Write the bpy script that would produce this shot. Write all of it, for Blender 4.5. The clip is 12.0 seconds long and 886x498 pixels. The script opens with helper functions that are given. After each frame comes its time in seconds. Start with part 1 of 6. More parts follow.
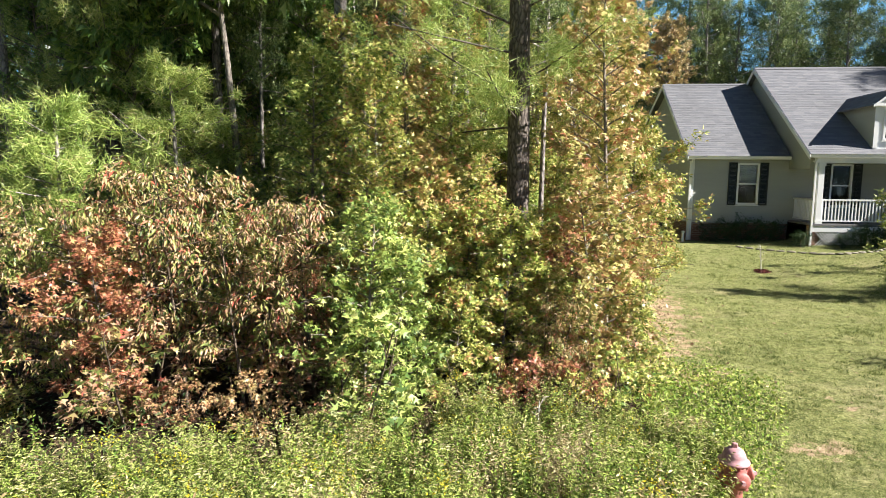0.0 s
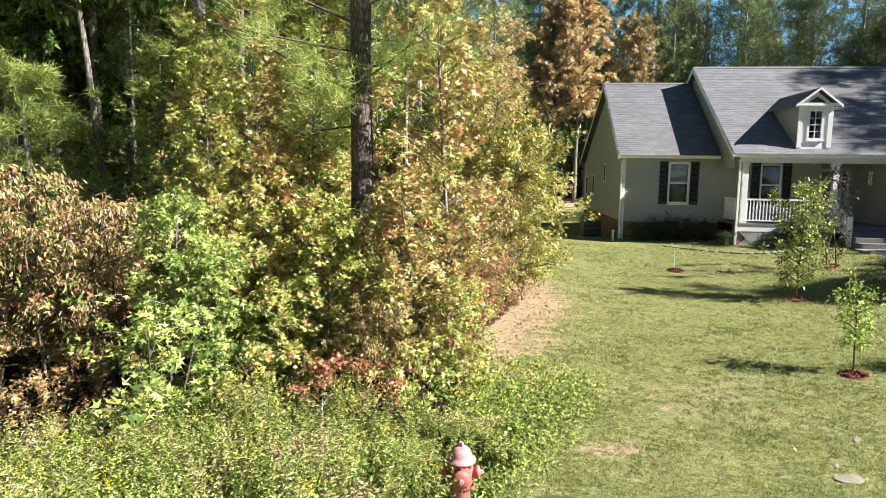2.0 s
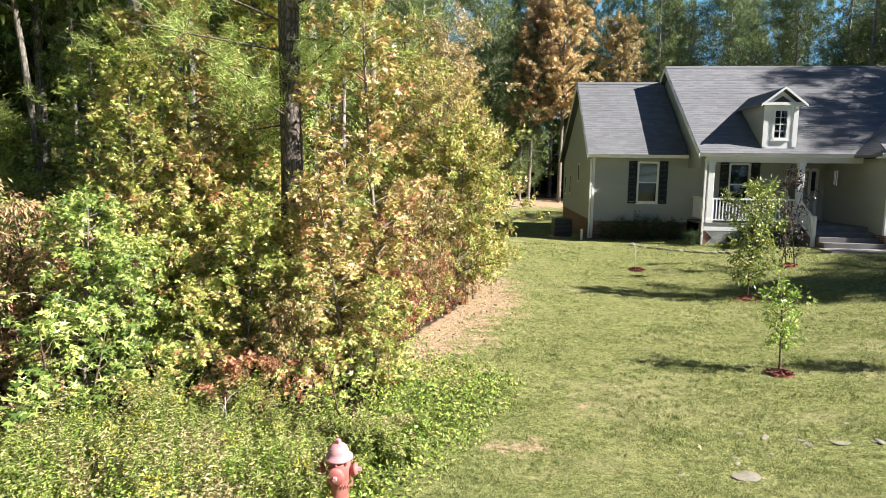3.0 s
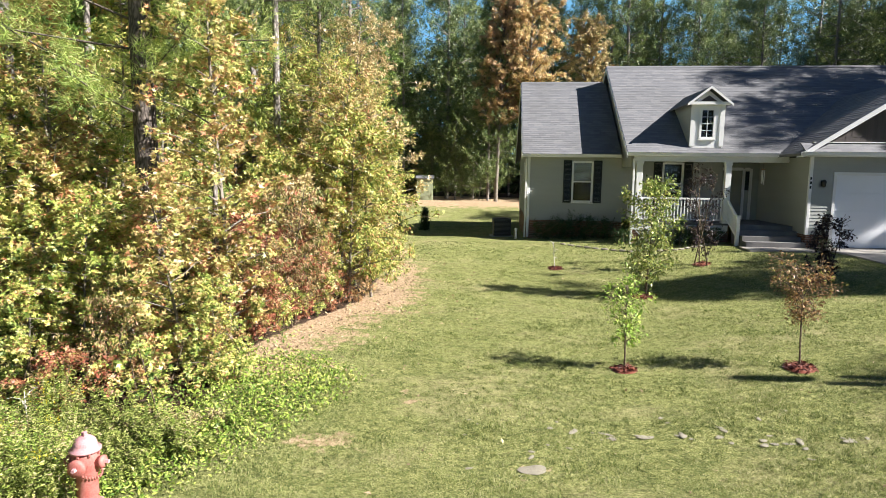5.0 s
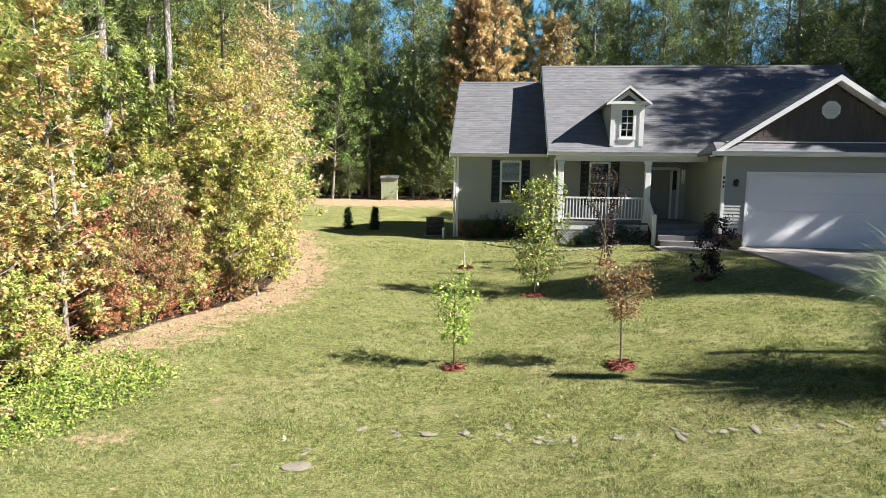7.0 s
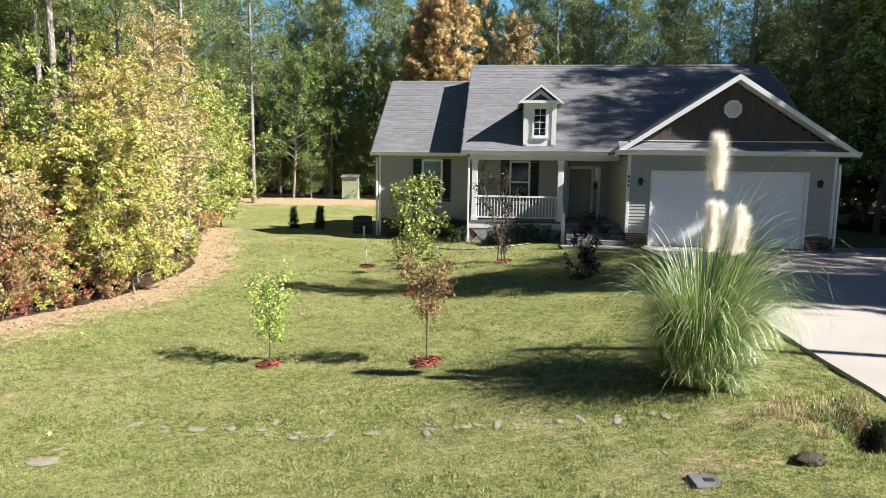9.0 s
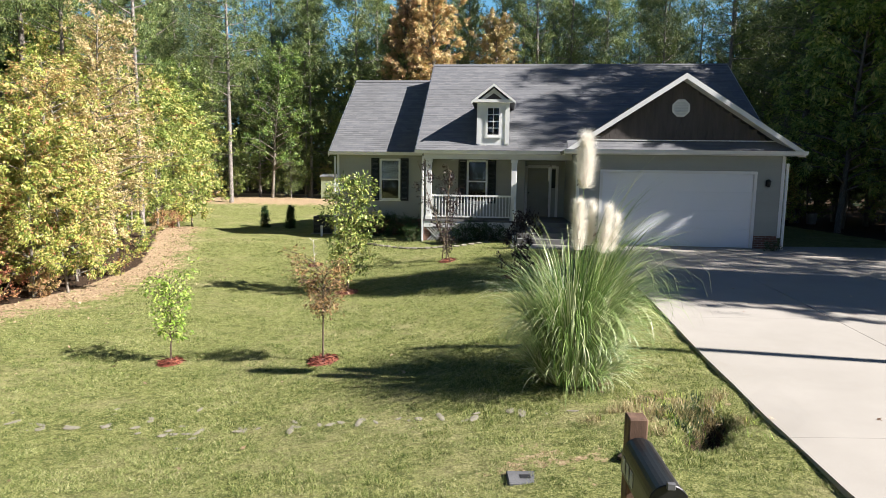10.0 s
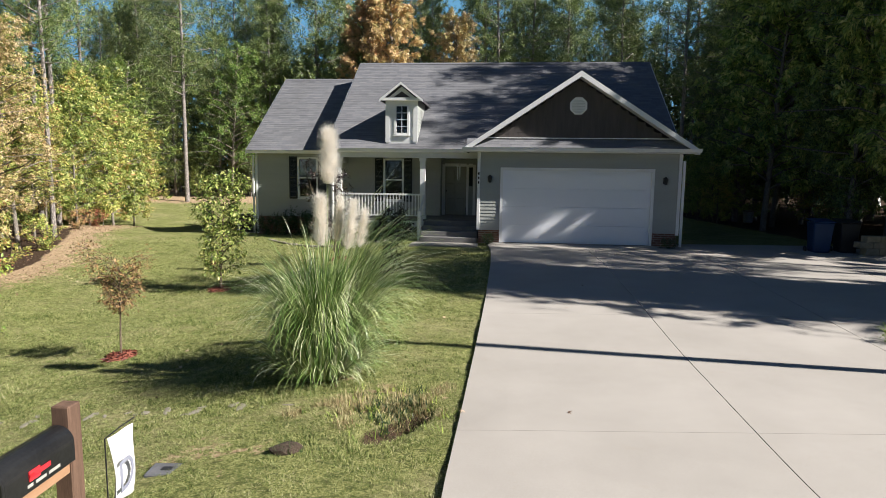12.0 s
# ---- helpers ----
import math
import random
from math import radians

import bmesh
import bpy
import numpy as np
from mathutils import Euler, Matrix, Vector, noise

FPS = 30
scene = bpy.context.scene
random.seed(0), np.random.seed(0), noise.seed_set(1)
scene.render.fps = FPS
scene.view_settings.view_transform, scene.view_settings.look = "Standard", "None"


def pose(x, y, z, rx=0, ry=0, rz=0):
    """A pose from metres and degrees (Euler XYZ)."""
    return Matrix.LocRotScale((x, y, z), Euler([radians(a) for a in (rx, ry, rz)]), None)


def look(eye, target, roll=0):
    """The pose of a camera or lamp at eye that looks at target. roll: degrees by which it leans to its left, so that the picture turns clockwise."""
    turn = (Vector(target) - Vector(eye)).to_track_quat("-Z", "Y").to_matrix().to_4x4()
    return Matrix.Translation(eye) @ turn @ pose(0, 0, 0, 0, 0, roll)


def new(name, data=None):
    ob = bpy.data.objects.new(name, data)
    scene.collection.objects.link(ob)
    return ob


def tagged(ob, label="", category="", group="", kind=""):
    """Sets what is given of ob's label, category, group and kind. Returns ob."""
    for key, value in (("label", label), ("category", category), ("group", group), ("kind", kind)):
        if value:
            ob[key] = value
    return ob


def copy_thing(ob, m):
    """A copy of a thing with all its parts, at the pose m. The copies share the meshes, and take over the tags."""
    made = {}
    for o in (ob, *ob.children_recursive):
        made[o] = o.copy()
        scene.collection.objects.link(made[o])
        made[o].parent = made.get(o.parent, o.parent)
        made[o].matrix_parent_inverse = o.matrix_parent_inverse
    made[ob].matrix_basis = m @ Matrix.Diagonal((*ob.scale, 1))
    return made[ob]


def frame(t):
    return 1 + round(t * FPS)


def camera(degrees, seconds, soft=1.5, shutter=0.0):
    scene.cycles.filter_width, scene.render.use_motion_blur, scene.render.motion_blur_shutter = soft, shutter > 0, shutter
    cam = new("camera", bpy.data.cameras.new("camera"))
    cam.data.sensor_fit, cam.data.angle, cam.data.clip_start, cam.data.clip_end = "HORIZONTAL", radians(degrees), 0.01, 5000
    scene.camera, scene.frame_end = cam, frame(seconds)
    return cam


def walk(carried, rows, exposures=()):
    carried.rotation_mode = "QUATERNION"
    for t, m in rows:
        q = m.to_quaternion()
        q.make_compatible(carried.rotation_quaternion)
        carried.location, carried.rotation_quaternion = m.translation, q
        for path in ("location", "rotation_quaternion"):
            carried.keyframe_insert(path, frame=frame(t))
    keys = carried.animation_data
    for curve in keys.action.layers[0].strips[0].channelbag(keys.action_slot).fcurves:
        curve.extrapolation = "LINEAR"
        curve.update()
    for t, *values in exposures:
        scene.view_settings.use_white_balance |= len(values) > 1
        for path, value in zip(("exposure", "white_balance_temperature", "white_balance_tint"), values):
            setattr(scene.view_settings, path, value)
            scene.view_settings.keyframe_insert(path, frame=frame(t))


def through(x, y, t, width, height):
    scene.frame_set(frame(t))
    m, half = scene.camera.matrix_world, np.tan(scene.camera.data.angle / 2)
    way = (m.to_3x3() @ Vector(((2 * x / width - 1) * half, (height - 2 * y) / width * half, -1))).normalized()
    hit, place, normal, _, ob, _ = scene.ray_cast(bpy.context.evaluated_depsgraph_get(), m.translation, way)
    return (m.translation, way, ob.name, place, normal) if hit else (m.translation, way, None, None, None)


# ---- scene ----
cam = camera(72.0, 12.0, soft=0.7)
METRES, EYE, TILT, LEAN, TURN = 17.7, 2.2, -2.6, 0.0, 0.0
ROWS = [
    (0.0, 0.0, 0.0, 0.0, 0.04, -4.21, -0.54),
    (0.5, 0.0398, -0.0009, 0.0004, 0.02, -4.21, -0.59),
    (1.0, 0.0781, -0.0015, 0.0018, -0.04, -4.32, -0.67),
    (1.5, 0.1166, -0.001, 0.0023, -0.04, -4.37, -0.73),
    (2.0, 0.1534, -0.0009, 0.0026, -0.09, -4.43, -0.78),
    (2.5, 0.1882, -0.0011, 0.0027, -0.12, -4.45, -0.81),
    (3.0, 0.2233, -0.0021, 0.0026, -0.11, -4.46, -0.8),
    (5.0, 0.3698, -0.0069, 0.0015, -0.17, -4.4, -0.79),
    (5.5, 0.4097, -0.0075, 0.0019, -0.16, -4.38, -0.79),
    (6.0, 0.4499, -0.0081, 0.002, -0.19, -4.37, -0.79),
    (6.5, 0.492, -0.0088, 0.0018, -0.18, -4.37, -0.78),
    (7.0, 0.5346, -0.0097, 0.0022, -0.15, -4.38, -0.77),
    (9.0, 0.7135, -0.0133, 0.0027, -0.19, -4.41, -0.81),
    (9.5, 0.7617, -0.0139, 0.0027, -0.18, -4.42, -0.8),
    (10.0, 0.8102, -0.0144, 0.0028, -0.18, -4.43, -0.8),
    (10.5, 0.8586, -0.015, 0.0026, -0.19, -4.42, -0.8),
    (11.0, 0.9058, -0.0155, 0.0025, -0.2, -4.44, -0.78),
    (11.5, 0.9532, -0.016, 0.002, -0.17, -4.45, -0.78),
    (12.0, 0.9998, -0.0168, 0.0019, -0.17, -4.45, -0.74),
]
EXPOSURES = [(0.0, 1.62), (9.5, 1.50), (10.5, 1.30), (12.0, 1.08)]
walk(cam, [(t, pose(0, 0, EYE, TILT, LEAN, TURN) @ pose(METRES * x, METRES * y, METRES * z, 90 + pitch, roll, yaw)) for t, x, y, z, yaw, pitch, roll in ROWS], EXPOSURES)

# ---------------------------------------------------------------- light
SUN_ELEV, SUN_AZ = radians(36), radians(-18)      # azimuth from +x towards +y
world = bpy.data.worlds.new("world")
scene.world = world
world.use_nodes = True
wn = world.node_tree
sky = wn.nodes.new("ShaderNodeTexSky")
sky.sky_type, sky.sun_disc = "NISHITA", False
sky.sun_elevation, sky.sun_rotation = SUN_ELEV, radians(90) - SUN_AZ
sky.air_density, sky.dust_density, sky.ozone_density = 0.43, 0.0, 5.0
wn.nodes["Background"].inputs["Strength"].default_value = 0.051
wn.links.new(sky.outputs["Color"], wn.nodes["Background"].inputs["Color"])
sun_data = bpy.data.lights.new("sun", "SUN")
sun_data.energy, sun_data.angle, sun_data.color = 5.0, radians(0.53), (1.0, 0.955, 0.915)
sun = new("sun", sun_data)
sun_from = Vector((math.cos(SUN_ELEV) * math.cos(SUN_AZ), math.cos(SUN_ELEV) * math.sin(SUN_AZ), math.sin(SUN_ELEV)))
sun.matrix_world = look(sun_from * 60, (0, 0, 0))


# ---------------------------------------------------------------- materials
def material(name, rough=0.7, metal=0.0, spec=0.4):
    m = bpy.data.materials.new(name)
    m.use_nodes = True
    b = m.node_tree.nodes["Principled BSDF"]
    b.inputs["Roughness"].default_value, b.inputs["Metallic"].default_value = rough, metal
    b.inputs["Specular IOR Level"].default_value = spec
    return m, m.node_tree, b


def node(nt, kind, **values):
    n = nt.nodes.new(kind)
    for key, value in values.items():
        n.inputs[key.replace("_", " ")].default_value = value
    return n


def ramp(nt, source, stops):
    r = nt.nodes.new("ShaderNodeValToRGB")
    while len(r.color_ramp.elements) < len(stops):
        r.color_ramp.elements.new(0.5)
    for e, (p, c) in zip(r.color_ramp.elements, stops):
        e.position, e.color = p, (*c, 1)
    nt.links.new(source, r.inputs["Fac"])
    return r.outputs["Color"]


def mix(nt, a, b, fac, mode="MIX"):
    n = nt.nodes.new("ShaderNodeMix")
    n.data_type, n.blend_type = "RGBA", mode
    for sock, v in ((n.inputs[0], fac), (n.inputs[6], a), (n.inputs[7], b)):
        if isinstance(v, bpy.types.NodeSocket):
            nt.links.new(v, sock)
        elif isinstance(v, tuple):
            sock.default_value = (*v, 1)
        else:
            sock.default_value = v
    return n.outputs[2]


def coords(nt, scale=(1, 1, 1), space="Object"):
    t = nt.nodes.new("ShaderNodeTexCoord")
    m = nt.nodes.new("ShaderNodeMapping")
    m.inputs["Scale"].default_value = scale
    if space == "World":
        g = nt.nodes.new("ShaderNodeNewGeometry")
        nt.links.new(g.outputs["Position"], m.inputs["Vector"])
    else:
        nt.links.new(t.outputs[space], m.inputs["Vector"])
    return m.outputs["Vector"]


def noise_of(nt, vec, scale, detail=4.0, rough=0.55):
    n = node(nt, "ShaderNodeTexNoise", Scale=scale, Detail=detail, Roughness=rough)
    nt.links.new(vec, n.inputs["Vector"])
    return n.outputs["Fac"]


def bump(nt, b, height, strength=0.3, distance=0.02):
    n = node(nt, "ShaderNodeBump", Strength=strength, Distance=distance)
    nt.links.new(height, n.inputs["Height"])
    nt.links.new(n.outputs["Normal"], b.inputs["Normal"])


def plain(name, dark, light, rough=0.7, scale=6.0, fine=60.0, metal=0.0, spec=0.4, bumps=0.15, depth=0.004, stretch=(1, 1, 1)):
    """A painted, mineral or wooden surface with stains at one scale and grain at another."""
    m, nt, b = material(name, rough, metal, spec)
    v = coords(nt, stretch, "World")
    big, small = noise_of(nt, v, scale), noise_of(nt, v, fine, 6)
    c = mix(nt, ramp(nt, big, [(0.3, dark), (0.7, light)]), ramp(nt, small, [(0.3, dark), (0.7, light)]), 0.4)
    nt.links.new(c, b.inputs["Base Color"])
    bump(nt, b, small, bumps, depth)
    return m


def leafy(name, stops, through=0.17, spread=0.10, gloss=0.40):
    """Leaves: colour differs leaf by leaf and plant by plant, and light shines through."""
    m, nt, b = material(name, 0.42, 0, gloss)
    g, o = nt.nodes.new("ShaderNodeNewGeometry"), nt.nodes.new("ShaderNodeObjectInfo")
    v = coords(nt, (1, 1, 1), "World")
    patch = noise_of(nt, v, 1.3, 5, 0.7)
    add = nt.nodes.new("ShaderNodeMath"); add.operation = "MULTIPLY_ADD"
    nt.links.new(patch, add.inputs[0]); add.inputs[1].default_value = 1.3; add.inputs[2].default_value = -0.65
    a2 = nt.nodes.new("ShaderNodeMath"); a2.operation = "ADD"
    nt.links.new(g.outputs["Random Per Island"], a2.inputs[0]); nt.links.new(add.outputs[0], a2.inputs[1])
    c = ramp(nt, a2.outputs[0], stops)
    hs = node(nt, "ShaderNodeHueSaturation")
    nt.links.new(c, hs.inputs["Color"])
    hue = nt.nodes.new("ShaderNodeMapRange")
    hue.inputs["To Min"].default_value, hue.inputs["To Max"].default_value = 0.5 - spread * 0.08, 0.5 + spread * 0.08
    nt.links.new(o.outputs["Random"], hue.inputs["Value"]); nt.links.new(hue.outputs[0], hs.inputs["Hue"])
    val = nt.nodes.new("ShaderNodeMapRange")
    val.inputs["To Min"].default_value, val.inputs["To Max"].default_value = 1 - spread, 1 + spread
    nt.links.new(o.outputs["Random"], val.inputs["Value"]); nt.links.new(val.outputs[0], hs.inputs["Value"])
    nt.links.new(hs.outputs["Color"], b.inputs["Base Color"])
    tr = nt.nodes.new("ShaderNodeBsdfTranslucent")
    nt.links.new(hs.outputs["Color"], tr.inputs["Color"])
    ms = nt.nodes.new("ShaderNodeMixShader"); ms.inputs[0].default_value = through
    nt.links.new(b.outputs[0], ms.inputs[1]); nt.links.new(tr.outputs[0], ms.inputs[2])
    nt.links.new(ms.outputs[0], nt.nodes["Material Output"].inputs["Surface"])
    return m


M = {}
M["gum"] = leafy("yellow_green_leaf", [(0.0, (0.09, 0.16, 0.03)), (0.28, (0.25, 0.31, 0.06)), (0.52, (0.49, 0.52, 0.12)), (0.78, (0.66, 0.61, 0.21)), (0.91, (0.62, 0.43, 0.19)), (1.0, (0.48, 0.19, 0.10))])
M["gold"] = leafy("yellow_leaf", [(0.0, (0.17, 0.24, 0.05)), (0.32, (0.43, 0.41, 0.11)), (0.62, (0.63, 0.53, 0.21)), (0.84, (0.62, 0.41, 0.19)), (1.0, (0.50, 0.20, 0.10))])
M["green"] = leafy("green_leaf", [(0.0, (0.08, 0.14, 0.03)), (0.45, (0.24, 0.33, 0.07)), (0.8, (0.45, 0.50, 0.14)), (1.0, (0.64, 0.60, 0.22))])
M["dark_green"] = leafy("dark_green_leaf", [(0.0, (0.05, 0.10, 0.02)), (0.6, (0.15, 0.24, 0.05)), (1.0, (0.34, 0.40, 0.11))])
M["rust"] = leafy("faded_rust_leaf", [(0.0, (0.06, 0.09, 0.02)), (0.25, (0.19, 0.22, 0.05)), (0.42, (0.35, 0.30, 0.10)), (0.62, (0.44, 0.31, 0.17)), (0.85, (0.47, 0.29, 0.17)), (0.97, (0.44, 0.20, 0.11)), (1.0, (0.50, 0.13, 0.08))])
M["orange"] = leafy("orange_leaf", [(0.0, (0.24, 0.22, 0.07)), (0.3, (0.44, 0.31, 0.13)), (0.7, (0.58, 0.37, 0.19)), (1.0, (0.52, 0.25, 0.13))])
M["red"] = leafy("red_leaf", [(0.0, (0.16, 0.10, 0.04)), (0.4, (0.34, 0.10, 0.06)), (0.75, (0.48, 0.20, 0.13)), (1.0, (0.54, 0.40, 0.16))])
M["peach"] = leafy("peach_leaf", [(0.0, (0.24, 0.26, 0.07)), (0.5, (0.54, 0.42, 0.20)), (1.0, (0.70, 0.52, 0.32))])
M["gum_green"] = leafy("fresh_green_leaf", [(0.0, (0.14, 0.24, 0.03)), (0.5, (0.32, 0.45, 0.07)), (1.0, (0.52, 0.58, 0.14))])
M["brown"] = leafy("brown_leaf", [(0.0, (0.14, 0.09, 0.04)), (0.5, (0.32, 0.17, 0.08)), (0.9, (0.46, 0.28, 0.13)), (1.0, (0.40, 0.40, 0.10))])
# leaf colour taken near black to stand for shaded depths
M["shaded_leaf"] = leafy("distant_dark_leaf", [(0.0, (0.02, 0.04, 0.012)), (0.6, (0.05, 0.085, 0.025)), (1.0, (0.12, 0.14, 0.05))])
M["purple"] = leafy("dark_purple_leaf", [(0.0, (0.012, 0.008, 0.010)), (0.6, (0.028, 0.014, 0.017)), (1.0, (0.055, 0.035, 0.03))], 0.2)
M["shrub"] = leafy("evergreen_shrub_leaf", [(0.0, (0.015, 0.04, 0.012)), (0.7, (0.035, 0.08, 0.02)), (1.0, (0.07, 0.12, 0.03))], 0.2)
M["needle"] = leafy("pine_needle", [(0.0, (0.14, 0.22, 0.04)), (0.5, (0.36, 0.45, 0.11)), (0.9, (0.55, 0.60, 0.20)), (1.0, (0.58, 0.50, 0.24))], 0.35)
M["tan_orange"] = leafy("tan_orange_leaf", [(0.0, (0.30, 0.28, 0.10)), (0.3, (0.58, 0.46, 0.21)), (0.7, (0.72, 0.51, 0.29)), (1.0, (0.62, 0.36, 0.19))], 0.25)
# far pines' needles coloured darker than near ones to carry their shade
M["needle_shaded"] = leafy("distant_pine_needle", [(0.0, (0.03, 0.055, 0.016)), (0.4, (0.11, 0.165, 0.05)), (0.8, (0.25, 0.31, 0.10)), (1.0, (0.38, 0.41, 0.16))], 0.2)
M["weed"] = leafy("weed_leaf", [(0.0, (0.06, 0.09, 0.02)), (0.3, (0.19, 0.24, 0.05)), (0.6, (0.30, 0.34, 0.09)), (0.88, (0.41, 0.42, 0.15)), (1.0, (0.44, 0.37, 0.22))], 0.20, 0.05, 0.15)
M["weed_green"] = leafy("green_weed_leaf", [(0.0, (0.08, 0.15, 0.025)), (0.4, (0.24, 0.36, 0.06)), (0.85, (0.46, 0.54, 0.12)), (1.0, (0.60, 0.58, 0.20))], 0.25, 0.05, 0.15)
M["dry"] = leafy("dry_stalk", [(0.0, (0.20, 0.14, 0.07)), (0.5, (0.40, 0.32, 0.17)), (1.0, (0.56, 0.50, 0.28))], 0.2, 0.05, 0.1)
M["bloom"] = leafy("yellow_blossom", [(0.0, (0.55, 0.45, 0.02)), (1.0, (0.75, 0.62, 0.04))], 0.3, 0.02)
M["blade"] = leafy("lawn_blade", [(0.0, (0.055, 0.085, 0.02)), (0.30, (0.17, 0.22, 0.06)), (0.65, (0.345, 0.37, 0.14)), (0.9, (0.46, 0.46, 0.21)), (1.0, (0.53, 0.49, 0.28))], 0.25, 0.02, 0.1)
M["pampas"] = leafy("pampas_blade", [(0.0, (0.06, 0.12, 0.025)), (0.4, (0.18, 0.29, 0.07)), (0.7, (0.38, 0.46, 0.18)), (1.0, (0.68, 0.68, 0.46))], 0.15, 0.02, 0.6)
M["plume"] = leafy("cream_plume", [(0.0, (0.84, 0.78, 0.68)), (0.6, (0.90, 0.87, 0.81)), (1.0, (0.93, 0.91, 0.87))], 0.6, 0.02)
M["litter"] = leafy("fallen_leaf", [(0.0, (0.15, 0.09, 0.055)), (0.5, (0.36, 0.23, 0.15)), (0.9, (0.56, 0.40, 0.27)), (1.0, (0.60, 0.50, 0.24))], 0.1, 0.02)
M["mulch"] = leafy("red_mulch_chip", [(0.0, (0.05, 0.014, 0.010)), (0.6, (0.16, 0.04, 0.027)), (1.0, (0.30, 0.11, 0.07))], 0.0, 0.02)


def bark(name, dark, light, scale=9.0):
    m, nt, b = material(name, 0.9, 0, 0.2)
    v = coords(nt, (1, 1, 0.4), "World")
    vo = node(nt, "ShaderNodeTexVoronoi", Scale=scale)
    vo.feature = "DISTANCE_TO_EDGE"
    nt.links.new(v, vo.inputs["Vector"])
    n = noise_of(nt, v, scale * 3, 6)
    c = mix(nt, ramp(nt, vo.outputs["Distance"], [(0.02, dark), (0.25, light)]), ramp(nt, n, [(0.3, dark), (0.75, light)]), 0.5)
    nt.links.new(c, b.inputs["Base Color"])
    bump(nt, b, vo.outputs["Distance"], 0.8, 0.03)
    return m


M["pine_bark"] = bark("pine_bark", (0.055, 0.047, 0.042), (0.45, 0.40, 0.36), 14)
M["dark_pine_bark"] = bark("dark_pine_bark", (0.03, 0.025, 0.022), (0.21, 0.175, 0.15), 14)
M["grey_bark"] = bark("grey_bark", (0.10, 0.085, 0.07), (0.34, 0.30, 0.25), 16)
M["twig"] = bark("brown_twig", (0.07, 0.05, 0.035), (0.22, 0.17, 0.12), 30)
M["pale_twig"] = bark("pale_twig", (0.45, 0.42, 0.38), (0.75, 0.72, 0.66), 30)


def ground_material():
    m, nt, b = material("lawn_and_soil", 0.95, 0, 0.1)
    v = coords(nt, (1, 1, 1), "World")
    vs = coords(nt, (1, 1.6, 1), "World")
    grass = ramp(nt, noise_of(nt, v, 42, 8, 0.8), [(0.38, (0.045, 0.07, 0.018)), (0.5, (0.235, 0.25, 0.08)), (0.62, (0.50, 0.475, 0.22))])
    worn = ramp(nt, noise_of(nt, v, 24, 8, 0.75), [(0.38, (0.14, 0.13, 0.05)), (0.62, (0.55, 0.48, 0.27))])
    # dark specks painted in for the shade between grass tufts
    tuft_shade_coords = coords(nt, (1, 1.5, 1), "World")
    grass = mix(nt, grass, (0.075, 0.085, 0.028), ramp(nt, noise_of(nt, tuft_shade_coords, 8.5, 6, 0.7), [(0.48, (0, 0, 0)), (0.62, (0.8, 0.8, 0.8))]))
    grass = mix(nt, grass, worn, ramp(nt, noise_of(nt, vs, 0.55, 5, 0.6), [(0.50, (0, 0, 0)), (0.72, (0.75, 0.75, 0.75))]))
    grass = mix(nt, grass, (0.055, 0.085, 0.02), ramp(nt, noise_of(nt, vs, 1.7, 6, 0.7), [(0.50, (0, 0, 0)), (0.75, (0.65, 0.65, 0.65))]))
    soil = ramp(nt, noise_of(nt, v, 18, 8, 0.7), [(0.30, (0.13, 0.09, 0.055)), (0.5, (0.40, 0.285, 0.175)), (0.68, (0.60, 0.46, 0.31))])
    # dark soil, deepened in colour for shade under the trees and in the gully
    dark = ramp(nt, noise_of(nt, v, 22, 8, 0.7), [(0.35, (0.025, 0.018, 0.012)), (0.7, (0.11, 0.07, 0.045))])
    straw = nt.nodes.new("ShaderNodeAttribute"); straw.attribute_name = "straw"
    wood = nt.nodes.new("ShaderNodeAttribute"); wood.attribute_name = "wood"
    bare = noise_of(nt, v, 2.6, 7, 0.75)

    def masked(att, lo, hi, ragged=1.0):
        r = nt.nodes.new("ShaderNodeMath"); r.operation = "MULTIPLY_ADD"
        nt.links.new(bare, r.inputs[0]); r.inputs[1].default_value, r.inputs[2].default_value = ragged, 0.5 - ragged / 2
        s = nt.nodes.new("ShaderNodeMath"); s.operation = "ADD"
        nt.links.new(att.outputs["Fac"], s.inputs[0]); nt.links.new(r.outputs[0], s.inputs[1])
        return ramp(nt, s.outputs[0], [(lo, (0, 0, 0)), (hi, (1, 1, 1))])

    c = mix(nt, grass, soil, masked(straw, 0.90, 1.35, 2.4))
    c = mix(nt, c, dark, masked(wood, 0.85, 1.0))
    nt.links.new(c, b.inputs["Base Color"])
    bump(nt, b, noise_of(nt, v, 40, 8, 0.75), 0.9, 0.05)
    return m


def concrete_material():
    m, nt, b = material("broom_finished_concrete", 0.85, 0, 0.3)
    v = coords(nt, (1, 1, 1), "World")
    c = ramp(nt, noise_of(nt, v, 0.7, 6, 0.6), [(0.3, (0.29, 0.265, 0.235)), (0.7, (0.37, 0.34, 0.305))])
    c = mix(nt, c, ramp(nt, noise_of(nt, v, 90, 6, 0.7), [(0.3, (0.28, 0.26, 0.225)), (0.7, (0.46, 0.43, 0.385))]), 0.3)
    c = mix(nt, c, (0.30, 0.25, 0.19), ramp(nt, noise_of(nt, v, 2.6, 7, 0.7), [(0.62, (0, 0, 0)), (0.80, (0.45, 0.45, 0.45))]))
    nt.links.new(c, b.inputs["Base Color"])
    bump(nt, b, noise_of(nt, v, 140, 4), 0.2, 0.003)
    return m


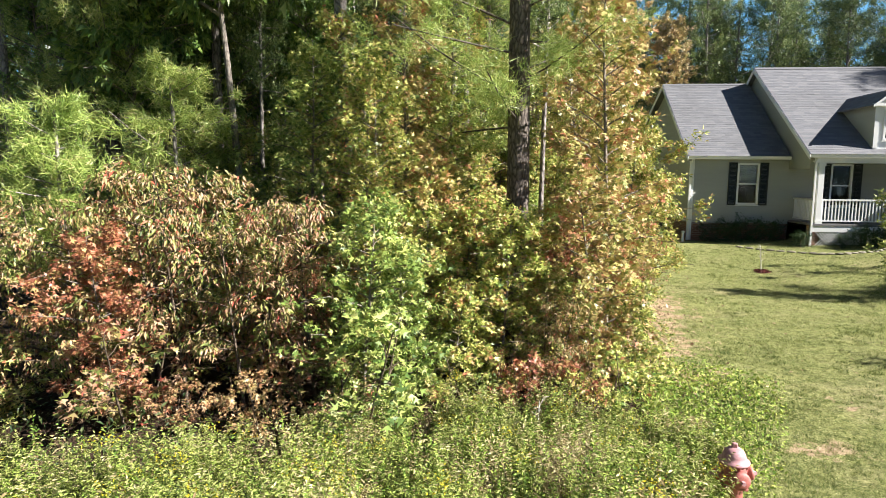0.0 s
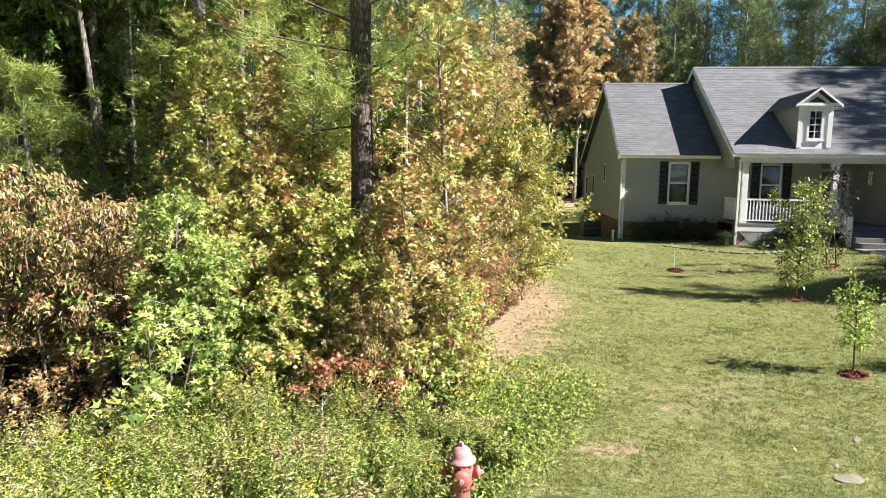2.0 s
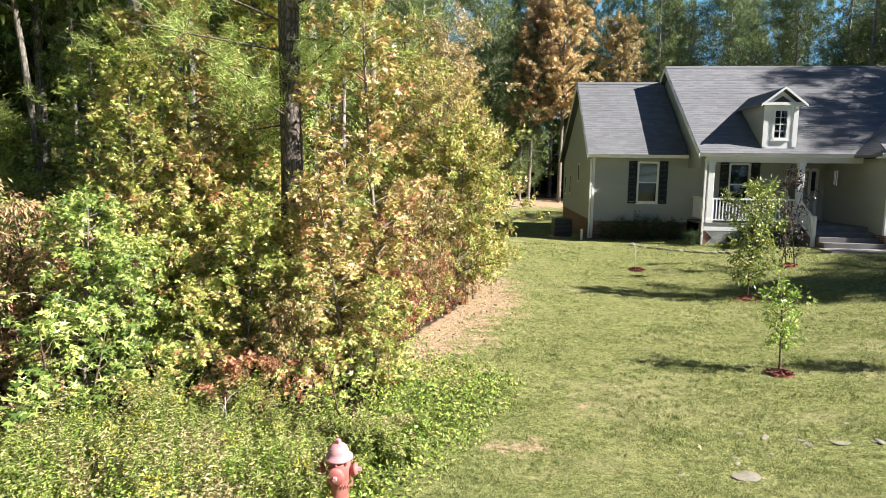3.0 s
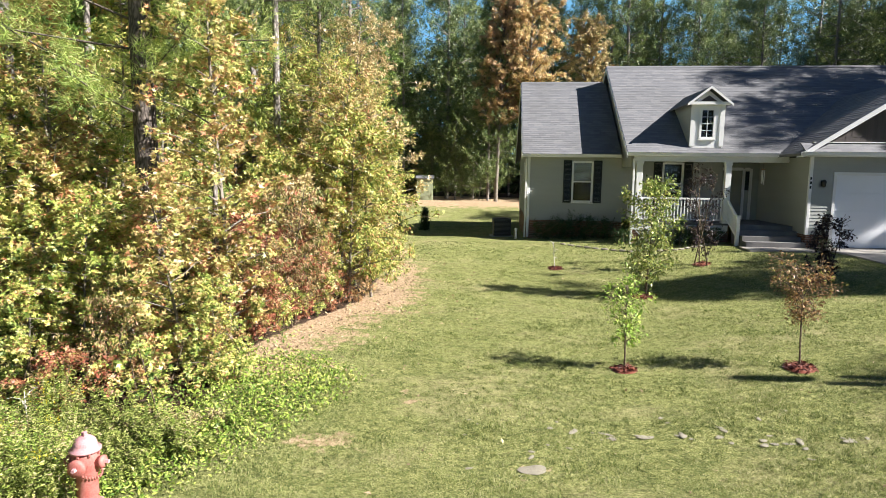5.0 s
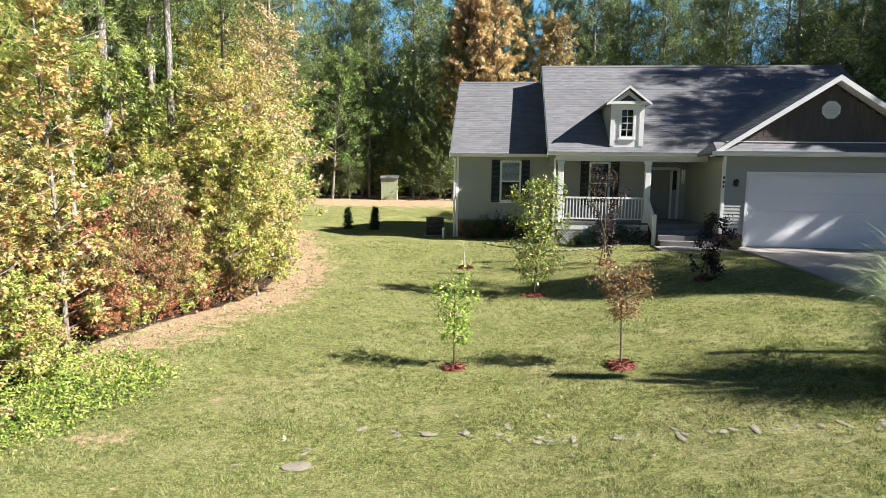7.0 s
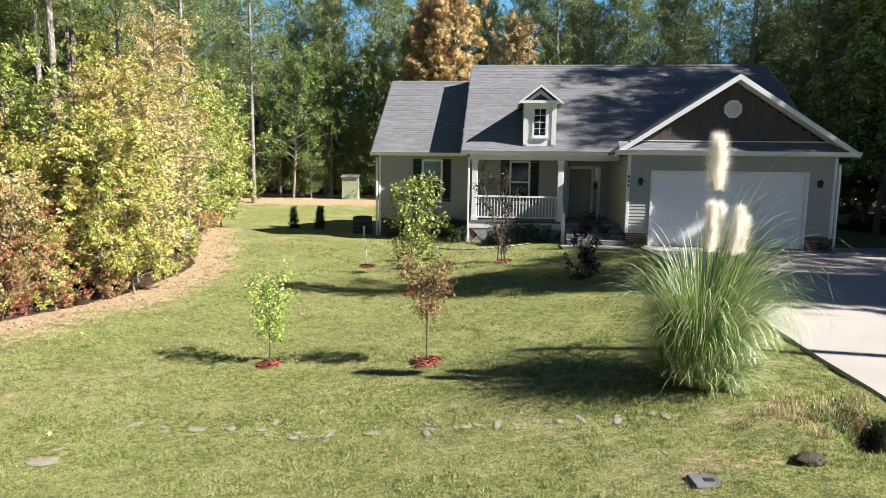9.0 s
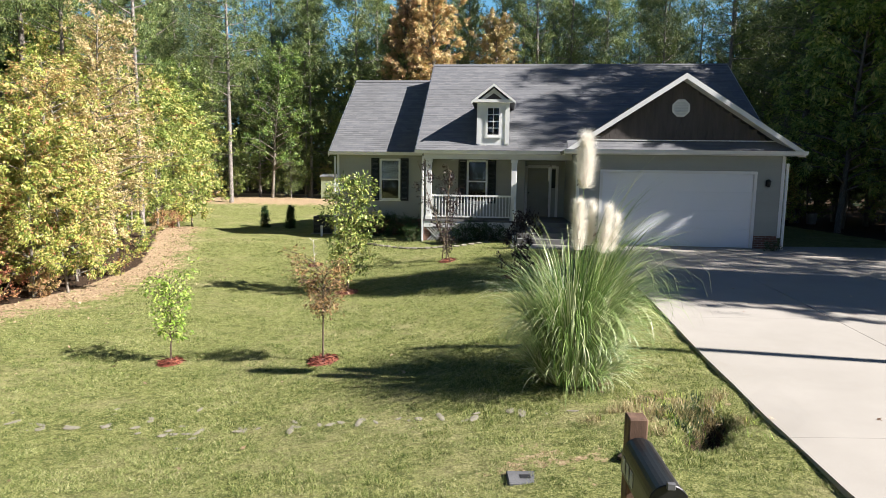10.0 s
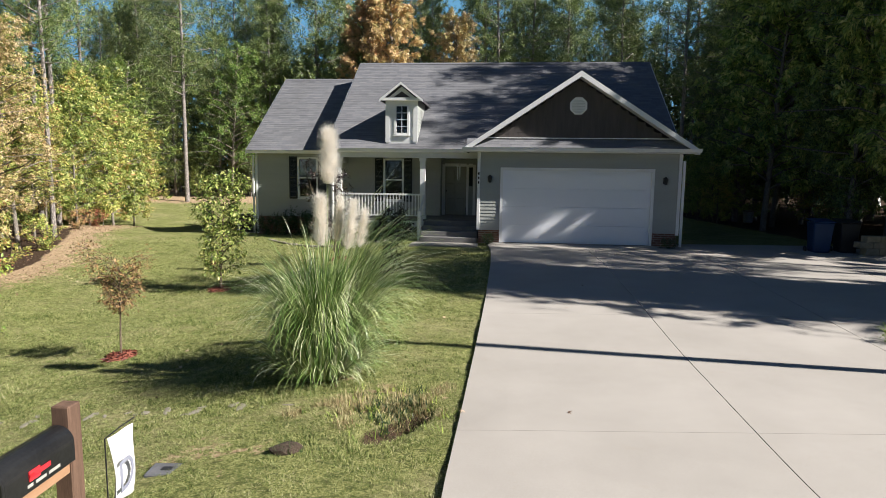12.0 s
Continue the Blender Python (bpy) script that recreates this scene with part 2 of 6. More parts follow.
def shingle_material():
    m, nt, b = material("grey_asphalt_shingle", 0.9, 0, 0.25)
    g = nt.nodes.new("ShaderNodeNewGeometry")
    v = coords(nt, (1, 1, 1), "World")
    c = ramp(nt, g.outputs["Random Per Island"], [(0.0, (0.125, 0.128, 0.138)), (0.5, (0.155, 0.158, 0.168)), (1.0, (0.195, 0.195, 0.20))])
    c = mix(nt, c, ramp(nt, noise_of(nt, v, 220, 3), [(0.3, (0.06, 0.062, 0.07)), (0.7, (0.24, 0.24, 0.25))]), 0.35)
    c = mix(nt, c, (0.11, 0.11, 0.11), ramp(nt, noise_of(nt, v, 0.5, 4), [(0.45, (0, 0, 0)), (0.75, (0.5, 0.5, 0.5))]))
    nt.links.new(c, b.inputs["Base Color"])
    bump(nt, b, noise_of(nt, v, 200, 3), 0.4, 0.004)
    return m


def brick_material():
    m, nt, b = material("brown_brick", 0.9, 0, 0.2)
    g = nt.nodes.new("ShaderNodeNewGeometry")
    sx = nt.nodes.new("ShaderNodeSeparateXYZ")
    nt.links.new(g.outputs["Position"], sx.inputs[0])
    ad = nt.nodes.new("ShaderNodeMath"); ad.operation = "ADD"
    nt.links.new(sx.outputs["X"], ad.inputs[0]); nt.links.new(sx.outputs["Y"], ad.inputs[1])
    cx = nt.nodes.new("ShaderNodeCombineXYZ")
    nt.links.new(ad.outputs[0], cx.inputs["X"]); nt.links.new(sx.outputs["Z"], cx.inputs["Y"])
    br = node(nt, "ShaderNodeTexBrick", Scale=1.0, Color1=(0.16, 0.075, 0.05, 1), Color2=(0.24, 0.12, 0.08, 1), Mortar=(0.34, 0.30, 0.26, 1))
    br.inputs["Brick Width"].default_value, br.inputs["Row Height"].default_value, br.inputs["Mortar Size"].default_value = 0.21, 0.075, 0.008
    nt.links.new(cx.outputs[0], br.inputs["Vector"])
    nt.links.new(br.outputs["Color"], b.inputs["Base Color"])
    inv = nt.nodes.new("ShaderNodeMath"); inv.operation = "SUBTRACT"; inv.inputs[0].default_value = 1.0
    nt.links.new(br.outputs["Fac"], inv.inputs[1])
    bump(nt, b, inv.outputs[0], 0.6, 0.01)
    return m


def glass_material():
    m, nt, b = material("window_glass", 0.03, 0, 0.5)
    b.inputs["Base Color"].default_value = (0.85, 0.9, 0.88, 1)
    b.inputs["Transmission Weight"].default_value = 1.0
    b.inputs["IOR"].default_value = 1.45
    return m


def clear_sky_material():
    m = bpy.data.materials.new("clear_sky")
    m.use_nodes = True
    nt = m.node_tree
    nt.nodes.remove(nt.nodes["Principled BSDF"])
    e = node(nt, "ShaderNodeEmission", Color=(0.075, 0.19, 0.30, 1), Strength=1.0)
    nt.links.new(e.outputs[0], nt.nodes["Material Output"].inputs["Surface"])
    return m


M["clear_sky"] = clear_sky_material()
M["ground"], M["concrete"], M["shingle"], M["brick"], M["glass"] = ground_material(), concrete_material(), shingle_material(), brick_material(), glass_material()
M["siding"] = plain("grey_green_vinyl_siding", (0.31, 0.322, 0.295), (0.375, 0.385, 0.355), 0.55, 0.8, 40, bumps=0.05, stretch=(0.3, 0.3, 3))
M["white"] = plain("white_paint", (0.70, 0.70, 0.69), (0.82, 0.82, 0.80), 0.5, 1.5, 50, bumps=0.05)
M["garage"] = plain("white_steel_door", (0.78, 0.80, 0.83), (0.84, 0.855, 0.88), 0.45, 0.7, 60, bumps=0.04)
M["shake"] = plain("dark_brown_shake", (0.055, 0.048, 0.045), (0.10, 0.085, 0.078), 0.8, 2, 30, bumps=0.3, stretch=(4, 4, 0.6))
M["shutter"] = plain("black_shutter", (0.012, 0.016, 0.015), (0.03, 0.035, 0.033), 0.5, 2, 40)
M["door_paint"] = plain("pale_door_paint", (0.24, 0.24, 0.19), (0.32, 0.31, 0.26), 0.5, 1.5, 40)
# near-black colour stands for the darkness of unlit rooms
M["unlit_room"] = plain("dark_interior", (0.03, 0.03, 0.03), (0.06, 0.055, 0.05), 0.9, 1, 20)
M["blind"] = plain("off_white_blind", (0.55, 0.56, 0.54), (0.66, 0.66, 0.63), 0.6, 2, 40)
M["porch"] = plain("grey_porch_board", (0.11, 0.107, 0.105), (0.19, 0.184, 0.178), 0.8, 2, 50)
M["black_metal"] = plain("black_metal", (0.012, 0.012, 0.013), (0.03, 0.03, 0.03), 0.35, 2, 50, metal=0.3)
M["post_wood"] = plain("weathered_brown_post", (0.07, 0.04, 0.026), (0.17, 0.10, 0.065), 0.85, 3, 40, stretch=(8, 8, 0.7), bumps=0.3)
M["new_wood"] = plain("tan_lumber", (0.26, 0.14, 0.075), (0.38, 0.23, 0.13), 0.8, 3, 40, stretch=(6, 1, 6), bumps=0.2)
M["flag_red"] = plain("red_plastic", (0.55, 0.02, 0.03), (0.68, 0.04, 0.05), 0.4, 4, 60)
M["cloth"] = plain("white_cloth", (0.66, 0.64, 0.62), (0.80, 0.79, 0.77), 0.9, 8, 150)
M["print"] = plain("grey_print", (0.16, 0.17, 0.22), (0.28, 0.29, 0.34), 0.9, 8, 100)
M["bar"] = plain("pale_lettering", (0.30, 0.29, 0.26), (0.42, 0.41, 0.37), 0.6, 8, 80)
M["hydrant"] = plain("faded_red_paint", (0.28, 0.065, 0.055), (0.50, 0.20, 0.17), 0.6, 7, 60, bumps=0.3)
M["bonnet"] = plain("chalky_pink_paint", (0.36, 0.16, 0.165), (0.56, 0.32, 0.33), 0.65, 9, 70, bumps=0.3)
M["rock"] = plain("pale_rock", (0.15, 0.135, 0.10), (0.31, 0.28, 0.215), 0.9, 7, 50, bumps=0.5, depth=0.01)
M["clod"] = plain("dark_crumbly_soil", (0.025, 0.018, 0.012), (0.085, 0.06, 0.04), 0.95, 9, 60, bumps=0.8, depth=0.02)
M["grey_plastic"] = plain("grey_lid", (0.07, 0.07, 0.075), (0.15, 0.15, 0.155), 0.7, 6, 60)
M["blue_plastic"] = plain("blue_bin_plastic", (0.008, 0.03, 0.09), (0.014, 0.05, 0.14), 0.45, 2, 50)
M["dark_plastic"] = plain("black_bin_plastic", (0.012, 0.012, 0.014), (0.03, 0.03, 0.032), 0.5, 2, 50)
M["shed"] = plain("pale_green_shed_board", (0.28, 0.32, 0.20), (0.38, 0.42, 0.27), 0.8, 1.5, 30, stretch=(5, 5, 0.5))
M["hvac"] = plain("dark_metal_cabinet", (0.06, 0.06, 0.055), (0.11, 0.11, 0.10), 0.5, 2, 40, metal=0.2)
M["pole"] = plain("tarred_pole", (0.09, 0.065, 0.045), (0.20, 0.155, 0.12), 0.9, 3, 40, stretch=(6, 6, 0.4))


# ---------------------------------------------------------------- mesh tools
def arrays(name, verts, tris, mats=(), index=None, smooth=False):
    """A mesh from arrays of corners and triangles."""
    verts, tris = np.asarray(verts, np.float32), np.asarray(tris, np.int32)
    me = bpy.data.meshes.new(name)
    me.vertices.add(len(verts)); me.vertices.foreach_set("co", verts.ravel())
    me.loops.add(tris.size); me.loops.foreach_set("vertex_index", tris.ravel())
    me.polygons.add(len(tris))
    me.polygons.foreach_set("loop_start", np.arange(0, tris.size, 3, dtype=np.int32))
    for m in mats:
        me.materials.append(m)
    if index is not None:
        me.polygons.foreach_set("material_index", np.asarray(index, np.int32))
    if smooth:
        me.polygons.foreach_set("use_smooth", np.ones(len(tris), bool))
    me.update(calc_edges=True)
    return me


class Mesh:
    """Gathers faces of one part."""

    def __init__(self):
        self.v, self.f = [], []

    def add(self, verts, faces):
        k = len(self.v)
        self.v += [tuple(p) for p in verts]
        self.f += [tuple(i + k for i in f) for f in faces]
        return self

    def box(self, x0, x1, y0, y1, z0, z1, m=None):
        c = [Vector((x, y, z)) for z in (z0, z1) for x, y in ((x0, y0), (x1, y0), (x1, y1), (x0, y1))]
        if m is not None:
            c = [m @ p for p in c]
        return self.add(c, [(3, 2, 1, 0), (4, 5, 6, 7), (0, 1, 5, 4), (1, 2, 6, 5), (2, 3, 7, 6), (3, 0, 4, 7)])

    def slab(self, corners, thick):
        """A flat piece over four corners, its thickness a vector."""
        c = [Vector(p) for p in corners]
        d = [p + Vector(thick) for p in c]
        n = len(c)
        sides = [(i, (i + 1) % n, n + (i + 1) % n, n + i) for i in range(n)]
        return self.add(c + d, [tuple(reversed(range(n))), tuple(range(n, 2 * n))] + sides)

    def lathe(self, profile, centre=(0, 0, 0), sides=20, m=None):
        rows = []
        for r, z in profile:
            rows.append([Vector((r * math.cos(2 * math.pi * k / sides), r * math.sin(2 * math.pi * k / sides), z)) for k in range(sides)])
        verts = [((m @ p) if m is not None else p) + Vector(centre) for row in rows for p in row]
        faces = [(a * sides + k, a * sides + (k + 1) % sides, (a + 1) * sides + (k + 1) % sides, (a + 1) * sides + k) for a in range(len(rows) - 1) for k in range(sides)]
        faces += [tuple(reversed(range(sides))), tuple(range((len(rows) - 1) * sides, len(rows) * sides))]
        return self.add(verts, faces)

    def mesh(self, name, mat, smooth=False):
        me = bpy.data.meshes.new(name)
        me.from_pydata(self.v, [], self.f)
        me.materials.append(mat)
        if smooth:
            me.polygons.foreach_set("use_smooth", [True] * len(me.polygons))
        me.update()
        return me


def bevelled(me, width=0.006, segments=1):
    bm = bmesh.new()
    bm.from_mesh(me)
    bmesh.ops.bevel(bm, geom=[e for e in bm.edges if e.is_manifold and e.calc_face_angle(0) > 0.6], offset=width, segments=segments, affect="EDGES", clamp_overlap=True)
    bm.to_mesh(me)
    bm.free()
    return me


def part(name, shape, mat, parent, label="", smooth=False, bevel=0.0):
    me = shape.mesh(name, mat, smooth) if isinstance(shape, Mesh) else shape
    if bevel:
        bevelled(me, bevel)
    ob = new(name, me)
    ob.parent = parent
    return tagged(ob, label)


def empty(name, at, label, category, group="", kind=""):
    ob = new(name)
    ob.matrix_world = Matrix.Translation(at)
    bpy.context.view_layer.update()
    return tagged(ob, label, category, group, kind)


# ---------------------------------------------------------------- ground
def profile(knots):
    ys = np.arange(-60, 460, 0.1)
    zs = np.interp(ys, [k[0] for k in knots], [k[1] for k in knots])
    kernel = np.hanning(17); kernel /= kernel.sum()
    return ys, np.convolve(np.pad(zs, 8, mode="edge"), kernel, mode="valid")


LOW = profile([(-60, -0.4), (1.5, -0.45), (3.5, -0.9), (5.5, -1.3), (7, -1.4), (8, -1.24), (10, -1.07), (14, -0.99), (18.5, -0.9), (21, -0.62), (24, -0.30), (29, -0.6), (35, -1.05), (42, -0.5), (48, 0.1), (58, 0.1), (120, 0.5)])
HIGH = profile([(-60, -0.3), (2, -0.3), (5, -0.37), (8.5, -0.38), (12, -0.27), (16, -0.16), (19, -0.12), (30, -0.12), (45, -0.1), (120, 0.5)])


def soft(t):
    t = np.clip(t, 0, 1)
    return t * t * (3 - 2 * t)


def ripple(x, y):
    return 0.02 * np.sin(x * 1.9 + 1.3 * np.sin(y * 1.1)) * np.cos(y * 2.3 + x * 0.7)


GULLY = (17.28, 6.05, 0.56, 0.83)


def gully(x, y):
    """Distances along and across the short washed-out gully beside the driveway."""
    return (x - GULLY[0]) * GULLY[2] + (y - GULLY[1]) * GULLY[3], (y - GULLY[1]) * GULLY[2] - (x - GULLY[0]) * GULLY[3]


def G(x, y):
    """Height of the ground."""
    x, y = np.asarray(x, float), np.asarray(y, float)
    lo, hi = np.interp(y, *LOW), np.interp(y, *HIGH)
    z = lo + (hi - lo) * soft((x - 8.3 - 1.9 * np.exp(-(((y - 15.5) / 3.5) ** 2))) / (9.6 - 1.0 * np.exp(-(((y - 15.5) / 3.5) ** 2))))
    z = z + 0.22 * soft((6.0 - x) / 4) * soft((y - 8.5) / 3) * soft((34 - y) / 8)
    along, across = gully(x, y)
    z = z - 0.34 * np.exp(-(along / 0.50) ** 4 - (across / 0.15) ** 2) - 0.10 * np.exp(-(along / 0.7) ** 2 - (across / 0.4) ** 2)
    return z + ripple(x, y)


def edge_of_woods(y):
    return np.interp(y, [7, 8, 9.2, 10.5, 12, 15, 19, 23, 27, 34, 48, 60], [2.6, 3.0, 3.3, 3.2, 3.7, 4.7, 4.8, 3.6, 2.2, 0.2, -1.2, -2.0])


def drive_left(y):
    return np.interp(y, [-5, 4.3, 8.5, 11.7, 16, 18.5], [17.0, 17.72, 18.22, 18.6, 19.05, 19.25])


def drive_right(y):
    return drive_left(y) + np.interp(y, [-5, 8.8, 10.6, 13, 15, 20], [6.2, 6.42, 7.7, 11.0, 12.0, 12.4])


def spaced(a, b, step):
    return np.linspace(a, b, max(2, int(round((b - a) / step)) + 1))


gx = np.unique(np.concatenate([spaced(-420, -40, 20), spaced(-40, -10, 1.5), spaced(-10, 32, 0.2), spaced(16.4, 18.2, 0.06), spaced(32, 70, 1.5), spaced(70, 460, 20)]).round(3))
gy = np.unique(np.concatenate([spaced(-60, -6, 6), spaced(-6, 3, 0.6), spaced(3, 24, 0.2), spaced(5.0, 7.2, 0.06), spaced(24, 64, 0.8), spaced(64, 440, 20)]).round(3))
X, Y = np.meshgrid(gx, gy)
Z = G(X, Y)
W = len(gx)
quads = (np.arange(len(gy) - 1)[:, None] * W + np.arange(W - 1)[None]).ravel()
tri = np.concatenate([np.stack([quads, quads + 1, quads + W + 1], 1), np.stack([quads, quads + W + 1, quads + W], 1)])
ground_mesh = arrays("ground", np.stack([X, Y, Z], -1).reshape(-1, 3), tri, [M["ground"]], smooth=True)
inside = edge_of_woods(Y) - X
# mask of the dark soil: woods floor and gully, with their shade painted in
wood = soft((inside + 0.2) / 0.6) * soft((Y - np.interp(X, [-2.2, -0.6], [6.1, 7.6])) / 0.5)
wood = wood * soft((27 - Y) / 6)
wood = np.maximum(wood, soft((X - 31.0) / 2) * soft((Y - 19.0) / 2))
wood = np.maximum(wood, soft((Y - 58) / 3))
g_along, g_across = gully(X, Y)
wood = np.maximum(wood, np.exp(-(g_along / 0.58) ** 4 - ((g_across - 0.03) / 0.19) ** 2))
straw = 0.68 * soft((inside + 2.5) / 2.2) * soft((Y - 8.6) / 1.4) * soft((34 - Y) / 6)
straw = np.maximum(straw, soft((Y - 43) / 4) * soft((62 - Y) / 4) * 0.75)
for sx, sy, ra, rb in ((7.74, 7.02, 0.45, 0.22), (5.1, 7.6, 0.7, 0.3), (15.3, 5.5, 0.7, 0.5), (3.7, 9.6, 0.8, 0.5), (6.2, 8.9, 0.5, 0.3), (16.9, 6.6, 0.7, 0.6), (16.1, 7.4, 0.5, 0.4)):
    straw = np.maximum(straw, 0.60 * np.exp(-(((X - sx) / ra) ** 2 + ((Y - sy) / rb) ** 2)) * (0.75 + 0.35 * np.sin(X * 9.1 + 3 * np.sin(Y * 7.3)) * np.sin(Y * 11.7)))
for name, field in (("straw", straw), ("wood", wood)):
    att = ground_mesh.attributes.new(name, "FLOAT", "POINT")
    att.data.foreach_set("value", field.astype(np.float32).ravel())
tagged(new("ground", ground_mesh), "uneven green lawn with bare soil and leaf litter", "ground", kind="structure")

# driveway of poured panels
driveway = empty("driveway", (22, 10, 0), "pale concrete driveway with saw-cut joints", "driveway", kind="structure")
rows_y = [-4, 1.0, 5.6, 10.6, 15.0, 20.64]
for a, b in zip(rows_y[:-1], rows_y[1:]):
    right = [3.05, 6.6] if b < 6 else [3.05, 6.2, 9.6, 12.4]
    cuts = [0.0] + right
    for c0, c1 in zip(cuts[:-1], cuts[1:]):
        sh, n = Mesh(), 10
        ys = np.linspace(a + 0.003, b - 0.003, n)
        xl, xr = drive_left(ys) + c0 + 0.006, np.minimum(drive_left(ys) + c1 - 0.006, drive_right(ys))
        ys, xl, xr = ys[xr > xl + 0.05], xl[xr > xl + 0.05], xr[xr > xl + 0.05]
        n = len(ys)
        if n < 3:
            continue
        top = [[(x0 + (x1 - x0) * k / 6, y, float(G(x0 + (x1 - x0) * k / 6, y) - ripple(x0 + (x1 - x0) * k / 6, y)) + 0.050) for k in range(7)] for x0, x1, y in zip(xl, xr, ys)]
        v = [p for row in top for p in row]
        f = [(i * 7 + k, i * 7 + k + 1, (i + 1) * 7 + k + 1, (i + 1) * 7 + k) for i in range(n - 1) for k in range(6)]
        rim = [k for k in range(7)] + [i * 7 + 6 for i in range(1, n)] + [(n - 1) * 7 + k for k in range(5, -1, -1)] + [i * 7 for i in range(n - 2, 0, -1)]
        low = [(v[i][0], v[i][1], v[i][2] - 0.16) for i in rim]
        base = len(v)
        f += [(rim[(i + 1) % len(rim)], rim[i], base + i, base + (i + 1) % len(rim)) for i in range(len(rim))]
        slab = part("slab", Mesh().add(v + low, f), M["concrete"], driveway)
        slab.matrix_parent_inverse = driveway.matrix_world.inverted()


# ---------------------------------------------------------------- house
HOUSE_AT = pose(18.95, 20.5, 0, 0, 0, -5.7) @ pose(-18.95, -20.5, 0)      # the house stands a little askew to the road


def by_house(x, y):
    """A place given in the house's own plan."""
    p = HOUSE_AT @ Vector((x, y, 0))
    return p.x, p.y


house = new("house")
house.matrix_basis = HOUSE_AT
tagged(house, "single-storey grey-green house with dark shingle roof", "house")


def hpart(name, shape, mat, label="", parent=None, **more):
    return part(name, shape, mat, parent or house, label, **more)


def cut(a0, a1, z0, z1, holes):
    """Rectangles that fill a wall round its openings."""
    us = sorted({a0, a1, *[u for h in holes for u in h[:2] if a0 < u < a1]})
    zs = sorted({z0, z1, *[u for h in holes for u in h[2:] if z0 < u < z1]})
    for u0, u1 in zip(us[:-1], us[1:]):
        for w0, w1 in zip(zs[:-1], zs[1:]):
            if not any(h[0] <= (u0 + u1) / 2 <= h[1] and h[2] <= (w0 + w1) / 2 <= h[3] for h in holes):
                yield u0, u1, w0, w1


def wall(name, axis, at, out, a0, a1, z0, z1, holes=(), top=None, lap=0.115, mat=None, thick=0.14, peak=None):
    """A lapped siding wall in the plane axis = at, facing out (+1 or -1). top(u): its upper line, for a gable."""
    sh, boards = Mesh(), []

    def place(u, d, z):
        return (u, at + out * d, z) if axis == "y" else (at + out * d, u, z)

    def quad(to, p, q, r, s):
        flip = (out > 0) == (axis == "y")
        to.add([p, q, r, s] if not flip else [s, r, q, p], [(0, 1, 2, 3)])

    if top is None:
        for u0, u1, w0, w1 in cut(a0, a1, z0, z1, holes):
            sh.slab([place(u0, 0, w0), place(u1, 0, w0), place(u1, 0, w1), place(u0, 0, w1)], Vector(place(0, -thick, 0)) - Vector(place(0, 0, 0)))
    else:
        line = [place(a0, 0, z0), place(a1, 0, z0), place(a1, 0, top(a1))] + [place(u, 0, top(u)) for u in (peak or (a0 + a1) / 2,)] + [place(a0, 0, top(a0))]
        sh.slab(line, Vector(place(0, -thick, 0)) - Vector(place(0, 0, 0)))
    z = z0
    while z < z1 - 0.01:
        zt, mid = min(z + lap, z1), z + lap * 0.5
        spans = [(a0, a1)]
        if top is not None:
            inside_line = [u for u in np.linspace(a0, a1, 160) if top(u) >= zt]
            if not inside_line:
                break
            spans = [(inside_line[0], inside_line[-1])]
        for h in holes:
            if h[2] < mid < h[3]:
                spans = [s for u0, u1 in spans for s in ((u0, min(u1, h[0])), (max(u0, h[1]), u1)) if s[1] > s[0] + 0.01]
        for u0, u1 in spans:
            b = Mesh()
            quad(b, place(u0, 0.022, z), place(u1, 0.022, z), place(u1, 0.005, zt), place(u0, 0.005, zt))
            quad(b, place(u0, 0.003, z), place(u1, 0.003, z), place(u1, 0.022, z), place(u0, 0.022, z))
            boards.append(b)
        z = zt
    w = hpart(name, sh, mat or M["siding"])
    for b in boards:
        part("siding_board", b, mat or M["siding"], w)
    return w


def shingled(name, o, along, up, label="", thick=0.10, exposure=0.145):
    """A roof slope: an underlay slab and overlapping courses of shingle tabs. o: the eave corner; along: the eave; up: eave to ridge."""
    o, along, up = Vector(o), Vector(along), Vector(up)
    n = along.cross(up).normalized()
    if n.z < 0:
        n = -n
    deck = Mesh().slab([o, o + along, o + along + up, o + up], -n * thick)
    sh = Mesh()
    rng = random.Random(name + str(round(o.x, 2)) + str(round(along.x, 2)))
    count = max(1, int(up.length / exposure))
    for k in range(count):
        a, b = k / count, min(1.0, (k + 1.15) / count)
        u = 0.0
        while u < 1:
            w = min(1 - u, rng.uniform(0.7, 1.3) * 0.32 / along.length)
            if 1 - u - w < 0.05 / along.length:
                w = 1 - u
            p0, p1 = o + along * u + up * a, o + along * (u + w) + up * a
            q1, q0 = o + along * (u + w) + up * b, o + along * u + up * b
            lift = n * rng.uniform(0.005, 0.010)
            face = [p0 + lift, p1 + lift, q1 + n * 0.002, q0 + n * 0.002]
            low = [p0, p1, p1 + lift, p0 + lift]
            right_way = (p1 - p0).cross(q0 - p0).dot(n) > 0
            sh.add(face + low, [(0, 1, 2, 3) if right_way else (3, 2, 1, 0), (4, 5, 6, 7) if right_way else (7, 6, 5, 4)])
            u += w
    slope = hpart(name, deck, M["shingle"], label)
    part("shingle_field", sh, M["shingle"], slope)["kind"] = "stuff"
    return slope


RIDGE_Y, RIDGE_Z, EAVE_Y, EAVE_Z = 27.72, 7.15, 21.92, 3.13
PITCH = (RIDGE_Z - EAVE_Z) / (RIDGE_Y - EAVE_Y)
W_RY, W_RZ, W_EY, W_EZ = 28.48, 6.56, 23.72, 3.10
WPITCH = (W_RZ - W_EZ) / (W_RY - W_EY)
ROOF = "dark grey asphalt shingle slope"
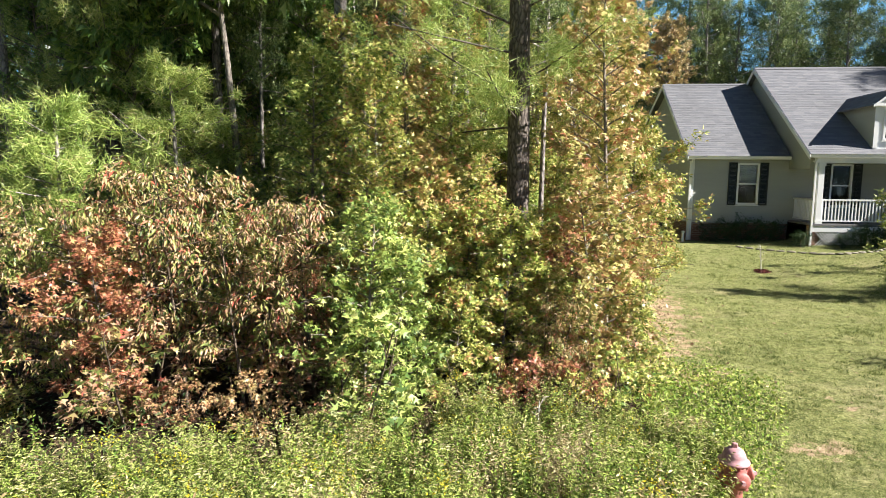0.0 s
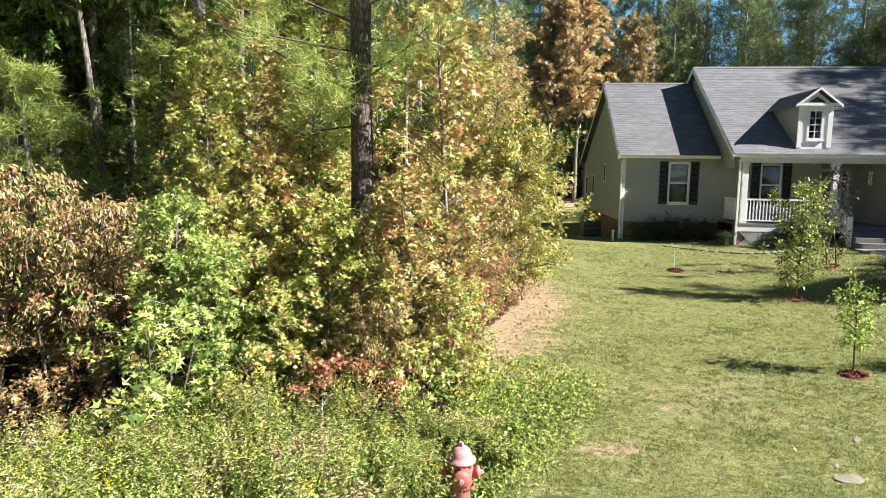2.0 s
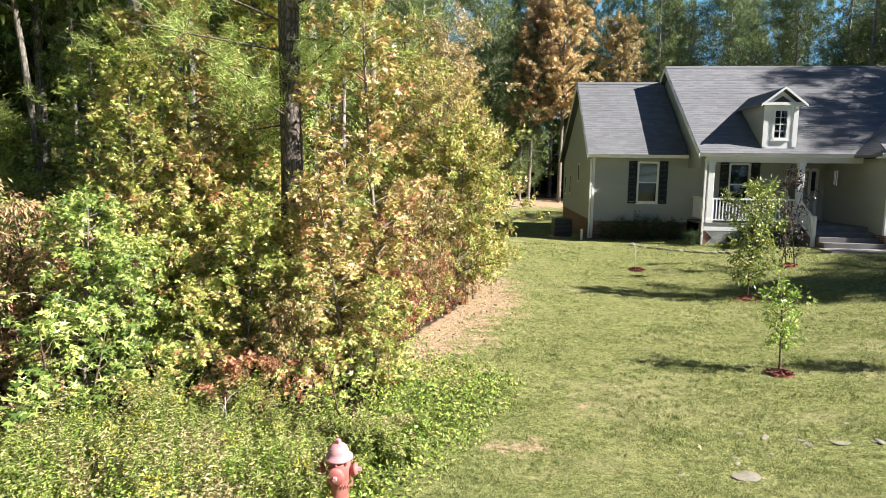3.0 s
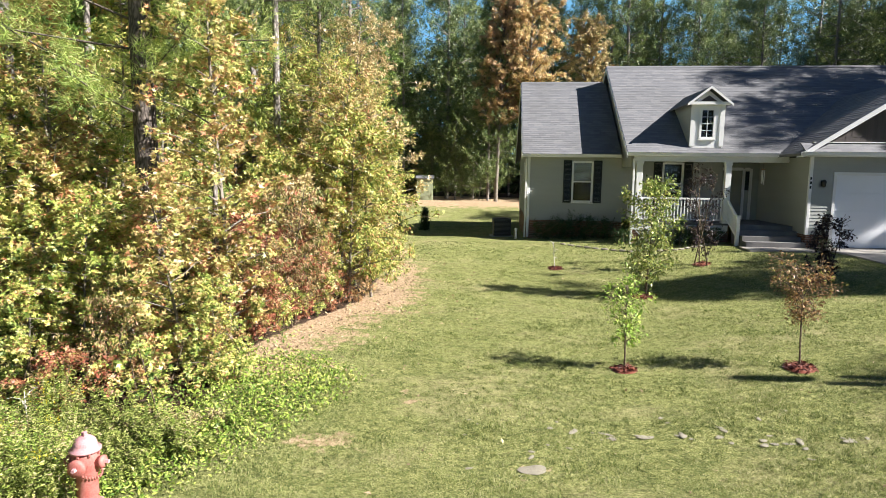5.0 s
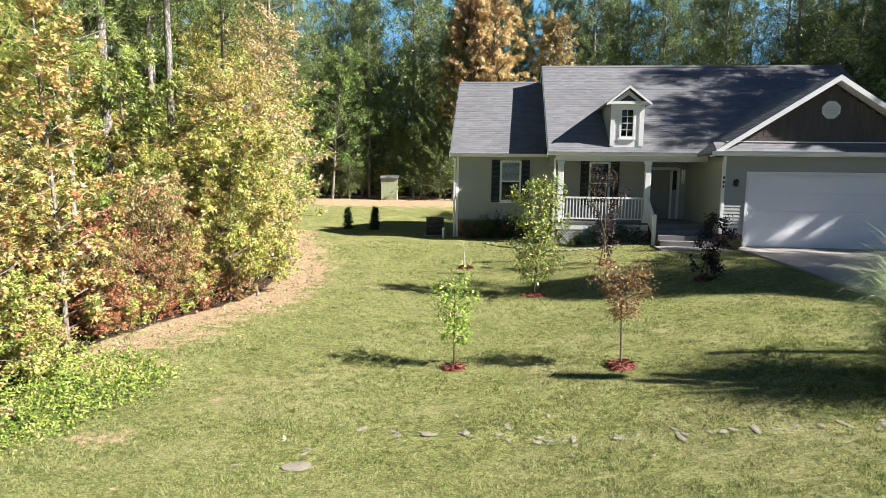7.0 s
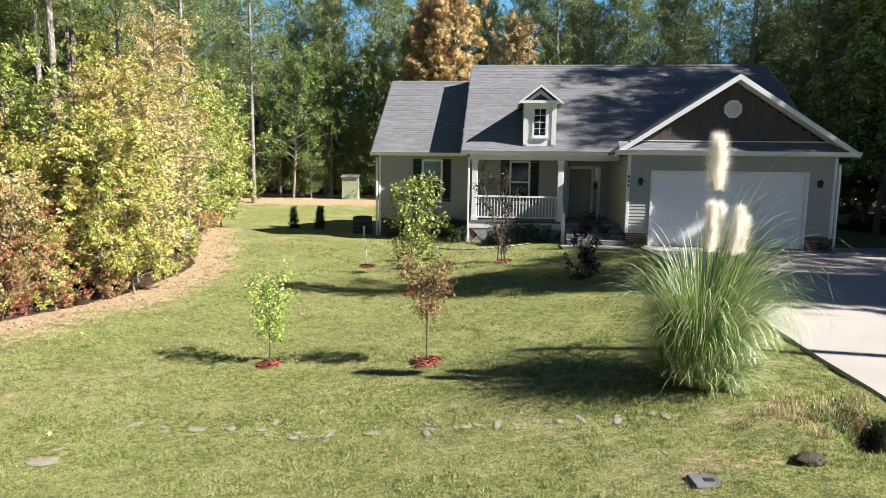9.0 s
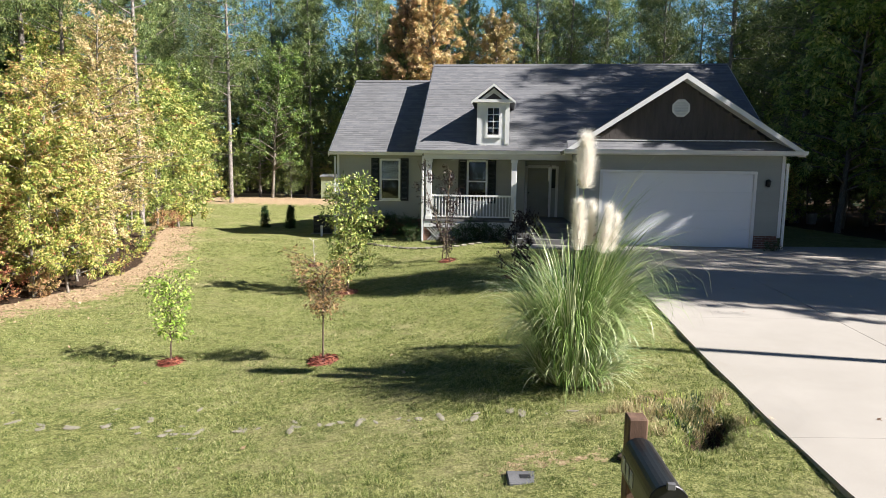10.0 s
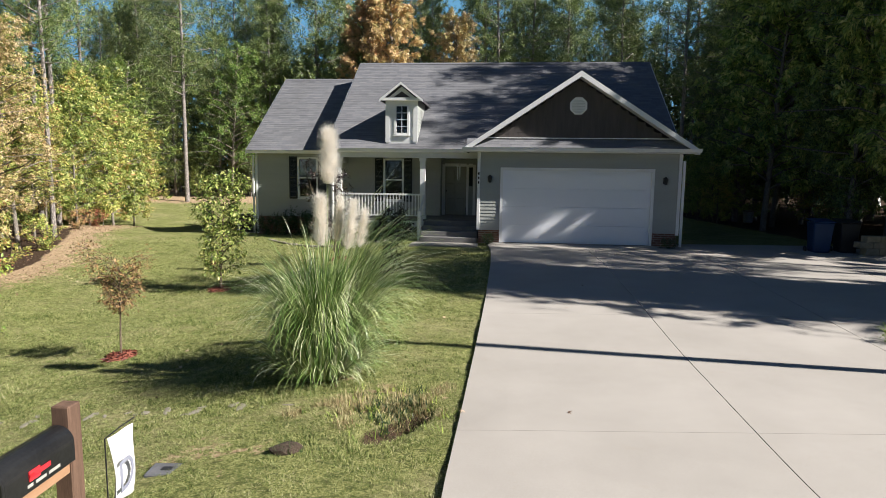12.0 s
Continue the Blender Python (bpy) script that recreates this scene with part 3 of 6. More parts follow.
# main roof, wing roof
shingled("main_roof_front", (13.20, EAVE_Y, EAVE_Z), (12.8, 0, 0), (0, RIDGE_Y - EAVE_Y, RIDGE_Z - EAVE_Z), ROOF)
shingled("main_roof_back", (13.20, 2 * RIDGE_Y - EAVE_Y, EAVE_Z), (12.8, 0, 0), (0, EAVE_Y - RIDGE_Y, RIDGE_Z - EAVE_Z), ROOF)
shingled("wing_roof_front", (9.42, W_EY, W_EZ), (3.9, 0, 0), (0, W_RY - W_EY, W_RZ - W_EZ), ROOF)
shingled("wing_roof_back", (9.42, 36.4, W_EZ), (3.9, 0, 0), (0, W_RY - 36.4, W_RZ - W_EZ), ROOF)
for x0, x1, y, z in ((13.2, 26.0, RIDGE_Y, RIDGE_Z), (9.42, 13.32, W_RY, W_RZ)):
    ridge = hpart("ridge_board", Mesh().box(x0, x1, y - 0.02, y + 0.02, z - 0.12, z - 0.02), M["shingle"])
    u = x0
    while u < x1 - 0.05:
        e = min(u + 0.24, x1)
        part("ridge_cap", Mesh().slab([(u, y - 0.13, z - 0.075), (e, y - 0.13, z - 0.068), (e, y, z + 0.032), (u, y, z + 0.022)], (0, 0, 0.012)).slab([(u, y, z + 0.022), (e, y, z + 0.032), (e, y + 0.13, z - 0.068), (u, y + 0.13, z - 0.075)], (0, 0, 0.012)), M["shingle"], ridge)
        u = e
# garage roof, running back into the main slope
GX0, GX1, GXR, GEZ, GRZ, GY = 18.45, 26.01, 22.2, 3.08, 5.55, 20.06
shingled("garage_roof_left", (GX0, GY, GEZ), (0, 6.4, 0), (GXR - GX0, 0, GRZ - GEZ), ROOF)
shingled("garage_roof_right", (GX1, GY, GEZ), (0, 6.4, 0), (GXR - GX1, 0, GRZ - GEZ), ROOF)
# walls
WIN = (11.46, 12.27, 1.19, 2.82)
wall("wing_front_wall", "y", 24.05, -1, 9.7, 13.5, 0.42, 2.99, [WIN])
SIDE = [(28.45, 28.95, 2.0, 2.8), (32.0, 32.6, 1.3, 2.27), (34.5, 35.2, 1.2, 2.2)]
W_BACK, W_BACK_PITCH = 36.4, (W_RZ - W_EZ) / (36.4 - W_RY)
wall("wing_side_wall", "x", 9.7, -1, 24.05, 36.1, 0.42, W_RZ - 0.12, SIDE, lambda u: W_RZ - 0.13 - (abs(u - W_RY) * WPITCH if u < W_RY else (u - W_RY) * W_BACK_PITCH), peak=W_RY)
wall("main_side_wall", "x", 13.42, -1, 22.37, 33.07, 2.6, RIDGE_Z - 0.12, (), lambda u: RIDGE_Z - 0.13 - abs(u - RIDGE_Y) * PITCH)
wall("main_far_side_wall", "x", 25.57, 1, 22.37, 33.07, 0.3, RIDGE_Z - 0.12, (), lambda u: RIDGE_Z - 0.13 - abs(u - RIDGE_Y) * PITCH)
PWIN = (15.01, 15.80, 1.15, 2.80)
wall("porch_wall", "y", 24.05, -1, 13.5, 17.3, 0.57, 2.85, [PWIN])
DOOR = (17.40, 18.33, 0.57, 2.60)
wall("entry_wall", "y", 24.65, -1, 17.3, 18.95, 0.57, 2.85, [DOOR])
wall("entry_side_wall", "x", 17.3, 1, 24.05, 24.65, 0.57, 2.85)
wall("garage_side_wall", "x", 18.95, -1, 20.50, 24.65, 0.36, 2.98)
GDOOR = (19.76, 24.68, -0.1, 2.38)
wall("garage_front_wall", "y", 20.50, -1, 18.95, 25.57, 0.36, 3.05, [GDOOR])
wall("garage_far_wall", "x", 25.57, 1, 20.50, 22.37, 0.36, 2.98)
wall("wing_back_wall", "y", 36.1, 1, 9.7, 13.4, 0.2, 3.1)
wall("back_wall", "y", 33.0, 1, 13.5, 25.57, 0.2, 3.1)
# brick foundation
for a in ((9.72, 13.5, 24.06, 24.25, -0.9, 0.42), (9.715, 9.9, 24.255, 36.1, -1.4, 0.42), (18.97, 19.76, 20.515, 20.7, -0.4, 0.36), (24.68, 25.56, 20.515, 20.7, -0.4, 0.36), (18.965, 19.1, 20.705, 24.6, -0.4, 0.36), (25.4, 25.56, 20.705, 32.8, -0.5, 0.36)):
    hpart("foundation_wall", Mesh().box(*a), M["brick"], "low brown brick foundation")
# floors and room backs behind the openings, coloured near black as unlit rooms
hpart("room_back", Mesh().box(9.9, 17.2, 26.8, 26.9, 0.4, 2.92).box(9.9, 18.9, 24.25, 32.8, 0.38, 0.41), M["unlit_room"])
hpart("garage_floor", Mesh().box(19.12, 25.38, 20.56, 26.0, -0.3, -0.06), M["concrete"])
hpart("ceiling_board", Mesh().box(9.86, 13.4, 24.2, 32.75, 2.93, 2.98).box(13.5, 18.93, 22.02, 24.64, 2.86, 2.90).box(13.6, 25.4, 24.82, 32.7, 2.95, 3.0), M["white"])
# white trims
for name, args in (
    ("corner_board", (9.665, 9.76, 24.015, 24.11, -0.3, 2.98)),
    ("corner_board", (18.91, 19.01, 20.46, 20.56, 0.36, 2.98)),
    ("corner_board", (25.51, 25.61, 20.46, 20.56, 0.30, 2.98)),
    ("downspout", (9.56, 9.63, 23.95, 24.02, -0.3, 2.9)),
    ("downspout", (25.63, 25.71, 20.42, 20.49, -0.1, 2.75)),
    ("downspout", (13.43, 13.50, 22.00, 22.07, -0.3, 2.9)),
    ("soffit", (9.44, 13.35, 23.74, 24.05, 2.985, 3.01)),
    ("soffit", (18.47, 25.99, 20.10, 20.50, 2.985, 3.01)),
):
    hpart(name, Mesh().box(*args), M["white"], bevel=0.006)
for name, x0, x1, y, z in (("gutter", 9.42, 13.3, W_EY, W_EZ), ("gutter", 13.18, 18.48, EAVE_Y, EAVE_Z), ("gutter", 18.42, 26.06, GY, 3.13)):
    g = Mesh()
    g.slab([(x0, y + 0.03, z - 0.13), (x1, y + 0.03, z - 0.13), (x1, y + 0.03, z - 0.012), (x0, y + 0.03, z - 0.012)], (0, 0.03, 0))
    g.slab([(x0, y - 0.07, z - 0.10), (x1, y - 0.07, z - 0.10), (x1, y - 0.10, z - 0.005), (x0, y - 0.10, z - 0.005)], (0, 0.012, 0))
    g.slab([(x0, y - 0.07, z - 0.11), (x1, y - 0.07, z - 0.11), (x1, y + 0.03, z - 0.13), (x0, y + 0.03, z - 0.13)], (0, 0, 0.012))
    hpart(name, g, M["white"], "white eave gutter")
# gable rake boards
def rake(x, y0, z0, y1, z1, out):
    hpart("rake_board", Mesh().slab([(x, y0, z0 - 0.20), (x, y1, z1 - 0.20), (x, y1, z1 - 0.02), (x, y0, z0 - 0.02)], (out * 0.03, 0, 0)), M["white"])


rake(9.42, W_EY, W_EZ, W_RY, W_RZ, -1)
rake(9.42, 36.4, W_EZ, W_RY, W_RZ, -1)
rake(13.20, EAVE_Y, EAVE_Z, RIDGE_Y, RIDGE_Z, -1)
rake(13.20, 2 * RIDGE_Y - EAVE_Y, EAVE_Z, RIDGE_Y, RIDGE_Z, -1)
rake(26.00, EAVE_Y, EAVE_Z, RIDGE_Y, RIDGE_Z, 1)
for xe in (GX0, GX1):
    hpart("rake_board", Mesh().slab([(xe, GY, GEZ - 0.14), (GXR, GY, GRZ - 0.16), (GXR, GY, GRZ + 0.02), (xe, GY, GEZ + 0.03)], (0, -0.035, 0)), M["white"])
for xe in (GX0, GX1):
    hpart("rake_soffit", Mesh().slab([(xe, GY + 0.01, GEZ - 0.10), (GXR, GY + 0.01, GRZ - 0.12), (GXR, 20.5, GRZ - 0.12), (xe, 20.5, GEZ - 0.10)], (0, 0, -0.03)), M["white"])
# dark gable with its pent strip and vent
hpart("gable_wall", Mesh().slab([(18.75, 20.5, 3.05), (25.65, 20.5, 3.05), (GXR, 20.5, GRZ - 0.2)], (0, 0.1, 0)), M["shake"], "dark brown shake gable")
gable = Mesh()
z, k = 3.46, 0
rng = random.Random(4)
while z < 5.2:
    half = (GRZ - 0.2 - z - 0.10) * (GXR - GX0) / (GRZ - GEZ)
    u = -half
    while u < half - 0.02:
        w = min(rng.uniform(0.12, 0.26), half - u)
        gable.slab([(GXR + u, 20.495, z), (GXR + u + w - 0.006, 20.495, z), (GXR + u + w - 0.006, 20.495, z + 0.19), (GXR + u, 20.495, z + 0.19)], (0, -rng.uniform(0.012, 0.022), 0))
        u += w
    z += 0.18
hpart("shake_field", gable, M["shake"])["kind"] = "stuff"
shingled("pent_roof", (18.55, GY, 3.13), (7.3, 0, 0), (0, 0.44, 0.31), "narrow shingled pent strip", 0.04, 0.14)
hpart("flashing", Mesh().box(18.95, 25.45, 20.43, 20.49, 3.445, 3.475), M["white"])
vent = hpart("gable_vent", Mesh().lathe([(0.30, 0), (0.30, 0.035), (0.24, 0.04), (0.24, 0.012)], (22.19, 20.485, 4.51), 8, pose(0, 0, 0, 90) @ pose(0, 0, 0, 0, 0, 22.5)), M["white"], "white octagonal louvre vent")
for k in range(9):
    zz = 4.30 + k * 0.05
    half = min(0.215, 0.33 - abs(zz - 4.5))
    part("slat", Mesh().slab([(22.19 - half, 20.46, zz), (22.19 + half, 20.46, zz), (22.19 + half, 20.435, zz - 0.03), (22.19 - half, 20.435, zz - 0.03)], (0, 0, 0.006)), M["white"], vent)


def window(name, x0, x1, z0, z1, y, shutters=True, rows=1, cols=1, blind=0.0):
    """A sash window in a wall that faces the lawn."""
    fr = Mesh()
    t = 0.055
    for a in ((x0 - 0.02, x0 + t, z0, z1), (x1 - t, x1 + 0.02, z0, z1), (x0 + t, x1 - t, z0 - 0.02, z0 + t), (x0 + t, x1 - t, z1 - t, z1 + 0.02)):
        fr.box(a[0], a[1], y - 0.035, y + 0.06, a[2], a[3])
    if rows == 1:
        zm = (z0 + z1) / 2
        fr.box(x0 + t, x1 - t, y - 0.02, y + 0.05, zm - 0.028, zm + 0.028)
    else:
        for k in range(1, rows):
            zz = z0 + t + (z1 - z0 - 2 * t) * k / rows
            wide = 0.02 if k != rows // 2 else 0.035
            fr.box(x0 + t, x1 - t, y - 0.005, y + 0.045, zz - wide / 2, zz + wide / 2)
        for k in range(1, cols):
            xx = x0 + t + (x1 - x0 - 2 * t) * k / cols
            fr.box(xx - 0.01, xx + 0.01, y - 0.005, y + 0.045, z0 + t, z1 - t)
    w = hpart(name, fr, M["white"], "white sash window")
    pane = part("pane", Mesh().box(x0 + t, x1 - t, y + 0.02, y + 0.026, z0 + t, z1 - t), M["glass"], w)
    pane.visible_shadow = False
    part("sill", Mesh().box(x0 - 0.05, x1 + 0.05, y - 0.06, y + 0.02, z0 - 0.06, z0 - 0.022), M["white"], w)
    if blind:
        sl = Mesh()
        zz = z1 - t
        while zz > z1 - (z1 - z0) * blind:
            sl.slab([(x0 + t, y + 0.07, zz), (x1 - t, y + 0.07, zz), (x1 - t, y + 0.10, zz - 0.03), (x0 + t, y + 0.10, zz - 0.03)], (0, 0, 0.003))
            zz -= 0.045
        part("blind", sl, M["blind"], w, "half-lowered off-white slatted blind")
    if shutters:
        for s0 in (x0 - 0.36, x1 + 0.03):
            s1 = s0 + 0.33
            sh = Mesh().box(s0, s0 + 0.05, y - 0.06, y - 0.023, z0 - 0.04, z1 + 0.04).box(s1 - 0.05, s1, y - 0.06, y - 0.023, z0 - 0.04, z1 + 0.04)
            zm = (z0 + z1) / 2
            for za in (z0 - 0.04, zm - 0.03, z1 - 0.03):
                sh.box(s0 + 0.05, s1 - 0.05, y - 0.058, y - 0.025, za, za + 0.07)
            zz = z0 + 0.05
            while zz < z1 - 0.06:
                sh.slab([(s0 + 0.05, y - 0.05, zz), (s1 - 0.05, y - 0.05, zz), (s1 - 0.05, y - 0.03, zz + 0.04), (s0 + 0.05, y - 0.03, zz + 0.04)], (0, 0, 0.006))
                zz += 0.05
            hpart("shutter", sh, M["shutter"], "black louvred shutter")
    return w


window("wing_window", *WIN, 24.05, blind=0.5)
window("porch_window", *PWIN, 24.05)
for a, b, c, d in SIDE:
    sw = Mesh()
    for e in ((a - 0.04, a + 0.03, c - 0.04, d + 0.04), (b - 0.03, b + 0.04, c - 0.04, d + 0.04), (a + 0.03, b - 0.03, c - 0.04, c + 0.03), (a + 0.03, b - 0.03, d - 0.03, d + 0.04)):
        sw.box(9.66, 9.74, e[0], e[1], e[2], e[3])
    w = hpart("side_window", sw, M["white"])
    # near-black panel in place of glass, for the unlit room behind
    part("pane", Mesh().box(9.665, 9.672, a + 0.03, b - 0.03, c + 0.03, d - 0.03), M["unlit_room"], w)
# front door
fdoor = hpart("front_door", Mesh().box(DOOR[0] + 0.05, DOOR[1] - 0.05, 24.62, 24.67, 0.58, 2.55), M["door_paint"], "pale panelled front door")
for px in (17.51, 17.91):
    for z0, z1 in ((0.75, 1.25), (1.35, 1.85), (1.95, 2.4)):
        part("panel", Mesh().box(px, px + 0.30, 24.605, 24.618, z0, z1), M["door_paint"], fdoor, bevel=0.005)
part("knob", Mesh().lathe([(0.012, 0), (0.03, 0.03), (0.03, 0.05), (0.01, 0.06)], (17.49, 24.61, 1.55), 10, pose(0, 0, 0, 90)), M["black_metal"], fdoor, smooth=True)
hpart("door_casing", Mesh().box(17.31, 17.43, 24.59, 24.65, 0.57, 2.62).box(18.30, 18.39, 24.59, 24.65, 0.57, 2.62).box(18.57, 18.67, 24.59, 24.65, 0.57, 2.62).box(17.43, 18.30, 24.59, 24.65, 2.54, 2.66).box(18.39, 18.57, 24.59, 24.65, 2.54, 2.66), M["white"])
hpart("door_sidelight", Mesh().box(18.41, 18.55, 24.60, 24.645, 1.75, 2.5), M["shutter"], "dark narrow sidelight beside the door")
# garage door
gdoor = hpart("garage_door", Mesh().box(GDOOR[0], GDOOR[1], 20.60, 20.63, -0.06, GDOOR[3]), M["garage"], "white sectional garage door, closed")
for k in range(4):
    z0 = -0.05 + k * 0.6125
    part("section", Mesh().box(GDOOR[0] + 0.01, GDOOR[1] - 0.01, 20.565, 20.599, z0, z0 + 0.608), M["garage"], gdoor, bevel=0.003)
hpart("door_trim", Mesh().box(19.69, 19.78, 20.455, 20.60, -0.06, 2.38).box(24.66, 24.75, 20.455, 20.60, -0.06, 2.38).box(19.69, 24.75, 20.45, 20.60, 2.38, 2.48), M["white"])
for lx in (19.34, 25.08):
    lamp = hpart("wall_lantern", Mesh().box(lx - 0.05, lx + 0.05, 20.46, 20.485, 2.0, 2.2), M["black_metal"], "black wall lantern, unlit")
    part("arm", Mesh().box(lx - 0.012, lx + 0.012, 20.36, 20.46, 2.20, 2.225), M["black_metal"], lamp)
    part("cage", Mesh().lathe([(0.02, 0), (0.05, 0.02), (0.075, 0.17), (0.09, 0.18), (0.02, 0.26)], (lx, 20.35, 1.97), 6), M["black_metal"], lamp)
    part("lens", Mesh().lathe([(0.04, 0), (0.06, 0.12)], (lx, 20.35, 2.0), 6), M["blind"], lamp)
# porch
hpart("porch_floor", Mesh().box(13.5, 16.95, 22.0, 24.03, 0.50, 0.57).box(16.95, 18.93, 21.74, 24.63, 0.50, 0.57), M["porch"], "grey board porch floor")
hpart("porch_skirt", Mesh().box(13.52, 16.93, 22.02, 22.06, 0.28, 0.498), M["white"])
lat = Mesh()
for s in (1, -1):
    u = 13.56
    while u < 16.93:
        x1 = u + s * 0.6
        if 13.56 <= x1 <= 16.93:
            y = 22.05 if s > 0 else 22.035
            lat.slab([(u - 0.018, y, -0.32), (u + 0.018, y, -0.32), (x1 + 0.018, y, 0.28), (x1 - 0.018, y, 0.28)], (0, 0.01, 0))
        u += 0.11
hpart("lattice", lat, M["white"], "white diagonal lattice skirt")
for px in (13.6, 16.84):
    hpart("brick_pier", Mesh().box(px - 0.15, px + 0.15, 22.08, 22.38, -0.6, 0.495), M["brick"])
for px in (13.69, 16.84):
    col = hpart("porch_column", Mesh().box(px - 0.10, px + 0.10, 22.03, 22.23, 0.571, 2.81), M["white"], "square white porch column", bevel=0.008)
    part("base", Mesh().box(px - 0.125, px + 0.125, 22.005, 22.255, 0.571, 0.72), M["white"], col, bevel=0.008)
    part("capital", Mesh().box(px - 0.125, px + 0.125, 22.005, 22.255, 2.69, 2.81), M["white"], col, bevel=0.008)
hpart("porch_beam", Mesh().box(13.5, 18.90, 22.02, 22.24, 2.812, 3.06), M["white"], bevel=0.006)
rail = hpart("railing", Mesh().box(13.79, 16.74, 22.09, 22.17, 1.43, 1.49).box(13.79, 16.74, 22.10, 22.16, 0.66, 0.71), M["white"], "white porch railing with square balusters")
k = 13.85
while k < 16.72:
    part("baluster", Mesh().box(k - 0.018, k + 0.018, 22.112, 22.148, 0.71, 1.43), M["white"], rail)
    k += 0.118
erail = hpart("railing", Mesh().box(13.65, 13.73, 22.23, 24.03, 1.43, 1.49).box(13.66, 13.72, 22.23, 24.03, 0.66, 0.71), M["white"], "white railing at the end of the porch")
k = 22.30
while k < 24.0:
    part("baluster", Mesh().box(13.672, 13.708, k - 0.018, k + 0.018, 0.71, 1.43), M["white"], erail)
    k += 0.118
srail = hpart("railing", Mesh().slab([(16.85, 22.0, 1.38), (16.91, 22.0, 1.38), (16.91, 20.98, 0.80), (16.85, 20.98, 0.80)], (0, 0, 0.07)).slab([(16.86, 22.0, 0.68), (16.90, 22.0, 0.68), (16.90, 20.98, 0.14), (16.86, 20.98, 0.14)], (0, 0, 0.05)), M["white"], "white sloping stair railing")
for k in range(8):
    yy = 21.10 + k * 0.118
    zz = 0.14 + (yy - 20.98) / 1.02 * 0.54
    part("baluster", Mesh().box(16.862, 16.898, yy - 0.018, yy + 0.018, zz + 0.04, zz + 0.66), M["white"], srail)
part("newel", Mesh().box(16.82, 16.94, 20.88, 21.0, -0.2, 0.95), M["white"], srail, bevel=0.008)
steps = Mesh()
for k in range(4):
    steps.box(16.97, 18.92, 20.34 + k * 0.35, 21.73, -0.3 if k == 0 else -0.085 + k * 0.165 - 0.002, -0.085 + (k + 1) * 0.165)
hpart("porch_steps", steps, M["porch"], "grey porch steps", bevel=0.006)
# dormer
DX0, DX1, DY, DXM = 15.45, 16.60, 22.20, 16.03
DW = (15.77, 16.29, 3.66, 4.73)
dormer = hpart("dormer_wall", Mesh().slab([(DX0, DY, 4.92), (DX1, DY, 4.92), (DXM, DY, 5.38)], (0, 0.12, 0)), M["white"], "white gabled dormer")
for u0, u1, w0, w1 in cut(DX0, DX1, 3.30, 4.92, [DW]):
    part("panel", Mesh().box(u0, u1, DY, DY + 0.12, w0, w1), M["white"], dormer)
for xx, way in ((DX0, -1), (DX1 - 0.1, 1)):
    cheek = hpart("dormer_cheek", Mesh().slab([(xx, DY + 0.12, 3.30), (xx, 24.6, 4.95), (xx, DY + 0.12, 4.95)], (0.1, 0, 0)), M["siding"], "siding-clad dormer side")
    z = 3.45
    while z < 4.85:
        x_out = DX0 if way < 0 else DX1
        y_back = 22.0 + (z - 3.2) / PITCH + 0.05
        part("siding_board", Mesh().slab([(x_out + way * 0.018, DY + 0.02, z), (x_out + way * 0.018, y_back, z), (x_out + way * 0.004, y_back, z + 0.112), (x_out + way * 0.004, DY + 0.02, z + 0.112)], (-way * 0.003, 0, 0)), M["siding"], cheek)
        z += 0.115
hpart("dormer_board", Mesh().box(DX0 - 0.02, DX0 + 0.14, DY - 0.03, DY - 0.001, 3.38, 4.9).box(DX1 - 0.14, DX1 + 0.02, DY - 0.03, DY - 0.001, 3.38, 4.9).box(DX0 - 0.14, DX1 + 0.14, DY - 0.19, DY - 0.002, 4.86, 4.96), M["white"])
# near-black board stands for the unlit space inside the dormer
hpart("dormer_back", Mesh().box(DX0 + 0.12, DX1 - 0.12, DY + 0.8, DY + 0.85, 3.5, 4.9), M["unlit_room"])
hpart("dormer_louvre", Mesh().slab([(15.72, DY - 0.012, 4.99), (16.34, DY - 0.012, 4.99), (DXM, DY - 0.012, 5.20)], (0, 0.01, 0)), M["shake"])
window("dormer_window", *DW, DY, False, 4, 2)
shingled("dormer_roof_left", (15.23, DY - 0.22, 4.88), (0, 3.4, 0), (DXM - 15.23, 0, 0.62), ROOF, 0.05)
shingled("dormer_roof_right", (16.83, DY - 0.22, 4.88), (0, 3.4, 0), (DXM - 16.83, 0, 0.62), ROOF, 0.05)
for xe in (15.23, 16.83):
    hpart("dormer_rake", Mesh().slab([(xe, DY - 0.22, 4.80), (DXM, DY - 0.22, 5.42), (DXM, DY - 0.22, 5.51), (xe, DY - 0.22, 4.89)], (0, -0.025, 0)), M["white"])

walkway = Mesh()
for k in range(8):
    x0, x1 = 16.75 + k * 0.28, 16.75 + (k + 1) * 0.28
    walkway.box(x0, x1 - 0.002, 19.36, 20.33, float(G(x0, 20.4)) - 0.2, -0.085)
walk_ob = tagged(new("walkway", walkway.mesh("walkway", M["concrete"])), "pale concrete walkway to the porch steps", "walkway", kind="structure")

walk_ob.matrix_basis = HOUSE_AT

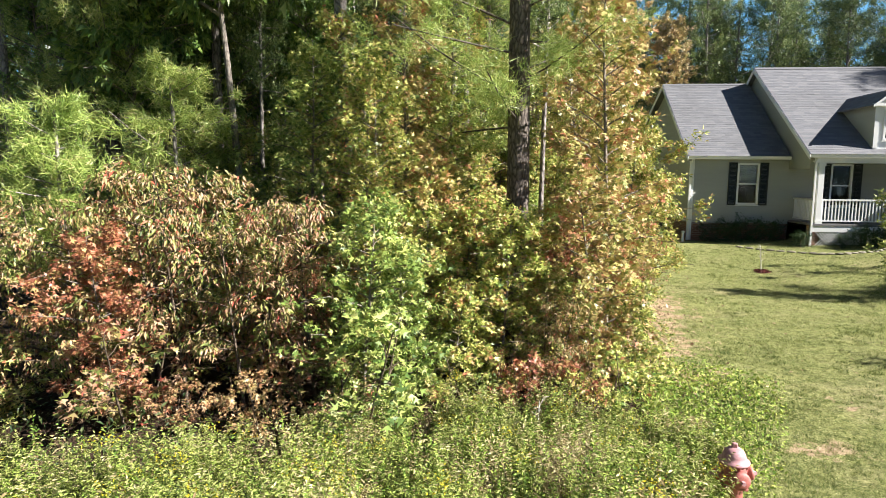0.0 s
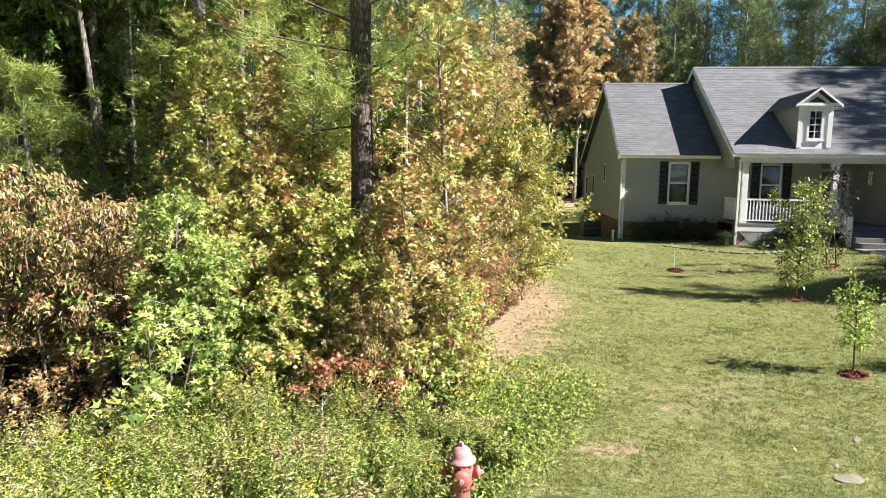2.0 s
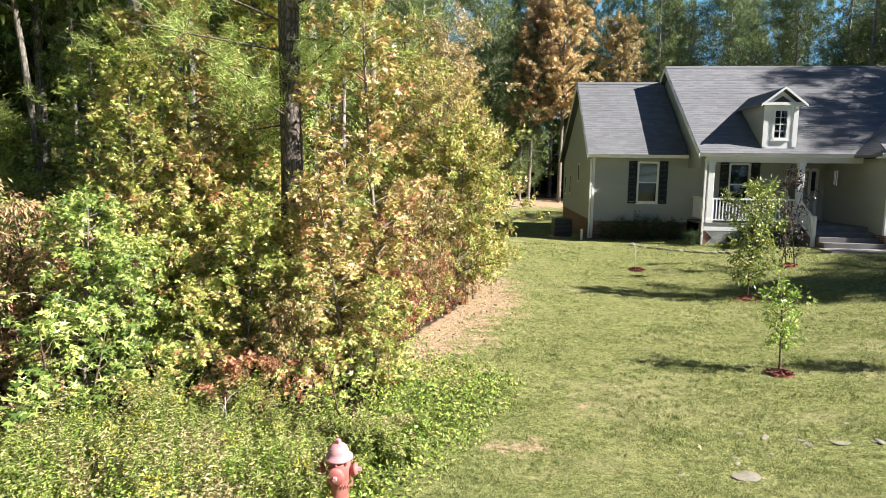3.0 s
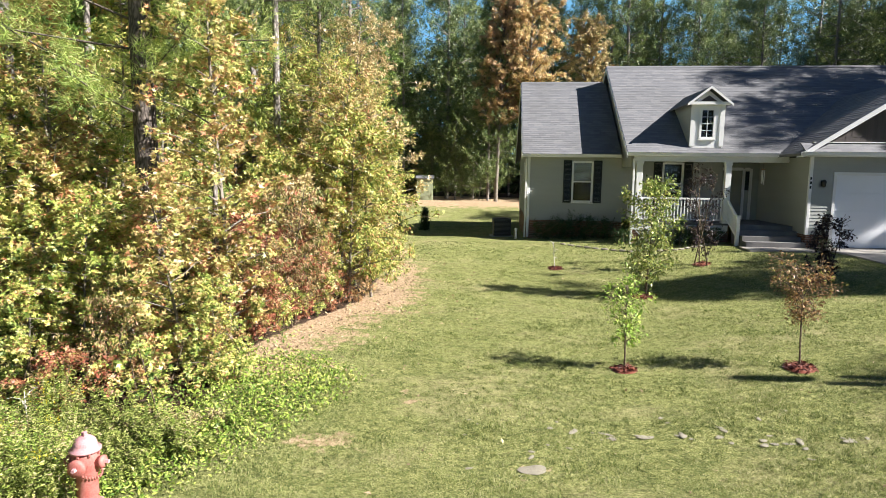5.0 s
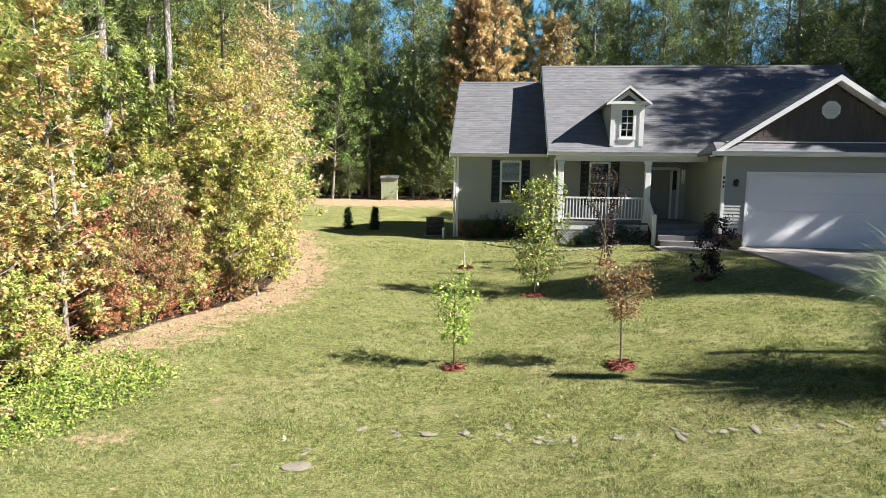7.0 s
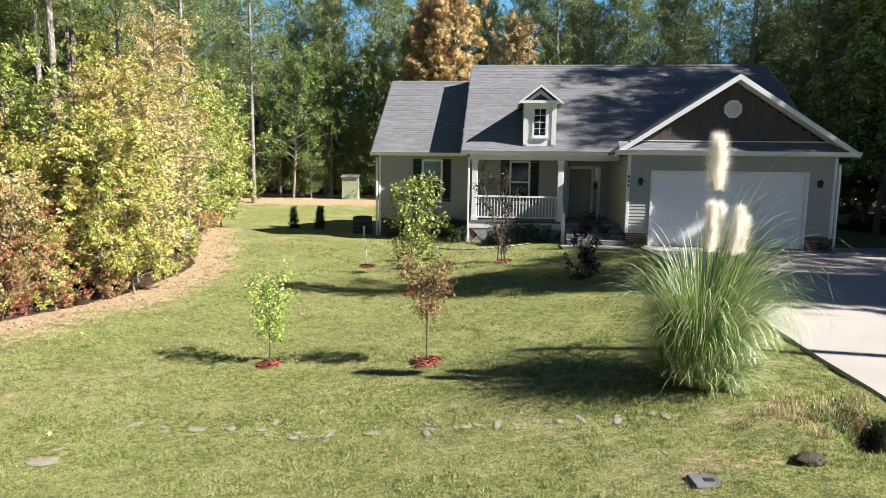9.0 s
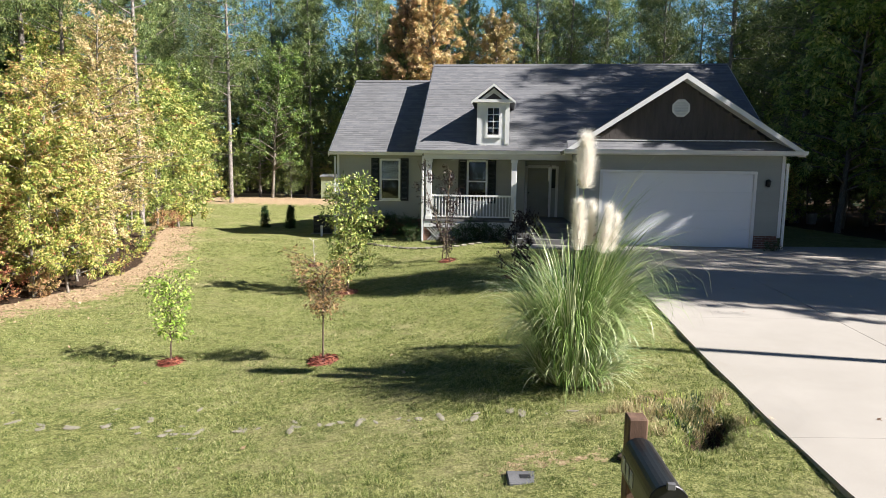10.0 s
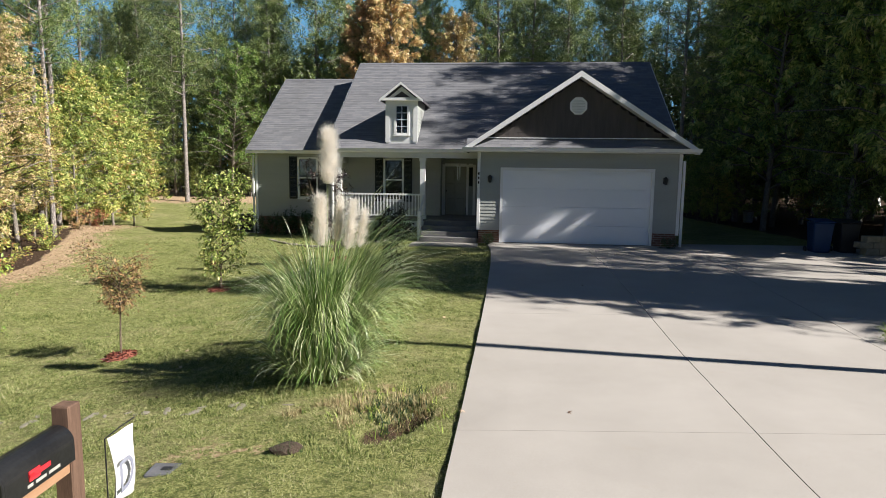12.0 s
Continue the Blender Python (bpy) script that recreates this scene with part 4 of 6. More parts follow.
# ---------------------------------------------------------------- plants: tools
def tube(points, radii, sides=5):
    """A tapered limb round a line of points: corners and triangles."""
    pts = np.asarray(points, float)
    tan = np.gradient(pts, axis=0)
    tan /= np.linalg.norm(tan, axis=1, keepdims=True) + 1e-9
    ref = np.where(np.abs(tan[:, 2:3]) > 0.9, [[1.0, 0, 0]], [[0, 0, 1.0]])
    a = np.cross(tan, ref); a /= np.linalg.norm(a, axis=1, keepdims=True) + 1e-9
    b = np.cross(tan, a)
    ang = np.arange(sides) * 2 * np.pi / sides
    ring = pts[:, None] + np.asarray(radii)[:, None, None] * (np.cos(ang)[None, :, None] * a[:, None] + np.sin(ang)[None, :, None] * b[:, None])
    n = len(pts)
    i = (np.arange(n - 1)[:, None] * sides + np.arange(sides)[None]).ravel()
    j = (np.arange(n - 1)[:, None] * sides + (np.arange(sides)[None] + 1) % sides).ravel()
    return ring.reshape(-1, 3), np.concatenate([np.stack([i, j, j + sides], 1), np.stack([i, j + sides, i + sides], 1)])


def joined(pieces):
    vs, fs, k = [], [], 0
    for v, f in pieces:
        vs.append(v); fs.append(np.asarray(f) + k); k += len(v)
    return np.concatenate(vs), np.concatenate(fs)


LOBED = (np.array([(0, 0, 0), (-0.32, 0.30, 0.05), (-0.10, 0.42, 0), (-0.62, 0.52, -0.06), (0, 1.0, -0.10), (0.10, 0.42, 0), (0.32, 0.30, 0.05), (0.62, 0.52, -0.06), (-0.16, 0.12, 0.02), (0.16, 0.12, 0.02)], float),
         np.array([(0, 2, 8), (8, 2, 3), (0, 5, 2), (2, 5, 4), (0, 9, 5), (9, 7, 5)]))
OVAL = (np.array([(0, 0, 0), (-0.24, 0.45, 0.06), (0.24, 0.45, 0.06), (0, 1.0, -0.14)], float), np.array([(0, 3, 1), (0, 2, 3)]))
LONG = (np.array([(0, 0, 0), (-0.17, 0.42, 0.04), (0.17, 0.42, 0.04), (0, 1.0, -0.25)], float), np.array([(0, 3, 1), (0, 2, 3)]))
FEATHER = (np.array([(-0.016, 0, 0), (0.016, 0, 0), (0.03, 1.0, -0.25)], float), np.array([(0, 1, 2)]))
CLUMP = (np.array([(0, 0, 0), (-0.45, 0.40, 0.1), (-0.22, 1.0, -0.1), (0.42, 0.30, 0.1), (0.34, 0.95, -0.12), (0.05, 0.1, 0.03)], float), np.array([(0, 2, 1), (5, 3, 4)]))


def leaves(rng, at, toward, size, shape=OVAL, droop=0.3, jitter=0.6):
    """Leaves at places, each pointing roughly toward its own direction."""
    n = len(at)
    d = toward / (np.linalg.norm(toward, axis=1, keepdims=True) + 1e-9) + rng.normal(0, jitter, (n, 3))
    d[:, 2] -= droop
    d /= np.linalg.norm(d, axis=1, keepdims=True) + 1e-9
    up = np.array([0, 0, 1.0]) + rng.normal(0, 0.55, (n, 3))
    side = np.cross(d, up); side /= np.linalg.norm(side, axis=1, keepdims=True) + 1e-9
    nor = np.cross(side, d)
    s = (np.asarray(size) * rng.uniform(0.6, 1.25, n))[:, None, None]
    base, tris = shape
    v = at[:, None] + s * (base[None, :, 0:1] * side[:, None] + base[None, :, 1:2] * d[:, None] + base[None, :, 2:3] * nor[:, None])
    f = tris[None] + (np.arange(n) * len(base))[:, None, None]
    return v.reshape(-1, 3), f.reshape(-1, 3)


def skeleton_of(rng, H, R, base, limbs, twigs, stem=0.04, lean=0.06, rise=0.5, shape="oval", stems=1):
    """Trunk and limbs of a broadleaf, and the twigs that bear its leaves."""
    wood_pieces, starts, ways, lens = [], [], [], []
    trunks = []
    for s in range(stems):
        off = rng.normal(0, 0.18 if stems > 1 else 0, 2)
        tilt = rng.normal(0, lean + (0.16 if stems > 1 else 0), 2)
        k = np.linspace(0, 1, 9)
        wob = np.cumsum(rng.normal(0, 0.018 * H / 4, (9, 2)), axis=0)
        line = np.stack([off[0] + tilt[0] * H * k + wob[:, 0] * k, off[1] + tilt[1] * H * k + wob[:, 1] * k, -0.15 + (H * rng.uniform(0.85, 1.0) + 0.15) * k], 1)
        trunks.append(line)
        wood_pieces.append(tube(line, stem * (1 - 0.88 * k) + 0.004, 7))
    for i in range(limbs):
        line = trunks[i % stems]
        u = (i + rng.uniform(0, 1)) / limbs
        h = base + (1 - base) * u * 0.97
        p = np.array([np.interp(h, np.linspace(0, 1, 9), line[:, c]) for c in range(3)])
        if shape == "oval":
            reach = R * (0.35 + 0.75 * math.sin(math.pi * min(1, 0.18 + 0.82 * u)) ** 0.8)
        elif shape == "cone":
            reach = R * (1.05 - 0.9 * u)
        else:
            reach = R * (0.3 + 0.8 * u)
        reach *= rng.uniform(0.55, 1.2)
        az = i * 2.39996 + rng.normal(0, 0.4)
        t = np.linspace(0, 1, 5)[:, None]
        out = np.array([math.cos(az), math.sin(az), 0])
        line2 = p + out * reach * t + np.array([0, 0, 1]) * (rise * reach * (t - 0.45 * t**2)) + rng.normal(0, 0.04 * reach, (5, 3)) * t
        wood_pieces.append(tube(line2, stem * 0.42 * (1 - 0.6 * u) * (1 - 0.85 * t[:, 0]) + 0.003, 4))
        for j in range(twigs):
            s = rng.uniform(0.22, 1.0)
            q = np.array([np.interp(s, t[:, 0], line2[:, c]) for c in range(3)])
            w = out * 0.5 + rng.normal(0, 0.55, 3); w[2] += 0.1
            starts.append(q); ways.append(w / np.linalg.norm(w)); lens.append(rng.uniform(0.12, 0.40) * (0.35 + 0.5 * R))
    return wood_pieces, np.array(starts), np.array(ways), np.array(lens)


def broadleaf(name, seed, H, R, base, limbs, twigs, per_twig, size, leaf, mat, stem=0.04, bark_mat="grey_bark", droop=0.3, rise=0.5, shape="oval", stems=1, draw_twigs=False, label="", category="tree", lean=0.06):
    rng = np.random.default_rng(seed)
    woods, a, w, l = skeleton_of(rng, H, R, base, limbs, twigs, stem, lean, rise, shape, stems)
    if draw_twigs:
        woods += [tube(np.stack([p, p + d * q * 0.6 + (0, 0, 0.02), p + d * q]), [0.004, 0.003, 0.002], 3) for p, d, q in zip(a, w, l)]
    k = np.repeat(np.arange(len(a)), per_twig)
    at = a[k] + w[k] * (l[k] * rng.uniform(0.1, 1.05, len(k)))[:, None] + rng.normal(0, 0.035 * (1 + R * 0.5), (len(k), 3))
    v, f = leaves(rng, at, w[k], size, leaf, droop)
    thing = new(name)
    tagged(thing, label, category)
    part("trunk", arrays("trunk", *joined(woods), [M[bark_mat]], smooth=True), None, thing)
    part("crown", arrays("crown", v, f, [M[mat]]), None, thing)
    return thing


def tufts(rng, at, way, size, needles=9, width=0.02, spread=0.75):
    """Bunches of needles."""
    n = len(at)
    k = np.repeat(np.arange(n), needles)
    d = way[k] + rng.normal(0, spread, (len(k), 3)); d[:, 2] += 0.15
    d /= np.linalg.norm(d, axis=1, keepdims=True) + 1e-9
    side = np.cross(d, rng.normal(0, 1, (len(k), 3))); side /= np.linalg.norm(side, axis=1, keepdims=True) + 1e-9
    s = (size * rng.uniform(0.7, 1.2, len(k)))[:, None]
    p = at[k] + rng.normal(0, size * 0.30, (len(k), 3))
    v = np.stack([p - side * width, p + side * width, p + d * s - np.array([0, 0, 0.12]) * s], 1)
    return v.reshape(-1, 3), np.arange(len(k) * 3).reshape(-1, 3)


def pine(name, seed, H, trunk_r, crown_base, R, limbs, per_limb, size, needles, width, mat="needle_shaded", label="", taper=0.75, dead=6, bark_mat="pine_bark", limb=0.22):
    rng = np.random.default_rng(seed)
    k = np.linspace(0, 1, 12)
    wob = np.cumsum(rng.normal(0, 0.05, (12, 2)), axis=0) * (H / 20)
    line = np.stack([wob[:, 0] * k, wob[:, 1] * k, -0.3 + (H + 0.3) * k], 1)
    woods = [tube(line, trunk_r * (1 - taper * k) + 0.01, 9)]
    for i in range(dead):
        h = rng.uniform(0.05, max(0.06, crown_base))
        p = np.array([np.interp(h, k, line[:, c]) for c in range(3)])
        az, reach = rng.uniform(0, 6.28), rng.uniform(0.3, 0.9)
        q = p + np.array([math.cos(az), math.sin(az), rng.uniform(0.1, 0.5)]) * reach
        woods.append(tube(np.stack([p, (p + q) / 2 + (0, 0, 0.05), q]), [0.022, 0.015, 0.006], 4))
    at, way = [], []
    for i in range(limbs):
        u = (i + rng.uniform(0, 1)) / limbs
        h = crown_base + (1 - crown_base) * u
        p = np.array([np.interp(h, k, line[:, c]) for c in range(3)])
        reach = R * (0.25 + 0.85 * math.sin(math.pi * (0.22 + 0.74 * u)) ** 0.8) * rng.uniform(0.45, 1.2)
        az = i * 2.39996 + rng.normal(0, 0.5)
        out = np.array([math.cos(az), math.sin(az), 0])
        t = np.linspace(0, 1, 4)[:, None]
        l2 = p + out * reach * t + np.array([0, 0, 1.0]) * reach * (0.25 * t + 0.15 * t**2) * rng.uniform(-0.2, 1.4)
        woods.append(tube(l2, trunk_r * limb * (1 - 0.6 * u) * (1 - 0.8 * t[:, 0]) + 0.006, 4))
        s = rng.uniform(0.3, 1.05, per_limb)
        q = np.stack([np.interp(s, t[:, 0], l2[:, c]) for c in range(3)], 1) + rng.normal(0, 0.16 * reach + 0.05, (per_limb, 3)) * [1, 1, 0.6]
        at.append(q); way.append(np.repeat(out[None] * 0.6 + [[0, 0, 0.25]], per_limb, 0))
    v, f = tufts(rng, np.concatenate(at), np.concatenate(way), size, needles, width)
    thing = new(name)
    tagged(thing, label, "tree")
    part("trunk", arrays("trunk", *joined(woods), [M[bark_mat]], smooth=True), None, thing)
    part("crown", arrays("crown", v, f, [M[mat]]), None, thing)
    return thing


def recoloured(ob, name, mat, label):
    """A further kind of tree on the same limbs, with leaves of another colour."""
    dup = copy_thing(ob, Matrix.Identity(4))
    dup.name = name
    tagged(dup, label)
    for c in dup.children:
        if c.name.startswith("crown"):
            c.data = c.data.copy()
            c.data.materials.clear()
            c.data.materials.append(M[mat])
    return dup


placed = set()


def put(ob, x, y, turn, scale=1.0, z=None, tilt=0.0, group="", tall=1.0):
    """Sets the tree itself down the first time, and copies of it after that."""
    m = pose(x, y, float(G(x, y)) - 0.03 if z is None else z, tilt, 0, turn) @ Matrix.Diagonal((scale, scale, scale * tall, 1))
    if ob.name in placed:
        ob2 = copy_thing(ob, m)
    else:
        placed.add(ob.name)
        ob.matrix_basis = m
        ob2 = ob
    if group:
        tagged(ob2, group=group)
    return ob2


# ---------------------------------------------------------------- plants: kinds
RNG = np.random.default_rng(11)
gum = [broadleaf("sweetgum_tree", 20 + k, 4.2, 1.15, 0.08, 40, 6, 26, 0.100, LOBED, "gum", 0.035, droop=0.35, label="young sweetgum with yellow-green star leaves") for k in range(3)]
far_gum = broadleaf("slender_sweetgum_tree", 24, 4.6, 1.35, 0.12, 40, 6, 30, 0.100, CLUMP, "gum", 0.035, droop=0.35, label="slender sweetgum with yellow-green leaves")
far_gold = recoloured(far_gum, "slender_golden_tree", "gold", "slender sweetgum turning golden yellow")
far_green = recoloured(far_gum, "slender_green_tree", "green", "slender sapling still leafy green")
far_peach = recoloured(far_gum, "slender_peach_tree", "peach", "slender sweetgum with pale peach leaves")
high_gum = broadleaf("high_sweetgum_tree", 29, 7.4, 0.92, 0.06, 64, 6, 22, 0.100, LOBED, "gum", 0.05, droop=0.35, rise=0.7, label="high slender sweetgum with yellow-green leaves")
high_green = recoloured(high_gum, "high_green_tree", "green", "high slender sapling with green leaves")
high_gold = recoloured(high_gum, "high_golden_tree", "gold", "high slender sweetgum turning golden")
gold = recoloured(gum[1], "golden_sweetgum_tree", "gold", "young sweetgum turning golden yellow")
green = recoloured(gum[0], "green_sweetgum_tree", "green", "young sweetgum still leafy green")
peach = recoloured(gum[2], "peach_sweetgum_tree", "peach", "young sweetgum with pale peach leaves")
redgum = recoloured(gum[2], "red_maple_sapling", "red", "small maple sapling with red leaves")
rust = [broadleaf("sourwood_tree", 40 + k, 3.6, 1.25, 0.26, 34, 7, 18, 0.104, LONG, "rust", 0.03, "twig", droop=0.95, stems=2, label="sourwood sapling with drooping faded rust leaves") for k in range(2)]
orange_bush = broadleaf("orange_bush", 47, 2.0, 0.8, 0.06, 26, 7, 8, 0.12, LOBED, "orange", 0.02, "twig", stems=3, label="low bush with orange autumn leaves", category="shrub")
red_bush = recoloured(orange_bush, "red_bush", "red", "low bush with dark red leaves")
peach_bush = recoloured(orange_bush, "peach_bush", "rust", "low bush with faded pinkish leaves")
green_bush = recoloured(orange_bush, "green_bush", "green", "low leafy green bush")
gum_bush = recoloured(orange_bush, "yellow_bush", "gum", "low bush with yellow-green leaves")
tall_gum = [broadleaf("tall_sweetgum_tree", 60 + k, 11.0, 2.3, 0.20, 66, 6, 24, 0.125, CLUMP, "gum", 0.10, rise=0.6, label="tall sweetgum with yellow-green crown") for k in range(2)]
tall_gold = recoloured(tall_gum[0], "tall_golden_tree", "gold", "tall hardwood with golden leaves")
tall_green = recoloured(tall_gum[1], "tall_green_tree", "dark_green", "tall hardwood with dark green leaves")
tall_peach = recoloured(tall_gum[1], "tall_peach_tree", "peach", "tall hardwood with pale peach leaves")
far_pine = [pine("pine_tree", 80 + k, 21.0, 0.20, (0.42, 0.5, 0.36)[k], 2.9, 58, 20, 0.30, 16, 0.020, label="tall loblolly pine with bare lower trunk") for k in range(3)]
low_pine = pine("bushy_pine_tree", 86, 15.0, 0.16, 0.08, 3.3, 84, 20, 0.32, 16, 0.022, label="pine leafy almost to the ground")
near_pine = pine("loblolly_pine_tree", 90, 19.0, 0.21, 0.21, 2.6, 66, 26, 0.22, 46, 0.005, "needle", "loblolly pine with dark furrowed trunk", 0.6, 3, "dark_pine_bark", 0.09)
pine_sapling = pine("pine_sapling", 92, 4.6, 0.05, 0.30, 1.2, 26, 9, 0.21, 70, 0.0075, "needle", "young pine with long soft needles", 0.7, 2)

far_maple = broadleaf("orange_maple_tree", 73, 17.5, 2.0, 0.38, 80, 7, 24, 0.22, CLUMP, "tan_orange", 0.16, rise=1.2, label="tall maple with dense tan-orange leaves")
far_pink = recoloured(far_maple, "pale_maple_tree", "peach", "tall maple with pale pinkish leaves")
shade_canopy = broadleaf("canopy_oak_tree", 76, 17.5, 3.8, 0.56, 60, 6, 16, 0.45, CLUMP, "dark_green", 0.16, rise=0.5, label="tall oak with crown above the view, added to shade the woods")
shade_tree = broadleaf("oak_tree", 70, 19.0, 4.2, 0.16, 64, 6, 38, 0.36, CLUMP, "green", 0.2, rise=0.6, label="tall green oak beside the driveway")

# ---------------------------------------------------------------- plants: edge of the woods
FRONT = [
    (rust[0], -6.6, 8.5, 1.00, 40), (rust[1], -5.3, 8.4, 0.85, 190), (rust[0], -3.6, 8.6, 1.02, 300), (rust[1], -2.7, 8.5, 0.98, 80), (rust[0], -1.9, 8.9, 0.88, 10),
    (redgum, -4.6, 8.2, 0.74, 20), (peach_bush, -4.2, 8.0, 0.85, 60), (orange_bush, -2.5, 7.8, 0.5, 210), (peach_bush, -6.3, 7.9, 0.6, 30), (pine_sapling, -6.1, 9.7, 0.92, 130), (gum[1], -4.9, 8.9, 0.62, 60), (orange_bush, -3.6, 8.0, 0.75, 130), (gum_bush, -6.0, 8.1, 0.7, 15), (gum_bush, -1.5, 7.35, 0.46, 15), (rust[1], -4.4, 9.2, 1.12, 140), (gum[2], -3.1, 9.3, 0.72, 200), (peach_bush, -1.7, 8.1, 0.7, 100), (redgum, -2.3, 9.5, 0.7, 200),
    (green, -1.15, 8.35, 0.80, 15), (green, -0.5, 8.75, 0.76, 140), (green_bush, -1.0, 7.75, 0.95, 70), (gum[1], 0.1, 9.1, 0.74, 200), (gum[0], 0.9, 9.2, 0.70, 33),
    (gum_bush, 0.5, 8.3, 0.85, 10), (red_bush, 1.25, 8.1, 0.55, 120), (gum[2], 1.8, 9.2, 0.72, 260), (gold, 2.5, 9.5, 0.86, 75), (gum[1], 2.9, 9.3, 0.72, 175), (gum_bush, 2.4, 8.4, 0.85, 205),
    (high_gold, 2.85, 10.4, 1.0, 300), (orange_bush, 2.7, 10.0, 0.8, 20), (high_gum, 0.1, 12.2, 1.0, 190), (redgum, 3.1, 12.3, 0.70, 20), (redgum, 3.5, 13.0, 0.66, 140), (rust[1], 2.9, 11.2, 0.6, 20), (gum_bush, 3.15, 9.2, 0.62, 300), (rust[0], 1.5, 8.7, 0.5, 200), (orange_bush, 2.2, 9.0, 0.9, 200),
    (gum[1], 3.2, 11.5, 0.6, 31), (redgum, 3.1, 11.0, 0.50, 140), (red_bush, 3.55, 12.6, 0.95, 260), (rust[0], 3.0, 12.7, 0.84, 190), (rust[1], 3.6, 12.1, 0.55, 80), (gum_bush, 3.4, 12.0, 0.7, 66), (gum[1], 3.7, 13.2, 0.74, 280), (peach, 3.3, 13.4, 0.82, 40), (gum[0], 4.3, 14.6, 1.05, 111),
    (red_bush, 4.0, 13.6, 0.85, 200), (red_bush, 3.2, 11.6, 0.9, 20), (orange_bush, 3.3, 12.6, 1.0, 20), (orange_bush, 4.5, 14.6, 0.8, 310), (tall_gold, 3.7, 15.6, 0.60, 77), (tall_gum[0], 3.9, 17.2, 0.66, 250), (tall_peach, 3.5, 18.8, 0.78, 12), (tall_gum[1], 3.3, 20.4, 0.8, 200), (tall_gum[0], 4.2, 14.8, 0.55, 200),
    (tall_gold, 2.8, 22.0, 0.75, 160), (tall_gum[0], 2.2, 23.6, 0.75, 20), (green, 2.6, 25.0, 1.3, 99), (red_bush, 2.6, 26.3, 0.8, 5), (gum[1], 1.7, 27.5, 1.5, 300), (green, 0.9, 31.0, 1.4, 44), (gum[2], -0.1, 35.0, 1.4, 230),
    (redgum, 2.5, 12.3, 0.85, 50), (red_bush, 3.0, 10.9, 0.7, 10), (redgum, 3.3, 14.0, 0.85, 200), (peach_bush, 2.7, 11.6, 0.8, 300), (gum_bush, 3.9, 15.6, 0.9, 140), (gum_bush, 4.7, 17.6, 0.85, 33), (gum_bush, 4.0, 20.6, 0.9, 260), (orange_bush, 3.2, 24.0, 0.9, 120), (peach, 4.2, 16.6, 1.1, 50), (gum[1], 4.8, 15.2, 0.95, 10),
    (gum[0], 0.3, 10.4, 0.95, 333), (gold, -0.7, 10.4, 1.1, 250), (high_gold, -0.7, 11.5, 0.95, 20), (high_gum, -1.4, 10.5, 0.78, 77), (gum[1], -0.3, 9.7, 1.1, 310), (gum[0], 0.6, 9.9, 1.05, 100), (high_gum, -1.0, 9.9, 0.72, 250), (gum[2], 1.4, 10.0, 1.0, 10), (high_green, -2.4, 11.0, 0.80, 190), (high_gum, -2.2, 11.8, 0.9, 120), (gum[2], -0.1, 11.6, 1.35, 145), (green, -3.8, 11.2, 0.9, 10), (green, 1.9, 13.0, 0.85, 310),
    (green, -4.4, 12.2, 1.25, 75), (green, -7.6, 12.6, 1.3, 120), (green, -3.4, 14.2, 1.35, 220), 
    (gold, 0.9, 13.6, 1.0, 80), (gum[1], 2.5, 14.6, 0.80, 190), (gum[2], -1.6, 13.6, 1.2, 280), (gold, 2.6, 16.4, 0.9, 15), (gum[0], 1.6, 18.5, 0.9, 100), (peach, 3.3, 17.6, 0.8, 211), (gold, 0.2, 16.5, 1.2, 211),
]
FURTHER = {gum[0].name: far_gum, gum[1].name: far_gum, gum[2].name: far_gum, gold.name: far_gold, green.name: far_green, peach.name: far_peach}
for ob, x, y, s, turn in FRONT:
    ob = FURTHER.get(ob.name, ob) if y > 14.5 else ob
    put(ob, x, y, turn, s, group="edge of the woods")
put(near_pine, 1.3, 10.8, 140, 1.0, tilt=0.5, group="woods")
put(near_pine, -6.9, 12.9, 220, 0.85, group="woods", tall=1.35)
put(pine_sapling, -4.9, 11.4, 30, 1.15, group="woods")
# standing trunks that show through the leaves
for x, y, s, turn in ((-5.1, 14.0, 0.6, 40), (-2.0, 12.2, 0.78, 100), (-3.9, 13.2, 0.45, 10), (1.95, 12.3, 0.5, 310), (2.05, 16.8, 0.72, 10), (2.83, 18.8, 0.65, 70), (-0.87, 19.9, 0.8, 200), (1.2, 17.5, 0.6, 300), (0.3, 20.8, 0.75, 90), (3.2, 22.5, 0.6, 20), (-2.3, 15.6, 0.7, 150), (-4.9, 16.2, 0.6, 15), (-7.4, 17.5, 0.7, 222), (-3.0, 18.5, 0.6, 44), (1.8, 24.0, 0.7, 200), (-1.5, 23.5, 0.75, 20), (0.6, 27.0, 0.8, 333), (-5.4, 20.5, 0.8, 90), (-8.5, 18.0, 0.9, 10), (-10.5, 15.0, 1.0, 200), (-12.0, 20.0, 0.9, 70)):
    put(far_pine[int(abs(x * 7)) % 2], x, y, turn, s, group="woods", tall=min(1.3, 0.92 / s))
